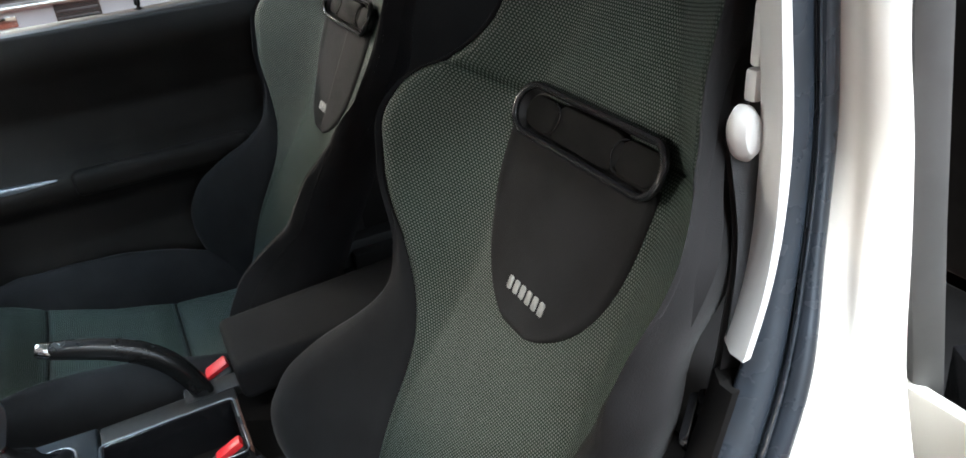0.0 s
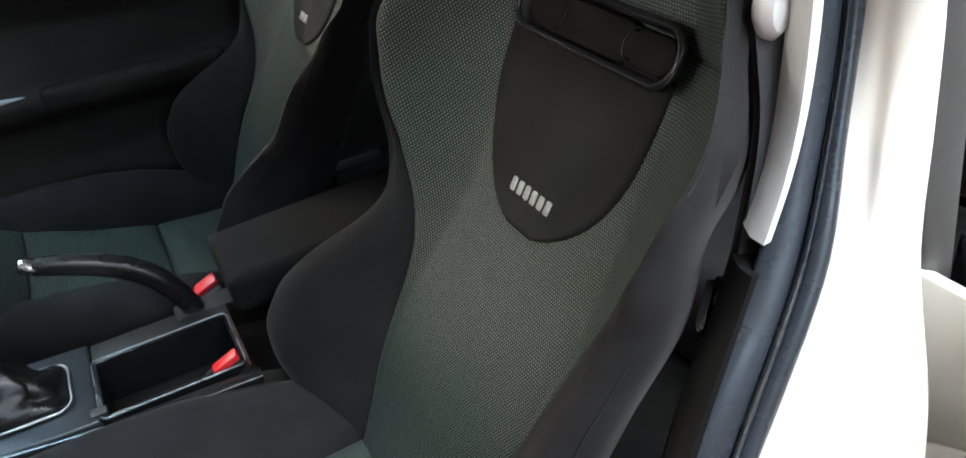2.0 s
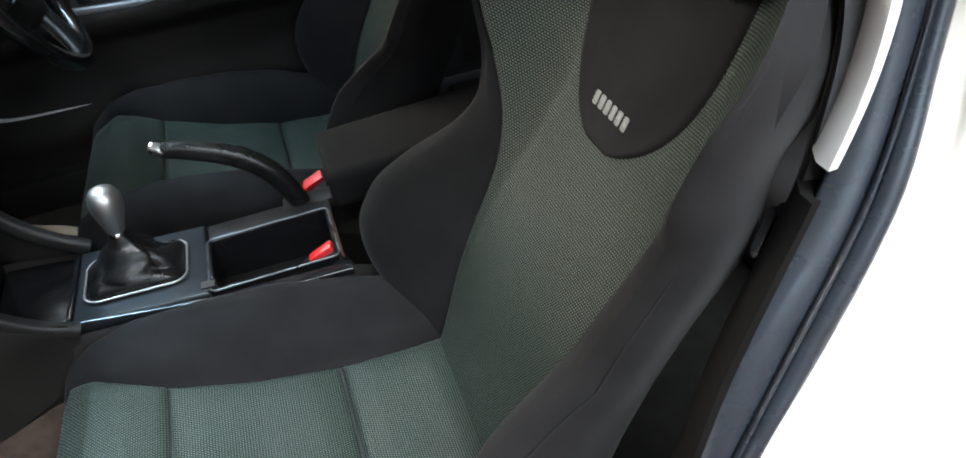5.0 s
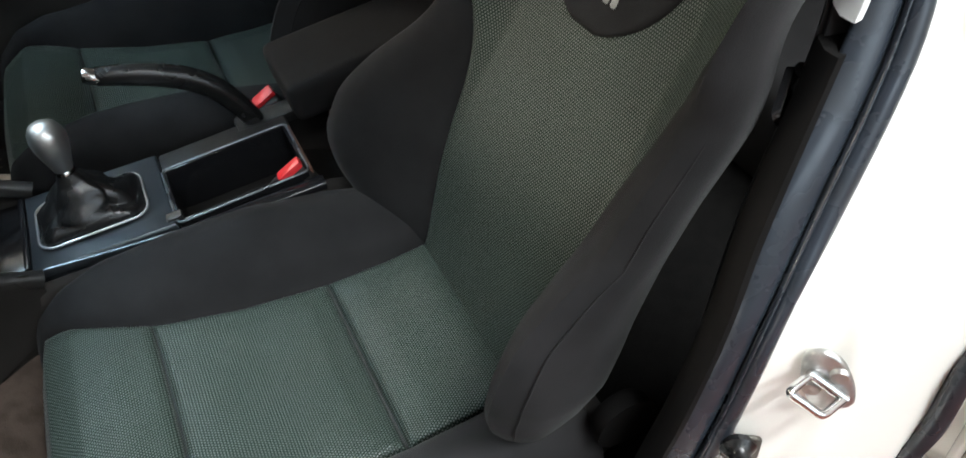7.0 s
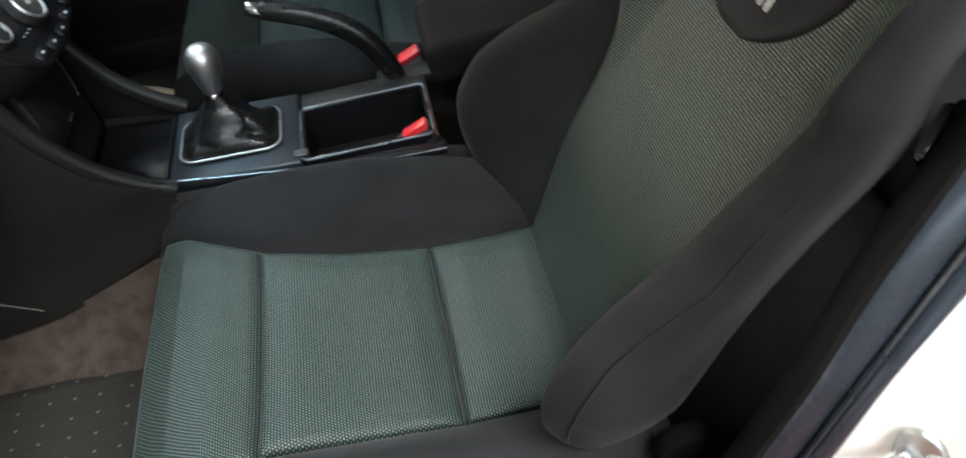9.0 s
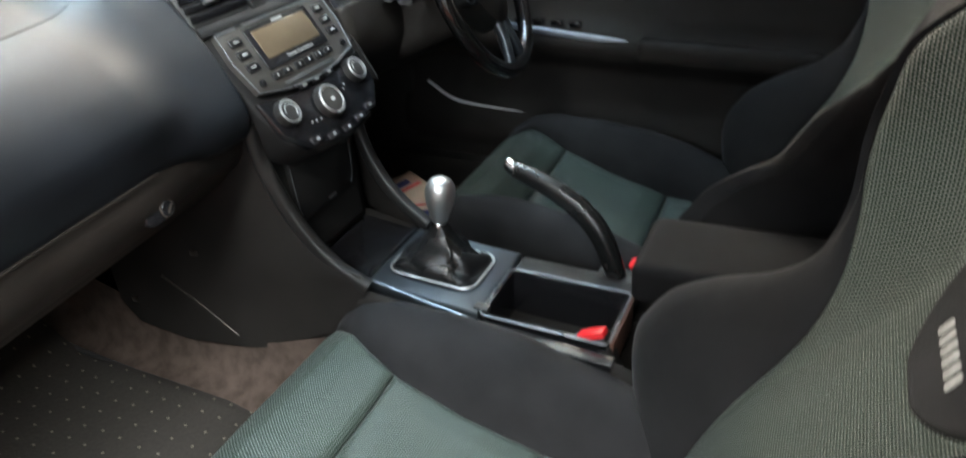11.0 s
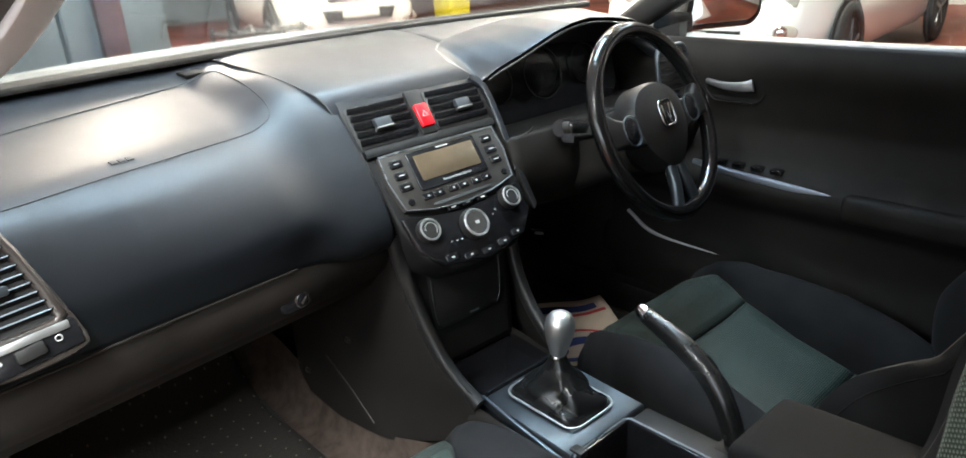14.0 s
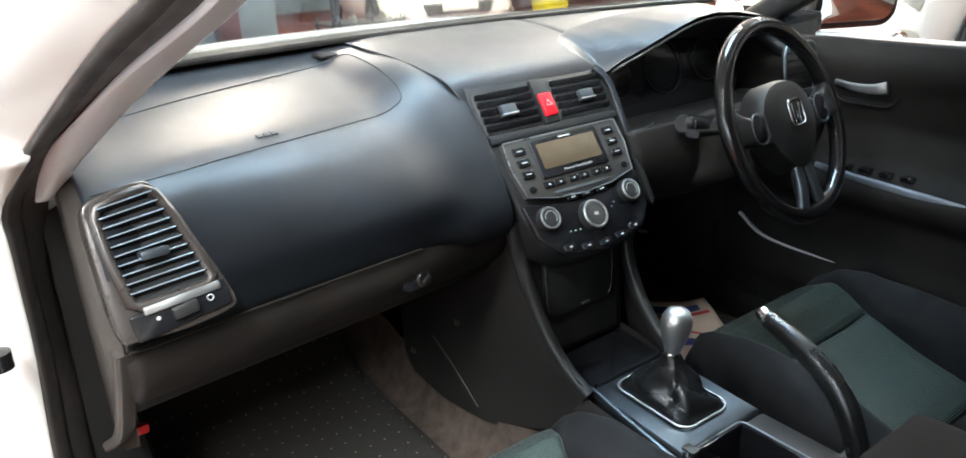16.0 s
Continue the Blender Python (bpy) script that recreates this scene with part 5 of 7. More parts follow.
def pad_profile(x):
    """Section of the passenger pad from the windscreen to its lower edge; it rises and turns into the stack near the middle."""
    k = min(1.0, max(0.0, (-0.14 - x) / 0.55))
    ys, yl = 0.690 - 0.145 * k, 0.572 - 0.062 * k
    yb = base_line(x)
    far = [(yb + 0.03, 1.066), (yb - 0.04, 1.062), ((yb + ys) / 2, 1.036 - 0.004 * k), (ys + 0.03, 1.007), (ys - 0.008, 0.992), (ys - 0.032, 0.970), ((ys + yl) / 2 - 0.030, 0.930), (yl - 0.022, 0.885),
           (yl - 0.012, 0.845), (yl - 0.004, 0.816 - 0.008 * (1 - k)), (yl + 0.03, 0.806)]
    near = [(yb + 0.03, 1.070), (0.86, 1.066), (0.76, 1.0545), (0.70, 1.037), (0.664, 1.013), (0.634, 0.980), (0.590, 0.930), (0.555, 0.885), (0.534, 0.850), (0.530, 0.825), (0.545, 0.805)]
    round_off = min(1.0, max(0.0, (x + 0.59) / 0.10))
    for i, d in ((4, 0.004), (5, 0.012), (6, 0.012), (7, 0.004)):
        far[i] = (far[i][0] - d * round_off, far[i][1])
        near[i] = (near[i][0] - 0.7 * d, near[i][1])
    t = min(1.0, max(0.0, (x + 0.30) / 0.11))
    t = t * t * (3 - 2 * t)
    return [(a[0] + (b[0] - a[0]) * t, a[1] + (b[1] - a[1]) * t) for a, b in zip(far, near)]


def soft_section(points, n=64, passes=5):
    """Even steps along the section, rounded by a running mean."""
    p = np.array(points)
    d = np.r_[0, np.cumsum(np.hypot(*np.diff(p, axis=0).T))]
    s = np.linspace(0, d[-1], n)
    q = np.stack([np.interp(s, d, p[:, 0]), np.interp(s, d, p[:, 1])], 1)
    for _ in range(passes):
        q[1:-1] = 0.25 * q[:-2] + 0.5 * q[1:-1] + 0.25 * q[2:]
    return q


PAD_X = [-0.700 + 0.562 * i / 110 for i in range(111)]
PAD_LINES = [soft_section(pad_profile(x)) for x in PAD_X]


def pad_line(x):
    k = min(109.999, max(0.0, (x + 0.700) / 0.562 * 110))
    i = int(k)
    return PAD_LINES[i] * (1 - k + i) + PAD_LINES[i + 1] * (k - i)


def pad_z(x, y):
    """Height of the top of the pad at a place on it."""
    q = pad_line(x)
    top = q[:int(np.argmin(q[:, 0]))]
    return float(np.interp(y, top[::-1, 0], top[::-1, 1]))


def pad_fn(u, v):
    x = -0.700 + 0.562 * u
    q = pad_line(x)
    k = v * 63
    i = min(int(k), 62)
    a = q[i] * (1 - k + i) + q[i + 1] * (k - i)
    return (x, float(a[0]), float(a[1]))


sheet("passenger_pad", pad_fn, 110, 90, SOFT, dash, "soft black passenger dash pad", thick=0.012)
# airbag lid seam and the moulded ridge towards the middle
seam_xy = []
for i in range(40):
    x = -0.690 + 0.425 * i / 39
    k = min(1.0, max(0.0, (-0.14 - x) / 0.55))
    seam_xy.append((x, 0.690 - 0.145 * k + 0.004))
corner_xy = smooth_line([(*seam_xy[-1], 0), (-0.240, 0.672, 0), (-0.229, 0.695, 0), (-0.226, 0.76, 0), (-0.229, 0.84, 0), (-0.236, 0.858, 0), (-0.258, 0.860, 0), (-0.33, 0.842, 0), (-0.47, 0.800, 0), (-0.57, 0.764, 0), (-0.69, 0.710, 0)], 70)
lid_xy = seam_xy[:-1] + [(p.x, p.y) for p in corner_xy]
part("lid_joint", sweep([(x, y, pad_z(x, y) + 0.0002) for x, y in lid_xy], 0.0009), TYRE, dash, "fine joint of the airbag lid")


def top_z(x, y):
    """Height of the dash top behind the vents."""
    v = max(0.0, (y - 0.645) / (base_line(x) + 0.025 - 0.645))
    return 1.012 + 0.064 * math.sin(math.pi * 0.5 * min(1.0, v * 1.15)) ** 0.62


def hump_fn(u, v):
    """Centre top panel, running from the vents to the windscreen."""
    wf = 0.148 + 0.058 * min(1.0, v / 0.6) ** 0.8
    y = 0.645 + (base_line(0.0) + 0.022 - 0.645) * v
    edge = 0.016 + interp(y, [0.645, 0.651, 0.658, 0.671, 0.692, 0.714, 0.738, 0.753, 0.767], [0.150, 0.137, 0.121, 0.111, 0.106, 0.113, 0.120, 0.136, 0.160])
    x = -wf + (wf + 0.165) * u
    z = top_z(x, y) - min(0.03, 1.5 * max(0.0, x - edge)) - 0.005 * max(0.0, 1 - 2 * u) ** 6
    if v < 0.10:
        z -= 0.012 * (1 - v / 0.10) ** 2
    return (x, y, z)


sheet("centre_top", hump_fn, 90, 130, SOFT, dash, "black centre top panel")
part("top_crease", sweep([hump_fn(0.004, v / 30) for v in range(31)], 0.0014), TYRE, dash)


def right_top_fn(u, v):
    x = 0.163 + 0.55 * u
    y0 = interp(x, [0.16, 0.25, 0.36, 0.48, 0.58, 0.64, 0.71], [0.735, 0.785, 0.815, 0.815, 0.775, 0.69, 0.60])
    y = y0 + (base_line(x) + 0.03 - y0) * v
    return (x, y, top_z(x, y) - 0.0012 - 0.03 * max(0, u - 0.85) / 0.15)


sheet("driver_top", right_top_fn, 20, 20, SOFT, dash, thick=0.03)


# instrument hood
HOOD_X = [0.106, 0.111, 0.121, 0.137, 0.156, 0.181, 0.219, 0.279, 0.324, 0.376, 0.440, 0.540, 0.640]
HOOD_FRONT_Y = [0.694, 0.671, 0.658, 0.651, 0.645, 0.630, 0.605, 0.585, 0.580, 0.580, 0.585, 0.600, 0.625]
HOOD_FRONT_Z = [1.037, 1.027, 1.017, 1.005, 0.999, 1.018, 1.041, 1.070, 1.083, 1.087, 1.081, 1.064, 1.030]
HOOD_BACK_Y = [0.698, 0.712, 0.738, 0.753, 0.766, 0.779, 0.794, 0.814, 0.826, 0.836, 0.845, 0.840, 0.750]
HOOD_BACK_Z = [1.038, 1.042, 1.049, 1.053, 1.056, 1.059, 1.062, 1.065, 1.066, 1.067, 1.068, 1.066, 1.043]
HOOD_LIP = smooth_line(list(zip(HOOD_X, HOOD_FRONT_Y, HOOD_FRONT_Z)), 66)


def hood_fn(u, v):
    """The hood swells from a rounded nose beside the centre panel to the broad cover over the dials."""
    x = 0.106 + 0.534 * u ** 1.7
    w = 0.5 - 0.5 * math.cos(math.pi * v)
    yf, yb = interp(x, HOOD_X, HOOD_FRONT_Y), interp(x, HOOD_X, HOOD_BACK_Y)
    zf, zb = interp(x, HOOD_X, HOOD_FRONT_Z), interp(x, HOOD_X, HOOD_BACK_Z)
    swell = 0.013 * min(1.0, max(0.0, (x - 0.106) / 0.07)) ** 0.6 * min(1.0, (1 - u) / 0.15) ** 0.5
    return (x, yf + (yb - yf) * w, zf + (zb - zf) * w + swell * max(0.0, math.sin(math.pi * w)) ** 0.7)


def hood_under(u, v):
    w = 0.38 + 0.62 * u
    k = min(int(w * 65), 64)
    a = HOOD_LIP[k].lerp(HOOD_LIP[k + 1], w * 65 - k)
    b = Vector((0.375 + (a.x - 0.375) * 0.96, 0.715, 1.005 + (a.z - 1.02) * 0.5))
    return a.lerp(b, v) + Vector((0, 0, -0.007))


sheet("instrument_hood", hood_fn, 110, 40, SOFT, dash, "black instrument hood", thick=0.0015)
sheet("hood_lining", hood_under, 60, 14, HARD, dash, "black lining under the hood", thick=0.004)
part("stack_cheek", loft([[(0.132, 0.50, 0.80), (0.140, 0.60, 0.95), (0.140, 0.635, 0.992), (0.140, 0.72, 0.995), (0.138, 0.72, 0.80)], [(0.158, 0.52, 0.80), (0.160, 0.61, 0.95), (0.158, 0.640, 0.985), (0.158, 0.72, 0.990), (0.158, 0.72, 0.80)]]), HARD, dash)
cl = base("instrument_cluster", 0.365, 0.68, 0.95, "dark instrument cluster behind the steering wheel", "instrument cluster")
CM = frame_of((0.375, 0.705, 0.975), (1, 0, 0), (0, 0.25, 1))
part("cluster_face", plate(rounded_rect(0.46, 0.17, 0.05, 6), CM, 0.02), GLOSS, cl, "dark glossy cluster lens")
for k, r in ((-0.13, 0.042), (0.0, 0.052), (0.13, 0.042)):
    part("gauge_ring", sweep([CM @ Vector((k + r * math.cos(a), r * math.sin(a), 0.004)) for a in [2 * math.pi * i / 32 for i in range(32)]], 0.0012, closed=True, up=(0, -1, 0.3)), SLOT, cl, "dim gauge ring")


part("stack_edge", sweep(smooth_line([(0.132, 0.648, 1.012), (0.150, 0.632, 0.992), (0.149, 0.606, 0.955), (0.145, 0.575, 0.905), (0.140, 0.548, 0.860)], 24), rounded_rect(0.013, 0.008, 0.003, 3), up=(0, -0.8, 0.6)), SOFT, dash, "black moulding beside the vents")


# driver-side lower dash
def driver_face(u, v):
    x = 0.135 + 0.575 * u
    z = 0.905 - (0.125 + 0.055 * u) * v
    y = 0.578 - 0.016 * math.sin(math.pi * v) + 0.03 * v ** 3
    return (x, y, z)


sheet("driver_panel", driver_face, 24, 24, TRIM, dash, "black lower dash panel", thick=0.02)
sheet("under_board", lambda u, v: (0.135 + 0.575 * u, 0.604 + 0.40 * v, 0.780 - 0.055 * u - 0.02 * v), 12, 8, TRIM, dash, "black board under the dash", thick=0.006)
sheet("binnacle_floor", lambda u, v: (0.145 + 0.50 * u, 0.578 + 0.135 * v, 0.905 - 0.012 * v), 12, 6, PILLAR, dash, "black floor of the instrument recess", thick=0.006)
part("binnacle_trim", sweep(smooth_line([(0.150, 0.568, 0.906), (0.172, 0.570, 0.9055), (0.195, 0.572, 0.909), (0.214, 0.576, 0.915)], 14), lambda f: rounded_rect(0.006 * (1 - 0.6 * f), 0.009 * (1 - 0.6 * f), 0.002, 2)), AUDIO, dash, "grey end of the recess moulding")
for k in range(7):
    part("side_vent_slat", box(0.600, 0.548 + 0.002 * k, 0.992 - 0.014 * k, 0.085, 0.012, 0.003, 0.001), GLOSS, dash)
part("side_vent_frame", sweep([frame_of((0.600, 0.545, 0.950), (1, 0, 0), (0, 0.15, 1)) @ Vector((x, y, 0)) for x, y in rounded_rect(0.10, 0.115, 0.02, 5)], 0.005, closed=True, up=(0, -1, 0.1)), GUNMETAL, dash)


# glovebox and lower face
def glove_fn(u, v):
    x = -0.700 + 0.575 * u
    k = min(1.0, max(0.0, (-0.14 - x) / 0.55))
    y0 = 0.585 - 0.055 * k
    z = 0.825 - 0.100 * v
    y = y0 - 0.012 * math.sin(math.pi * min(1, v * 1.3)) + 0.05 * v ** 2.2
    return (x, y, z)


part("pad_lip", sweep([(x, float(pad_line(x)[-6][0]) - 0.003, float(pad_line(x)[-6][1]) - 0.002) for x in PAD_X[1:80:3]], 0.0020), GLOVE, dash, "brown-black lower lip of the pad")
sheet("glovebox_lid", glove_fn, 40, 30, GLOVE, dash, "black glovebox lid", thick=0.015)
LOCK = frame_of((-0.300, 0.5535, 0.775), (1, 0.1, 0), (0, 0.18, 1))
part("lock_recess", plate(rounded_rect(0.052, 0.026, 0.012, 6), LOCK @ Matrix.Translation((-0.004, 0, 0.004)), 0.01), GLOSS, dash)
part("lock_barrel", lathe([(0.0105, 0.0), (0.0105, 0.006), (0.009, 0.0075), (0.004, 0.007), (0.001, 0.0065)], LOCK @ Matrix.Translation((0.004, 0, 0.001)), 20), GLOSS, dash, "metal glovebox lock")
part("lock_ring", sweep([LOCK @ Vector((0.004 + 0.0105 * math.cos(a), 0.0105 * math.sin(a), 0.0065)) for a in [2 * math.pi * i / 28 for i in range(28)]], 0.0013, closed=True, up=(0, -1, 0.2)), BEZEL, dash)
part("lock_slot", box(0, 0, 0, 0.012, 0.003, 0.002, 0.0005, m=LOCK @ Matrix.Translation((0.004, 0, 0.0118)) @ Matrix.Rotation(radians(40), 4, "Z")), BEZEL, dash)
part("joint_clip", box(-0.205, 0.560, 0.806, 0.006, 0.006, 0.012, 0.001), SATIN, dash)
# underside board and side board of the tunnel
part("knee_board", loft([[(-0.70, 0.58, 0.730), (-0.125, 0.62, 0.730), (-0.125, 1.12, 0.74), (-0.70, 1.05, 0.74)], [(-0.70, 0.59, 0.750), (-0.125, 0.63, 0.750), (-0.125, 1.12, 0.78), (-0.70, 1.05, 0.78)]]), TRIM, dash)


# end vent on the passenger side
vent = base("end_vent", -0.635, 0.53, 0.92, "black air vent at the passenger end of the dashboard", "air vent")
V00, V10, V01, V11 = Vector((-0.687, 0.486, 0.889)), Vector((-0.597, 0.490, 0.893)), Vector((-0.696, 0.532, 0.985)), Vector((-0.631, 0.536, 0.993))


def vent_pt(u, v, out=0.0):
    return V00.lerp(V10, u).lerp(V01.lerp(V11, u), v) + Vector((0.05, -0.94, 0.33)) * out


SURROUND = [(-0.16, -0.36), (0.4, -0.40), (0.95, -0.36), (1.10, -0.24), (1.12, 0.2), (1.10, 0.8), (1.02, 1.06), (0.8, 1.12), (0.3, 1.12), (-0.05, 1.08), (-0.16, 0.9), (-0.20, 0.3), (-0.20, -0.2)]
surround = [(q.x, q.y) for q in smooth_line([(u, v, 0) for u, v in SURROUND + SURROUND[:1]], 52)[:-1]]
part("vent_surround", loft([[vent_pt(0.47 + (u - 0.47) * k, 0.37 + (v - 0.37) * k, out) for u, v in surround] for k, out in ((1.0, -0.03), (1.0, 0.001), (0.985, 0.0035), (0.95, 0.0045))] + [[vent_pt(min(1.0, max(0.0, u)), min(1.0, max(0.0, v)), 0.003) for u, v in surround]], False), BEZEL, vent, "dark rounded vent surround, tinted brown for warm reflected light")
part("vent_bezel", sweep([vent_pt(*p, 0.006) for p in [(0.02, 0.0), (0.1, -0.04), (0.5, -0.06), (0.9, -0.04), (1.0, 0.02), (1.02, 0.3), (1.02, 0.7), (0.98, 0.96), (0.85, 1.03), (0.4, 1.03), (0.08, 1.0), (0.0, 0.9), (-0.02, 0.5)]], 0.0062, closed=True, up=(0, -1, 0.3)), BEZEL, vent, "grey vent surround")
part("vent_cavity", loft([[vent_pt(0, 0, 0.002), vent_pt(1, 0, 0.002), vent_pt(1, 1, 0.002), vent_pt(0, 1, 0.002)], [vent_pt(0, 0, -0.05), vent_pt(1, 0, -0.05), vent_pt(1, 1, -0.05), vent_pt(0, 1, -0.05)]], True), TYRE, vent)
for k in range(10):
    v = 0.06 + 0.098 * k
    # thin bright bar put in for the highlight along each gloss slat
    part("slat_glint", sweep([vent_pt(0.05, v + 0.046, 0.0125), vent_pt(0.95, v + 0.046, 0.0125)], 0.0008), STRIP, vent)
    part("vent_slat", loft([[vent_pt(0.03, v, 0.004), vent_pt(0.97, v, 0.004), vent_pt(0.97, v + 0.018, 0.004), vent_pt(0.03, v + 0.018, 0.004)],
                            [vent_pt(0.03, v + 0.04, 0.012), vent_pt(0.97, v + 0.04, 0.012), vent_pt(0.97, v + 0.052, 0.012), vent_pt(0.03, v + 0.052, 0.012)]]), GLOSS, vent, smooth=False)
part("vent_tab", box(0, 0, 0, 0.030, 0.010, 0.018, 0.003, m=frame_of(vent_pt(0.5, 0.42, 0.016), (1, 0.07, 0), (0, 0.3, 1))), GUNMETAL, vent, "grey vent tab")
part("vent_foot", box(0, 0, 0, 0.105, 0.030, 0.012, 0.004, m=frame_of(vent_pt(0.5, -0.20, 0.004), (1, 0.07, 0.12), (0, 0.3, 1))), GLOSS, vent)
part("vent_wheel", box(0, 0, 0, 0.028, 0.014, 0.014, 0.003, m=frame_of(vent_pt(0.52, -0.20, 0.010), (1, 0.07, 0.12), (0, 0.3, 1))), HARD, vent)
part("vent_sill", box(0, 0, 0, 0.082, 0.009, 0.004, 0.0015, m=frame_of(vent_pt(0.55, -0.085, 0.0125), (1, 0.07, 0.06), (0, 0.3, 1))), SILVER, vent, "bright strip under the slats")
part("vent_ring", sweep([frame_of(vent_pt(0.82, -0.17, 0.0125), (1, 0.07, 0.12), (0, 0.3, 1)) @ Vector((0.0032 * math.cos(a), 0.0032 * math.sin(a), 0)) for a in [2 * math.pi * i / 14 for i in range(14)]], 0.0007, closed=True, up=(0, -1, 0.3)), INK, vent)
for a in (0.22,):
    part("vent_mark", lathe([(0.0024, 0.0), (0.0024, 0.0006), (0.0005, 0.0008)], frame_of(vent_pt(a, -0.20, 0.0115), (1, 0.07, 0.12), (0, 0.3, 1)), 12), INK, vent, "white printed mark")
part("dash_end", loft([[(-0.700, 0.50, 0.835), (-0.700, 0.555, 1.000), (-0.700, 0.66, 1.020), (-0.700, 0.66, 0.66), (-0.700, 0.58, 0.66)], [(-0.716, 0.53, 0.835), (-0.716, 0.57, 0.985), (-0.716, 0.68, 1.005), (-0.716, 0.68, 0.65), (-0.716, 0.60, 0.65)]]), WARM, dash, "dark end cover, tinted brown for warm reflected light")
part("end_stay", sweep(smooth_line([(-0.700, 0.510, 0.828), (-0.705, 0.53, 0.77), (-0.715, 0.56, 0.70), (-0.728, 0.60, 0.665)], 14), rounded_rect(0.022, 0.014, 0.004, 3)), WARM, dash)
tab = part("red_release_tab", box(-0.6905, 0.645, 0.6435, 0.024, 0.010, 0.014, 0.004), RED)
tagged(tab, "small red plastic tab below the dashboard", "release tab")
sens = part("sun_sensor", box(0, 0, 0, 0.036, 0.030, 0.006, 0.002, m=frame_of((-0.260, 0.879, pad_z(-0.260, 0.879) + 0.0005), (0.985, 0.16, 0.02), (-0.16, 0.97, 0.14))), LOWTRIM)
tagged(sens, "small black sensor cap on top of the dashboard", "sensor")
mark = base("airbag_mark", -0.45, 0.662, 0.994, "embossed airbag mark on the dash pad", "emboss")
for k in range(3):
    part("bar", box(0, 0, 0, 0.0085, 0.009, 0.0012, 0.0004, m=frame_of((-0.473 + 0.0105 * k, 0.631 + 0.002 * k, pad_z(-0.473 + 0.0105 * k, 0.631 + 0.002 * k) + 0.0006), (1, 0.16, 0.03), (-0.16, 0.95, 0.25))), TYRE, mark)
lip = part("screen_seal", sweep(smooth_line([(x, base_line(x) + 0.000, 1.0765) for x in (-0.68, -0.45, -0.2, 0.0, 0.2, 0.45, 0.68)], 40), rounded_rect(0.080, 0.012, 0.005, 2)), TRIM)
tagged(lip, "black seal along the foot of the windscreen", "seal", "", "structure")

# ---- centre stack ----
stack = base("centre_stack", 0, 0.56, 0.78, "centre stack with vents, audio unit and climate dials", "centre stack")
ST = frame_of((0.0, 0.6020, 0.9420), (1, 0, 0), (0, 0.577, 0.816))


def st(x, y, z=0.0):
    return ST @ Vector((x, y, z))


def at_stack(x, y, z=0.0):
    return ST @ Matrix.Translation((x, y, z))


STACK_OUT = [(-0.138, 0.092), (-0.140, 0.02), (-0.134, -0.06), (-0.128, -0.13), (-0.112, -0.185), (-0.07, -0.215), (0.0, -0.224), (0.07, -0.215), (0.112, -0.185), (0.128, -0.13), (0.134, -0.06), (0.140, 0.02), (0.138, 0.092)]
part("stack_face", plate(STACK_OUT, ST, 0.06, 0.006), PILLAR, stack, "black stack panel")
# vents
for sgn in (-1, 1):
    cx = sgn * 0.076
    vb = part("stack_vent", plate(rounded_rect(0.112, 0.070, 0.006, 3), at_stack(cx, 0.040, 0.0022), 0.004), TYRE, stack, "dark vent opening")
    for k in range(5):
        part("vent_slat", box(0, 0, 0, 0.108, 0.010, 0.0035, 0.0012, m=at_stack(cx, 0.014 + 0.0135 * k, 0.0058) @ Matrix.Rotation(radians(32), 4, "X")), GLOSS, vb)
    part("vent_tab", box(0, 0, 0, 0.030, 0.016, 0.010, 0.003, m=at_stack(cx + 0.006 * sgn, 0.037, 0.012)), GUNMETAL, vb, "grey vent tab")
    part("vent_tab_edge", box(0, 0, 0, 0.031, 0.003, 0.0112, 0.001, m=at_stack(cx + 0.006 * sgn, 0.0285, 0.0122)), SILVER, vb)
part("vent_bridge", plate(rounded_rect(0.032, 0.080, 0.004, 3), at_stack(0, 0.042, 0.006), 0.008), PILLAR, stack)
part("vent_lower_trim", box(0, 0, 0, 0.268, 0.014, 0.012, 0.004, m=at_stack(0, -0.006, 0.003)), PILLAR, stack)
hz = part("hazard_button", plate(rounded_rect(0.026, 0.040, 0.004, 3), at_stack(0.001, 0.034, 0.011), 0.010), HAZARD, stack, "red hazard button")
part("hazard_mark", sweep([at_stack(0.001, 0.034, 0.0116) @ Vector((0.0060 * math.cos(radians(90 + 120 * k)), 0.0060 * math.sin(radians(90 + 120 * k)), 0)) for k in range(3)], 0.0008, closed=True, up=(0, -1, 0.5)), INK, hz, "white triangle")
# audio face
AUD = [(-0.118, -0.016), (0.118, -0.016), (0.121, -0.060), (0.112, -0.108), (0.060, -0.120), (0.0, -0.124), (-0.060, -0.120), (-0.112, -0.108), (-0.121, -0.060)]
aud = part("audio_face", plate(AUD, at_stack(0, 0, 0.010), 0.012, 0.003), AUDIO, stack, "grey audio unit face")
part("face_rim", sweep([st(x, y, 0.0105) for x, y in AUD], 0.0012, closed=True, up=(0, -1, 0.5)), SATIN, aud)
part("display_frame", plate(rounded_rect(0.142, 0.066, 0.004, 3), at_stack(0.0, -0.054, 0.0130), 0.004), GLOSS, aud)
part("display", plate(rounded_rect(0.122, 0.043, 0.002, 2), at_stack(0.0, -0.051, 0.0140), 0.002, 0.0006), DISPLAY, aud, "unlit amber display")
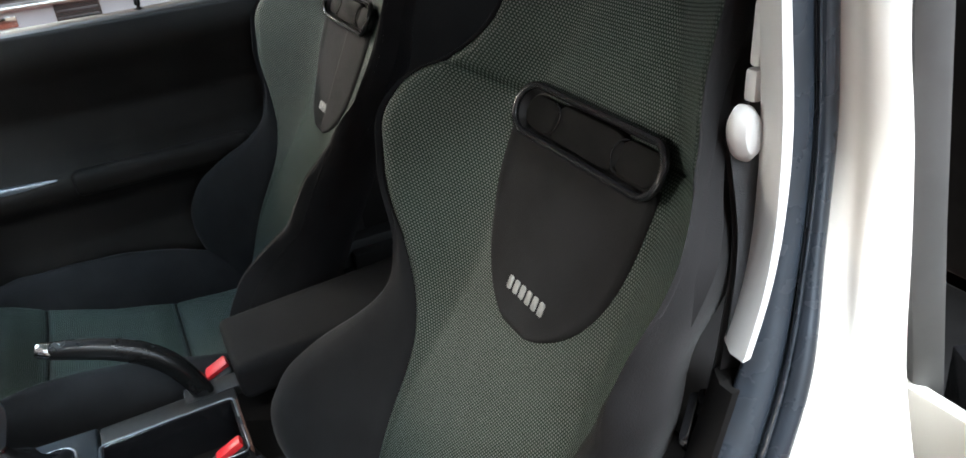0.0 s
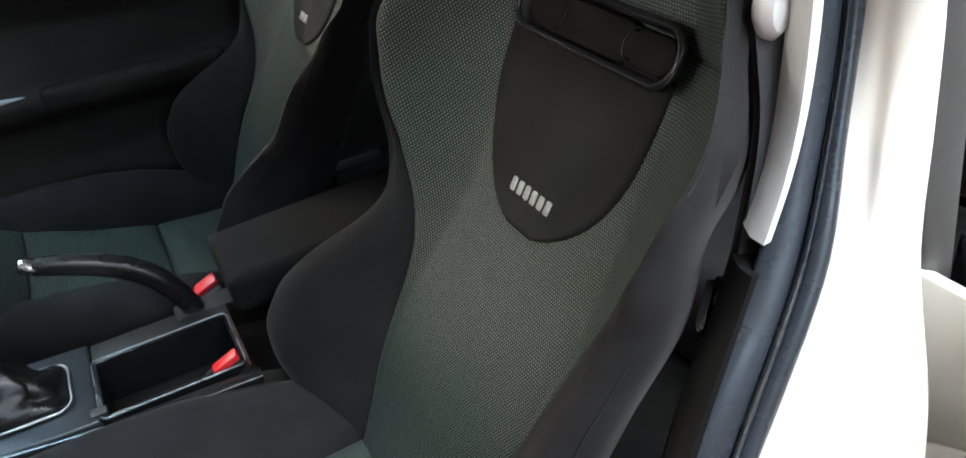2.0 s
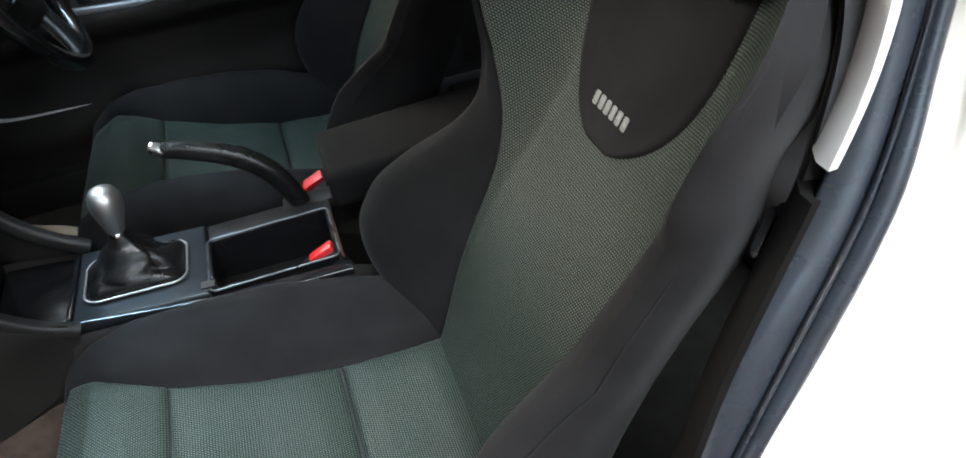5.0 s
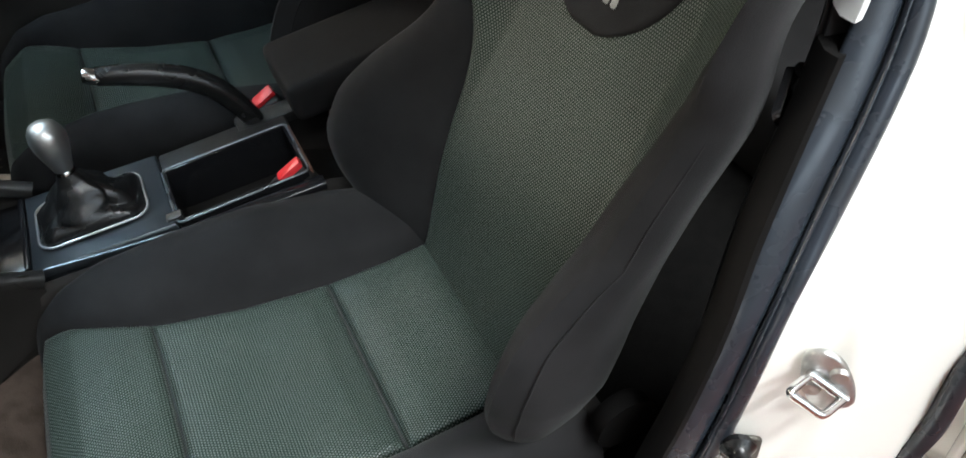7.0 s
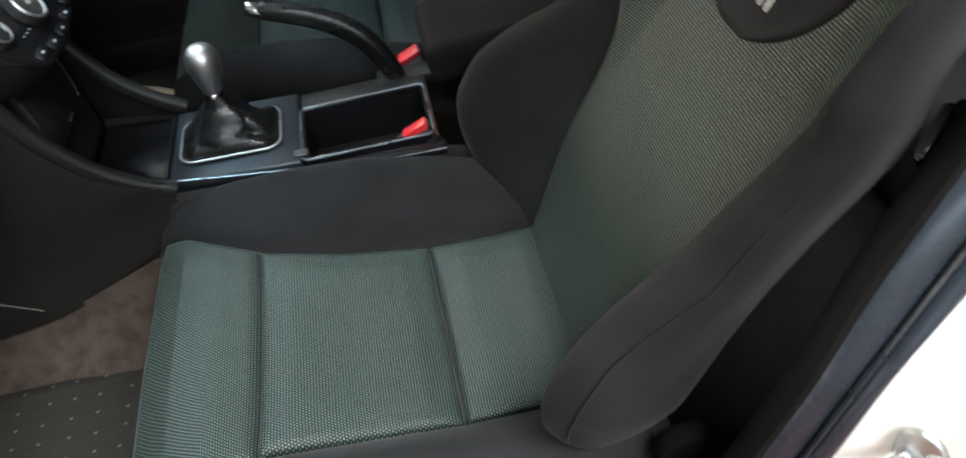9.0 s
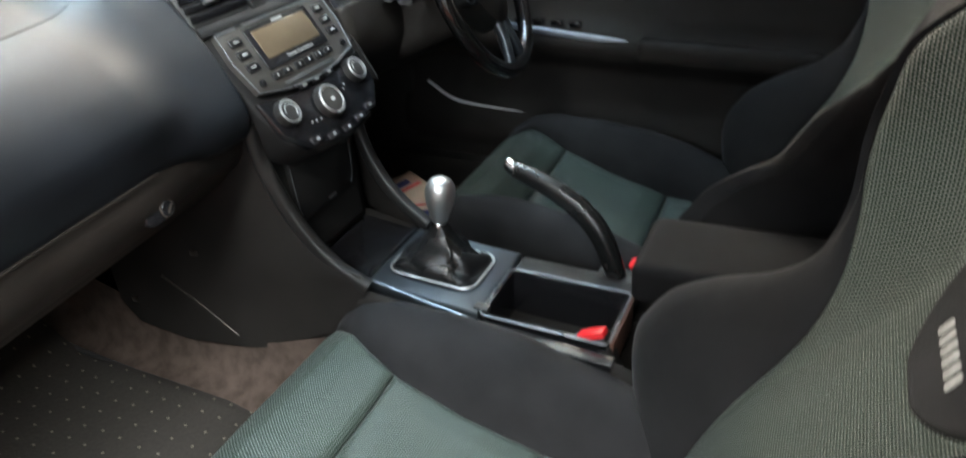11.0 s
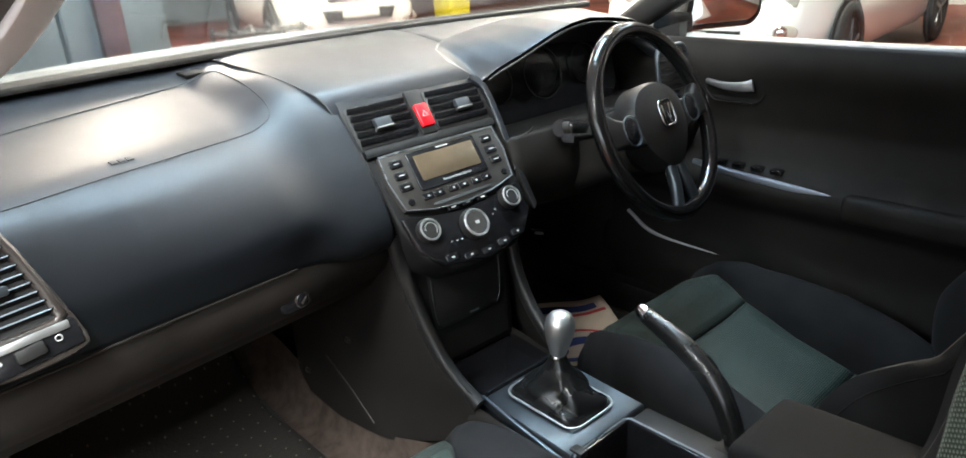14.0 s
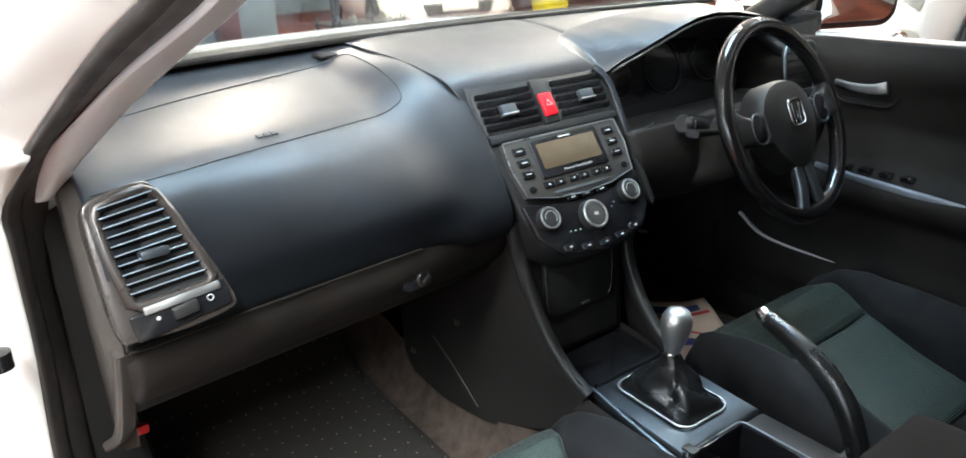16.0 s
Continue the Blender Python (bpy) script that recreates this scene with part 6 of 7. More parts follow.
lettering("Premium Sound System", 0.0062, at_stack(0.004, -0.0795, 0.0142), INK, aud, 0.0001)
part("brand_bar", box(0, 0, 0, 0.024, 0.0022, 0.0004, 0.0, m=at_stack(0.0, -0.0255, 0.0142)), INK, aud, smooth=False)
for sgn in (-1, 1):
    for k in range(3):
        btn = part("audio_button", plate(rounded_rect(0.024, 0.0135, 0.003, 3), at_stack(sgn * 0.094, -0.034 - 0.0195 * k, 0.0128), 0.004, 0.0015), GLOSS, aud)
        part("print", box(0, 0, 0, 0.010, 0.0016, 0.0004, 0.0, m=at_stack(sgn * 0.094, -0.034 - 0.0195 * k, 0.0131)), INK, btn, smooth=False)
    part("round_button", lathe([(0.0055, 0.0), (0.0052, 0.003), (0.0005, 0.0035)], at_stack(sgn * 0.098, -0.098, 0.0105), 16), GLOSS, aud)
for k in range(6):
    x = -0.0600 + 0.0225 * k + (0.006 if k > 1 else 0) + (0.004 if k > 3 else 0) - 0.004
    btn = part("preset_button", plate(rounded_rect(0.020, 0.0115, 0.002, 2), at_stack(x, -0.0965, 0.0122), 0.004, 0.0012), GLOSS, aud)
    part("print", box(0, 0, 0, 0.0030, 0.0026, 0.0004, 0.0, m=at_stack(x, -0.0965, 0.0125)), INK, btn, smooth=False)
part("disc_slot", plate(rounded_rect(0.120, 0.0055, 0.0025, 3), at_stack(0, -0.1125, 0.0115), 0.004), TYRE, aud)
for x in (-0.028, 0.002, 0.034):
    btn = part("function_button", plate(rounded_rect(0.022, 0.0085, 0.002, 2), at_stack(x, -0.1255, 0.0095), 0.006, 0.0012), GLOSS, stack)
    part("print", box(0, 0, 0, 0.009, 0.0025, 0.0004, 0.0, m=at_stack(x, -0.1255, 0.0098)), INK, btn, smooth=False)


# climate panel with three dials
part("climate_face", plate([(-0.124, -0.118), (-0.06, -0.128), (0, -0.132), (0.06, -0.128), (0.124, -0.118), (0.118, -0.172), (0.088, -0.205), (0.0, -0.222), (-0.088, -0.205), (-0.118, -0.172)], at_stack(0, 0, 0.006), 0.01, 0.004), GLOSS, stack, "gloss black climate panel")


def dial(x, y, r, label, centre_mat):
    d = part("dial", lathe([(r * 1.02, 0.004), (r * 1.0, 0.016), (r * 0.94, 0.021), (r * 0.86, 0.022), (r * 0.80, 0.0205)], at_stack(x, y, -0.004), 36), HARD, stack, label)
    part("dial_ring", lathe([(r * 0.90, 0.0215), (r * 0.86, 0.0232), (r * 0.78, 0.0232), (r * 0.74, 0.021)], at_stack(x, y, -0.004), 36), SILVER, d, "silver dial ring")
    part("dial_cap", lathe([(r * 0.76, 0.020), (r * 0.72, 0.0222), (r * 0.3, 0.0228), (0.0005, 0.0228)], at_stack(x, y, -0.004), 30), centre_mat, d)
    arc = [at_stack(x, y, 0.0192) @ Vector((r * 0.52 * math.cos(a), r * 0.52 * math.sin(a), 0)) for a in [radians(-50 + 10 * i) for i in range(24)]]
    return d, arc


for x, y, r, lab in ((-0.092, -0.148, 0.0200, "black climate dial with silver ring"), (0.084, -0.142, 0.0200, "black climate dial with silver ring")):
    d, arc = dial(x, y, r, lab, HARD)
    part("print", sweep(arc, 0.0007, up=(0, -0.8, 0.5)), INK, d, "white printed arc")
d, arc = dial(-0.006, -0.163, 0.0260, "large black climate dial with silver ring", AUDIO)
part("print", box(0, 0, 0, 0.008, 0.005, 0.0004, 0.0, m=at_stack(-0.006, -0.163, 0.0192)), INK, d, smooth=False)
for k, (x, y) in enumerate(((-0.058, -0.176), (-0.048, -0.177), (-0.038, -0.1775), (0.040, -0.158), (0.048, -0.152))):
    part("print", box(0, 0, 0, 0.0030, 0.0022, 0.0004, 0.0, m=at_stack(x, y, 0.0064)), INK, stack, smooth=False)
for x, y in ((-0.070, -0.199), (-0.036, -0.206), (0.000, -0.209), (0.036, -0.206), (0.070, -0.199)):
    btn = part("climate_button", plate(rounded_rect(0.026, 0.012, 0.003, 3), at_stack(x, y, 0.0085), 0.006, 0.002), GLOSS, stack)
    part("print", box(0, 0, 0, 0.0055, 0.0026, 0.0004, 0.0, m=at_stack(x, y, 0.0088)), INK, btn, smooth=False)


# lower stack: pocket lid, flanks and the sweeping side edge
def lower_fn(u, v):
    x = (2 * u - 1) * (0.110 - 0.008 * v)
    y = 0.556 - 0.014 * v
    z = 0.785 - 0.225 * v
    return (x, y, z)


sheet("lower_panel", lower_fn, 16, 20, HARD, stack, "black pocket panel", thick=0.004)
LP = frame_of((0.0, 0.5375, 0.690), (1, 0, 0), (0, 0.06, 1))
part("pocket_lid", plate(rounded_rect(0.148, 0.112, 0.014, 5), LP, 0.012, 0.004), HARD, stack, "black pocket lid")
for sgn in (-1, 1):
    part("lid_edge", sweep(smooth_line([(sgn * 0.0745, 0.5385, 0.728), (sgn * 0.0745, 0.5360, 0.690), (sgn * 0.0715, 0.5345, 0.655), (sgn * 0.064, 0.5340, 0.640)], 12), 0.0008), SATIN, stack, "bright moulded edge of the lid")
part("lid_catch", box(0, 0, 0, 0.020, 0.004, 0.003, 0.001, m=LP @ Matrix.Translation((0.010, -0.048, 0.0012))), SATIN, stack)
part("lid_mark", box(0, 0, 0, 0.016, 0.0035, 0.0016, 0.0, m=LP @ Matrix.Translation((-0.044, 0.045, 0.0012))), INK, stack, smooth=False)
for sgn in (-1, 1):
    edge = smooth_line([(sgn * 0.132, 0.548, 0.822), (sgn * 0.118, 0.548, 0.755), (sgn * 0.110, 0.530, 0.690), (sgn * 0.106, 0.497, 0.632), (sgn * 0.103, 0.455, 0.590), (sgn * 0.098, 0.410, 0.562)], 40)
    part("side_edge", sweep(edge, lambda f: rounded_rect(0.020, 0.024, 0.008, 4)), HARD, stack, "sweeping console edge")
    ez = [q.z for q in reversed(edge)]
    ey = [q.y for q in reversed(edge)]
    ex = [abs(q.x) for q in reversed(edge)]

    def flank_fn(u, v, sgn=sgn, ez=ez, ey=ey, ex=ex):
        z = 0.395 + 0.41 * v
        near = interp(z, ez, ey) + 0.004
        y = near + (0.915 - near) * u
        x0 = interp(z, ez, ex) + 0.006
        x = x0 + (0.146 - x0) * min(1.0, u * 2.2) ** 0.7
        low = interp(y, [0.40, 0.47, 0.60, 0.77, 0.88, 0.915], [0.49, 0.475, 0.42, 0.392, 0.40, 0.44])
        return (sgn * x, y, z + (low - 0.395) * (1 - v) ** 3)
    sheet("console_flank", flank_fn, 30, 30, TRIM, stack, "black console flank")
part("flank_joint", sweep(smooth_line([(-0.1475, 0.791, 0.523), (-0.1470, 0.755, 0.503), (-0.1465, 0.718, 0.482), (-0.1465, 0.65, 0.436)], 16), 0.0016), BEZEL, stack)
for cy, cz in ((0.700, 0.588), (0.874, 0.452)):
    part("flank_clip", box(-0.1475, cy, cz, 0.006, 0.014, 0.010, 0.002), BEZEL, stack)

# ---- steering ----
wheel = base("steering_wheel", 0.375, 0.42, 0.92, "black leather three-spoke steering wheel", "steering wheel")
TILT = radians(24)
WM = frame_of((0.374, 0.425, 0.914), (1, 0.10, 0), (-0.10 * math.sin(TILT), math.sin(TILT), math.cos(TILT)))


def wp(x, y, z=0.0):
    return WM @ Vector((x, y, z))


R = 0.169
part("rim", sweep([wp(R * math.cos(a), R * math.sin(a)) for a in [2 * math.pi * i / 72 for i in range(72)]],
     [(0.0150 * math.cos(2 * math.pi * i / 14), 0.0145 * math.sin(2 * math.pi * i / 14)) for i in range(14)], closed=True, up=tuple((WM.to_3x3() @ Vector((0, 0, 1))))), RIM, wheel, "polished black leather rim")
HUB = []
for i in range(44):
    a = 2 * math.pi * i / 44
    c, s = math.cos(a), math.sin(a)
    HUB.append((math.copysign(abs(c) ** 0.85, c) * (0.087 if s > 0 else 0.087 - 0.030 * abs(s) ** 1.4), 0.070 * s if s > 0 else -0.092 * abs(s) ** 0.9))
part("airbag_cover", loft([[wp(x, y, -0.030) for x, y in HUB], [wp(x, y, 0.0) for x, y in HUB], [wp(x * 0.93, y * 0.93, 0.012) for x, y in HUB], [wp(x * 0.7, y * 0.7, 0.019) for x, y in HUB], [wp(x * 0.35, y * 0.35, 0.022) for x, y in HUB]]), VINYL, wheel, "black airbag cover")
em = part("emblem_plate", plate(rounded_rect(0.042, 0.044, 0.010, 5), WM @ Matrix.Translation((0, 0.006, 0.0245)), 0.004, 0.001), GLOSS, wheel)
part("emblem_rim", sweep([WM @ Vector((x, y + 0.008, 0.0252)) for x, y in rounded_rect(0.043, 0.045, 0.010, 6)], 0.0021, closed=True, up=(0, -1, 0.4)), CHROME, em, "chrome emblem rim")
for k in (-1, 1):
    part("emblem_bar", box(0, 0, 0, 0.0062, 0.034, 0.002, 0.0006, m=WM @ Matrix.Translation((k * 0.0100, 0.007, 0.0256)) @ Matrix.Rotation(radians(-k * 7), 4, "Z")), CHROME, em)
for sgn in (-1, 1):
    part("spoke", sweep(smooth_line([wp(sgn * 0.055, -0.004, 0.0), wp(sgn * 0.10, -0.004, 0.004), wp(sgn * 0.14, 0.004, 0.002), wp(sgn * R, 0.012, 0.0)], 16), lambda f: rounded_rect(0.070 - 0.022 * math.sin(math.pi * min(1, f * 1.1)), 0.022, 0.008, 4), up=tuple(WM.to_3x3() @ Vector((0, 0, 1)))), VINYL, wheel)
    grip = part("thumb_pad", plate(rounded_rect(0.040, 0.050, 0.019, 6), WM @ Matrix.Translation((sgn * 0.104, 0.0, 0.0165)), 0.010, 0.005), GLOSS, wheel, "gloss black thumb pad")
    part("pad_rim", sweep([WM @ Vector((sgn * 0.104 + x, y, 0.0145)) for x, y in rounded_rect(0.042, 0.052, 0.020, 6)], 0.0014, closed=True, up=(0, -1, 0.4)), GUNMETAL, grip)
    part("lower_spoke", sweep(smooth_line([wp(sgn * 0.014, -0.080, 0.004), wp(sgn * 0.019, -0.12, 0.004), wp(sgn * 0.034, -R, 0.0)], 14), rounded_rect(0.024, 0.014, 0.005, 3), up=tuple(WM.to_3x3() @ Vector((0, 0, 1)))), GUNMETAL, wheel, "dark metal lower spoke")
part("spoke_web", plate([(-0.018, -0.075), (0.018, -0.075), (0.030, -0.162), (-0.030, -0.162)], WM @ Matrix.Translation((0, 0, -0.002)), 0.006), GLOSS, wheel)
column = base("steering_column", 0.378, 0.55, 0.86, "black steering column shroud with stalks", "steering column")
part("shroud", sweep([wp(0, -0.015, -0.04), wp(0, -0.015, -0.10), wp(0, -0.02, -0.20)], lambda f: rounded_rect(0.13 - 0.02 * f, 0.12 - 0.01 * f, 0.035, 5), up=tuple(WM.to_3x3() @ Vector((0, 1, 0)))), TRIM, column)
for sgn in (-1, 1):
    part("stalk", sweep([wp(sgn * 0.05, 0.01, -0.075), wp(sgn * 0.14, 0.022, -0.062), wp(sgn * 0.185, 0.028, -0.055)], lambda f: rounded_rect(0.010 + 0.014 * f, 0.010 + 0.004 * f, 0.005, 3)), GLOSS, column, "black column stalk")
part("ignition_lock", lathe([(0.012, 0.0), (0.012, 0.008), (0.010, 0.011), (0.0005, 0.010)], frame_of((0.226, 0.512, 0.918), (0.9, 0.45, 0), (0, 0.3, 1)), 20), TRIM, column, "ignition lock")
part("ignition_slot", box(0, 0, 0, 0.004, 0.010, 0.003, 0.001, m=frame_of((0.226, 0.512, 0.918), (0.9, 0.45, 0), (0, 0.3, 1)) @ Matrix.Translation((0, 0, 0.013))), CHROME, column)
part("column_arm", sweep([(0.235, 0.53, 0.915), (0.30, 0.55, 0.90), (0.36, 0.54, 0.88)], 0.016), GLOSS, column)

# ---- floor things ----
mat_ob = sheet("floor_mat", lambda u, v: (-0.685 + 0.485 * u, 0.36 + 0.84 * v, 0.328 + 0.34 * max(0.0, (0.36 + 0.84 * v - 1.0) / 0.35) ** 1.3 + 0.002 * noise.noise(Vector((u * 5, v * 6, 0)))), 24, 30, MAT, None, thick=0.008, uv=lambda u, v: (0.46 * u, 0.64 * v))
tagged(mat_ob, "dark dotted floor mat in the passenger footwell", "floor mat")
edge = part("mat_edge", sweep(smooth_line([(-0.20, 0.46, 0.330), (-0.20, 0.70, 0.330), (-0.20, 0.96, 0.332), (-0.20, 1.19, 0.365)], 16), 0.006), TYRE, mat_ob)
dmat = sheet("driver_mat", lambda u, v: (0.20 + 0.44 * u, 0.46 + 0.74 * v, 0.326 + 0.25 * max(0.0, (v - 0.76)) ** 1.3), 12, 20, MAT, None, thick=0.008, uv=lambda u, v: (0.46 * u, 0.64 * v))
tagged(dmat, "dark floor mat in the driver's footwell", "floor mat")
pad = part("pedal", box(0.28, 0.90, 0.46, 0.05, 0.02, 0.06, 0.006, m=Matrix.Rotation(radians(-35), 4, "X")), TYRE)
tagged(pad, "black rubber pedal in the driver's footwell", "pedal")


def tunnel_carpet_fn(u, v):
    y = 0.42 + 0.80 * v
    top = interp(y, [0.42, 0.47, 0.60, 0.77, 0.88, 0.915, 1.0, 1.22], [0.49, 0.48, 0.428, 0.400, 0.408, 0.448, 0.47, 0.50])
    foot = interp(y, [0.42, 0.74, 0.84, 0.97, 1.09, 1.22], [-0.240, -0.226, -0.212, -0.196, -0.182, -0.175])
    k = math.sin(0.5 * math.pi * u)
    return (-0.140 + (foot + 0.140) * (1 - math.cos(0.5 * math.pi * u)), y, 0.333 + (top - 0.333) * (1 - k) ** 1.15)


carpet_side = sheet("tunnel_carpet", tunnel_carpet_fn, 20, 40, CARPET, None)
tagged(carpet_side, "brown moulded carpet on the side of the tunnel", "carpet", "", "structure")


# printed paper floor cover
PF = frame_of((0.443, 0.715, 0.337), (0.84, -0.54, 0), (0.54, 0.84, 0))
paper = sheet("paper_mat", lambda u, v: PF @ Vector(((u - 0.5) * 0.27, (v - 0.5) * 0.30, 0.012 * noise.noise(Vector((u * 2.1, v * 2.3, 3))) + 0.010 + 0.028 * max(0, u - 0.8) * 5 * 0.3)), 24, 24, PAPER, None, thick=0.0006)
tagged(paper, "cream printed paper mat lying in the driver's footwell", "paper mat")


def print_band(name, f0, f1, g0, g1, mat, bend):
    def fn(u, v):
        a = f0 + (f1 - f0) * u
        b = g0 + (g1 - g0) * v + bend * math.sin(math.pi * u)
        q = PF @ Vector(((a - 0.5) * 0.27, (b - 0.5) * 0.30, 0.0))
        h = 0.012 * noise.noise(Vector((a * 2.1, b * 2.3, 3))) + 0.0116 + 0.028 * max(0, a - 0.8) * 5 * 0.3
        return q + Vector((0, 0, h))
    sheet(name, fn, 20, 4, mat, paper)


print_band("printed_band", 0.10, 0.90, 0.80, 0.90, NAVY, 0.02)
print_band("printed_band", 0.40, 0.96, 0.72, 0.765, CRIMSON, 0.02)
print_band("printed_swoosh", 0.30, 0.85, 0.36, 0.40, CRIMSON, 0.10)
print_band("printed_swoosh", 0.30, 0.80, 0.20, 0.30, NAVY, 0.08)
print_band("printed_band", 0.10, 0.50, 0.05, 0.11, NAVY, 0.0)


# ---- outside the glass ----
mirror = base("door_mirror", 0.93, 0.62, 0.99, "black-edged door mirror on the driver's side", "door mirror")
MM = frame_of((0.905, 0.640, 1.075), (0.88, -0.47, 0), (0, 0.05, 1))
part("mirror_shell", plate(rounded_rect(0.27, 0.150, 0.045, 6), MM, 0.09, 0.014), GLOSS, mirror)
part("mirror_glass", plate(rounded_rect(0.235, 0.120, 0.036, 6), MM @ Matrix.Translation((0, 0, 0.002)), 0.003, 0.0005), MIRROR, mirror, "mirror glass")
part("mirror_foot", box(0.80, 0.68, 1.02, 0.10, 0.05, 0.05, 0.015), GLOSS, mirror)


def build_car(name, m, label, fog_z=0.50):
    """A parked saloon about 4.5 m long, front towards local +y."""
    car = base(name, *m.translation, label, "car", "parked white cars")
    def g(x, y, z):
        return m @ Vector((x, y, z))
    L = [(-2.2, 0.55, 0.60, 0.92), (-2.1, 0.30, 0.74, 0.98), (-1.3, 0.22, 0.86, 1.00), (-0.6, 0.22, 0.89, 0.98), (0.6, 0.22, 0.89, 0.96), (1.2, 0.22, 0.88, 0.92), (1.75, 0.22, 0.84, 0.82), (2.08, 0.24, 0.70, 0.70), (2.20, 0.30, 0.52, 0.60)]
    rings = []
    for y, z0, w, z1 in L:
        zm = (z0 + z1) / 2
        half = [(w * 0.90, z0), (w, z0 + 0.12), (w * 1.01, zm), (w * 0.97, z1 - 0.06), (w * 0.86, z1)]
        rings.append([g(x, y, z) for x, z in half] + [g(-x, y, z) for x, z in reversed(half)])
    dense = []
    cols = [smooth_line([r[i] for r in rings], 40) for i in range(len(rings[0]))]
    for k in range(40):
        dense.append([c[k] for c in cols])
    part("car_body", loft(dense), PEARL, car, "white body")
    cab = []
    for y, w, z in ((-1.75, 0.66, 0.96), (-1.2, 0.60, 1.30), (-0.7, 0.58, 1.42), (0.0, 0.57, 1.43), (0.35, 0.60, 1.36), (1.15, 0.70, 0.93)):
        cab.append([g(w * 1.14, y, 0.90), g(w, y, max(0.93, z - 0.05)), g(w * 0.8, y, z), g(-w * 0.8, y, z), g(-w, y, max(0.93, z - 0.05)), g(-w * 1.14, y, 0.90)])
    part("cabin", loft(cab), TINT, car, "dark glazed cabin")
    part("roof", loft([[g(0.50, -1.0, 1.385), g(-0.50, -1.0, 1.385), g(-0.50, -1.0, 1.375), g(0.50, -1.0, 1.375)], [g(0.52, -0.5, 1.452), g(-0.52, -0.5, 1.452), g(-0.52, -0.5, 1.43), g(0.52, -0.5, 1.43)], [g(0.50, 0.22, 1.425), g(-0.50, 0.22, 1.425), g(-0.50, 0.22, 1.40), g(0.50, 0.22, 1.40)]]), PEARL, car)
    for sgn in (-1, 1):
        for y in (-1.36, 1.34):
            wm = m @ frame_of((sgn * 0.83, y, 0.32), (0, sgn, 0), (0, 0, 1))
            arch = part("wheel_arch", lathe([(0.37, 0.055), (0.37, 0.066), (0.33, 0.068), (0.001, 0.068)], wm, 30), TYRE, car)
            tyre = part("tyre", lathe([(0.20, 0.02), (0.30, 0.02), (0.318, 0.04), (0.318, 0.085), (0.30, 0.10), (0.215, 0.10), (0.20, 0.09)], wm, 32), TYRE, car)
            part("rim", lathe([(0.215, 0.085), (0.205, 0.095), (0.19, 0.075), (0.001, 0.075)], wm, 32), GUNMETAL, tyre, "dark alloy rim")
            for k in range(5):
                part("rim_spoke", box(0, 0, 0, 0.035, 0.19, 0.02, 0.006, m=wm @ Matrix.Rotation(2 * math.pi * k / 5, 4, "Z") @ Matrix.Translation((0, 0.10, 0.088))), GUNMETAL, tyre)
        hl = m @ frame_of((sgn * 0.60, 2.00, 0.70), (-0.93, sgn * 0.42, 0), (0, -0.35, 1))
        part("headlight", plate([(-0.15, -0.035), (0.14, -0.05), (0.17, 0.03), (0.02, 0.07), (-0.14, 0.04)], hl @ Matrix.Translation((0, 0, 0.045)), 0.06, 0.012), LENS, car, "clear headlight")
        fl = m @ frame_of((sgn * 0.66, 2.07, fog_z), (-0.93, sgn * 0.40, 0), (0, -0.1, 1)) @ Matrix.Translation((0, 0, 0.05))
        fog = part("fog_lamp_bezel", plate([(0.13 * math.cos(a), 0.065 * math.sin(a)) for a in [2 * math.pi * i / 24 for i in range(24)]], fl, 0.04, 0.01), LENS, car, "pale fog lamp surround")
        part("fog_lamp", lathe([(0.045, 0.0), (0.044, 0.012), (0.038, 0.016), (0.03, 0.010), (0.001, 0.018)], fl @ Matrix.Translation((0.02, 0, 0)), 24), CHROME, fog, "round fog lamp")
    part("grille", plate([(-0.34, -0.05), (0.34, -0.05), (0.40, 0.06), (-0.40, 0.06)], m @ frame_of((0, 2.18, 0.62), (-1, 0, 0), (0, -0.2, 1)) @ Matrix.Translation((0, 0, 0.012)), 0.03, 0.008), TYRE, car, "black grille")
    part("lower_grille", plate([(-0.40, -0.07), (0.40, -0.07), (0.46, 0.07), (-0.46, 0.07)], m @ frame_of((0, 2.235, 0.45), (-1, 0, 0), (0, 0.0, 1)), 0.05, 0.01), TYRE, car, "black lower intake")
    part("plate_blank", box(0, 0, 0, 0.46, 0.012, 0.09, 0.004, m=m @ Matrix.Translation((0, 2.262, 0.47))), PEARL, car, "plain white plate")
    return car


build_car("parked_car", pose(6.27, 3.02, 0, 0, 0, 95.5), "white saloon parked beside the driver's window")
build_car("parked_car", pose(5.07, 9.72, 0, 0, 0, 165), "white saloon parked in front of the windscreen", 0.36)

crate = base("yellow_crate", 6.9, 8.7, 0, "tall yellow plastic bin against the workshop wall", "bin")
part("bin_body", loft([[(x * k + 6.9, y * k + 8.7, z) for x, y in rounded_rect(0.46, 0.46, 0.05, 3)] for k, z in ((0.85, 0.0), (1.0, 1.0), (1.06, 1.02), (1.06, 1.10))]), YELLOW, crate)
locker = base("steel_locker", 0.6, 7.3, 0, "tall blue-grey steel locker on the workshop floor", "locker", "steel lockers")
LOCK = material("blue_grey_enamel", (0.16, 0.215, 0.235), 0.5, vary=0.25, vary_scale=2.5, rough_vary=0.1)
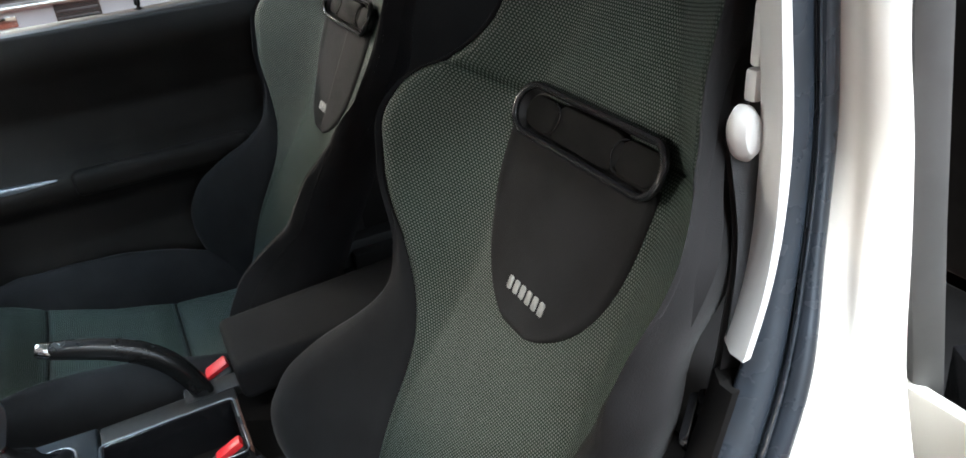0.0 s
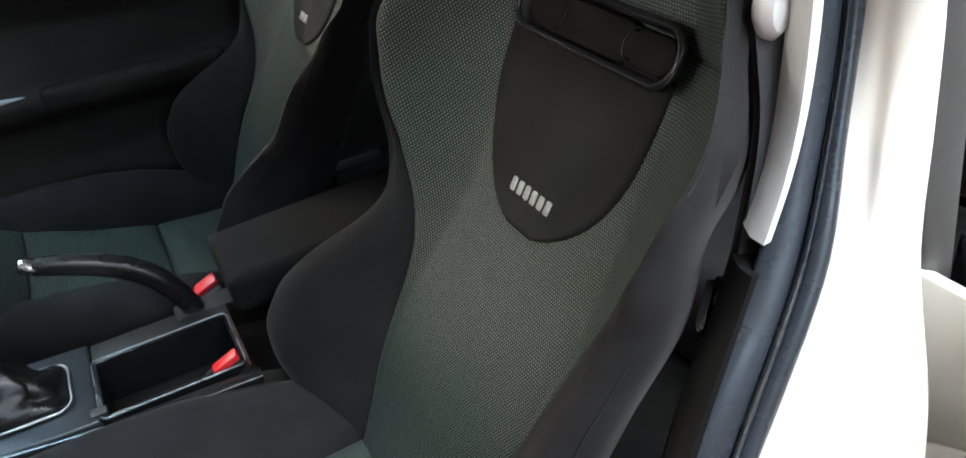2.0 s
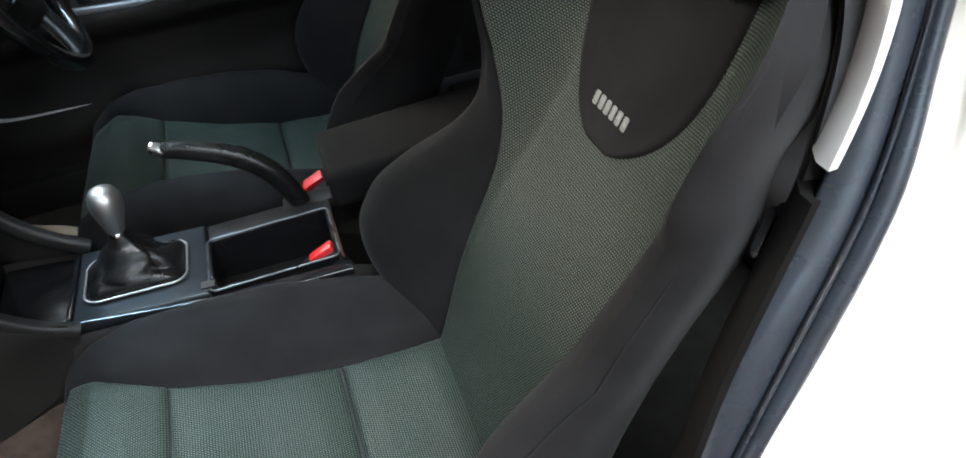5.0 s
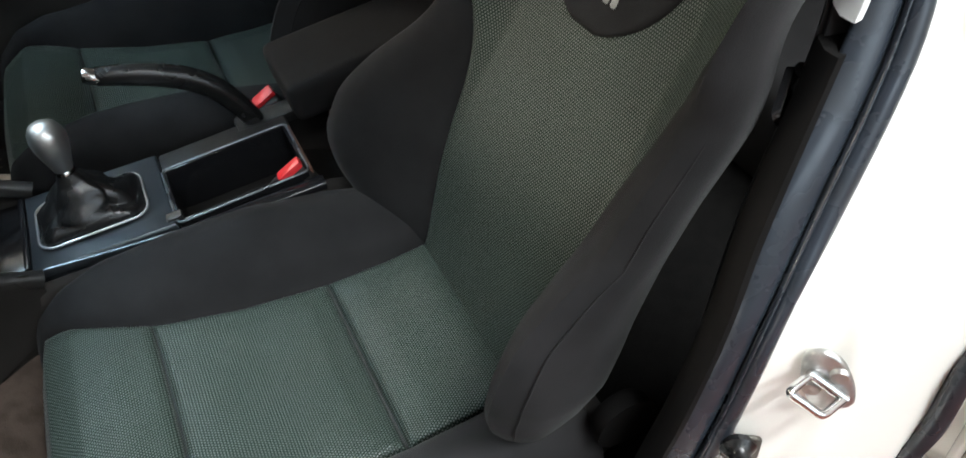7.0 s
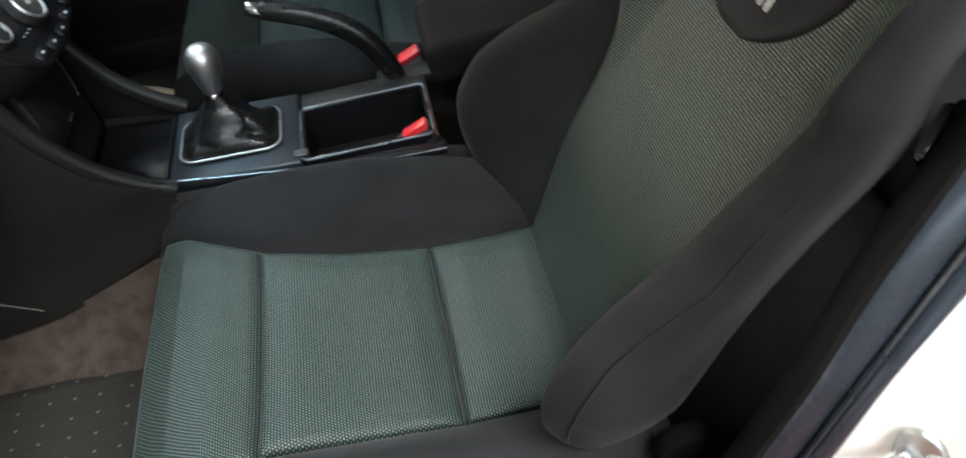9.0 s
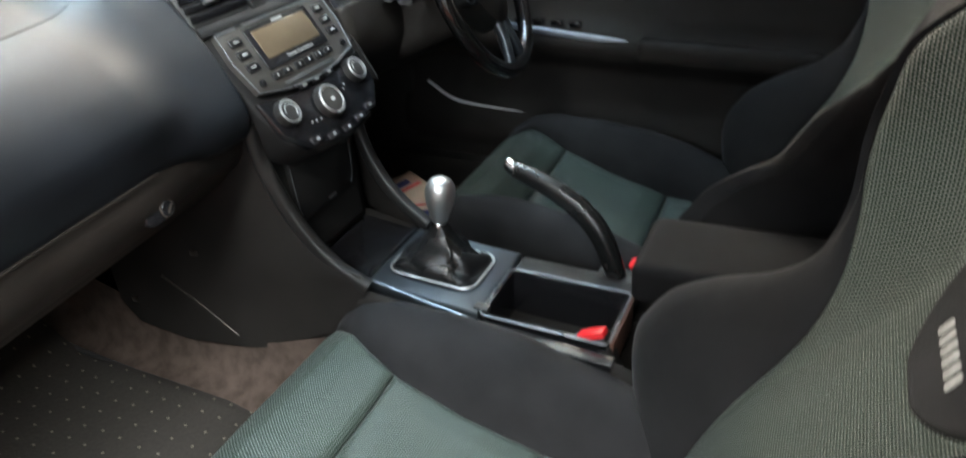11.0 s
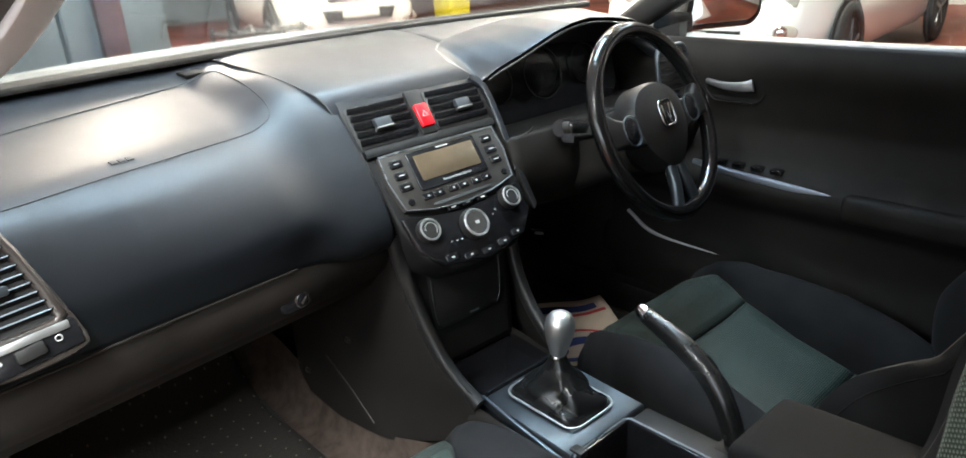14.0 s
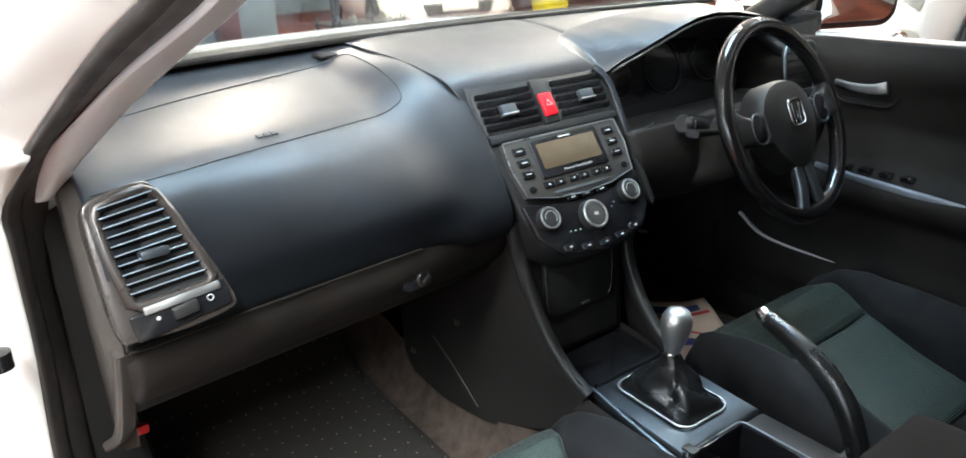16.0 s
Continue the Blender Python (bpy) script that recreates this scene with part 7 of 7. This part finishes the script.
MAROON = material("maroon_enamel", (0.085, 0.022, 0.026), 0.45, vary=0.3, vary_scale=4)
part("body", box(0, 0.25, 1.0, 0.9, 0.48, 2.0, 0.01, m=Matrix.Translation((0.6, 7.05, 0))), LOCK, locker)
for k in (-1, 1):
    dr = part("locker_door", box(0.6 + k * 0.222, 7.05, 1.02, 0.43, 0.022, 1.90, 0.006), LOCK, locker)
    part("locker_handle", box(0.6 + k * 0.05, 7.03, 1.05, 0.02, 0.02, 0.14, 0.004), SATIN, dr)
for dx in (-0.93, 0.93):
    twin = copy_thing(locker, Matrix.Translation((0.6 + dx, 7.3, 0)))
wall_box = part("hose_box", box(1.46, 6.99, 0.72, 0.22, 0.12, 0.75, 0.01), MAROON, twin, "maroon steel box fixed to the locker")
part("case_lid", box(1.46, 6.925, 0.72, 0.19, 0.012, 0.70, 0.004), MAROON, wall_box)
trolley = base("tool_trolley", 3.1, 7.4, 0, "dark steel trolley with bright tools on the workshop floor", "trolley")
for k, z in enumerate((0.12, 0.42)):
    part("shelf", box(3.1, 7.5, z, 0.9, 0.5, 0.03, 0.008), TYRE, trolley)
    for j in range(4):
        part("tool", sweep([(2.78 + 0.2 * j, 7.36, z + 0.03), (2.84 + 0.19 * j, 7.5, z + 0.06), (2.82 + 0.21 * j, 7.62, z + 0.03)], 0.022), STEEL if j % 2 else GUNMETAL, trolley)
for sx in (-0.42, 0.42):
    for sy in (-0.22, 0.22):
        part("leg", box(3.1 + sx, 7.5 + sy, 0.26, 0.03, 0.03, 0.46, 0.004), GUNMETAL, trolley)
        part("castor", lathe([(0.012, -0.012), (0.03, -0.012), (0.03, 0.012), (0.012, 0.012)], frame_of((3.1 + sx, 7.5 + sy, 0.030), (0, 1, 0), (0, 0, 1)), 14), TYRE, trolley)
GREY = material("grey_enamel", (0.42, 0.41, 0.43), 0.4, vary=0.15, vary_scale=4)
bench_ob = base("tool_cabinet", 4.25, 0.05, 0, "grey metal tool cabinet on a tubular stand", "cabinet")
part("body", box(4.28, 0.02, 0.86, 0.6, 1.30, 0.46, 0.015), GREY, bench_ob)
for sx in (4.0, 4.56):
    for sy in (-0.62, 0.68):
        part("leg", sweep([(sx, sy, 0.0), (sx, sy, 0.66)], 0.018), STEEL, bench_ob, "bright tubular leg")
part("rail", sweep([(4.0, 0.68, 0.56), (4.0, -0.62, 0.56)], 0.016), STEEL, bench_ob)
part("lower_tray", box(4.28, 0.03, 0.30, 0.56, 1.26, 0.05, 0.01), PEARL, bench_ob)
part("lower_case", box(4.30, 0.0, 0.455, 0.54, 1.20, 0.26, 0.012), GREY, bench_ob, "pale grey lower case")
grille = part("case_grille", box(4.026, 0.16, 0.50, 0.012, 0.24, 0.13, 0.003), TYRE, bench_ob, "black vent grille")
for k in range(3):
    part("grille_slat", box(4.018, 0.16, 0.46 + 0.04 * k, 0.012, 0.22, 0.010, 0.002), GUNMETAL, grille)
part("case_plate", box(4.026, 0.53, 0.485, 0.010, 0.11, 0.06, 0.003), CHROME, bench_ob)
for k in range(3):
    part("drawer", box(3.975, 0.02, 0.72 + 0.145 * k, 0.02, 1.22, 0.125, 0.006), GREY, bench_ob)
    part("drawer_handle", box(3.96, 0.02, 0.76 + 0.145 * k, 0.02, 0.6, 0.015, 0.005), CHROME, bench_ob)
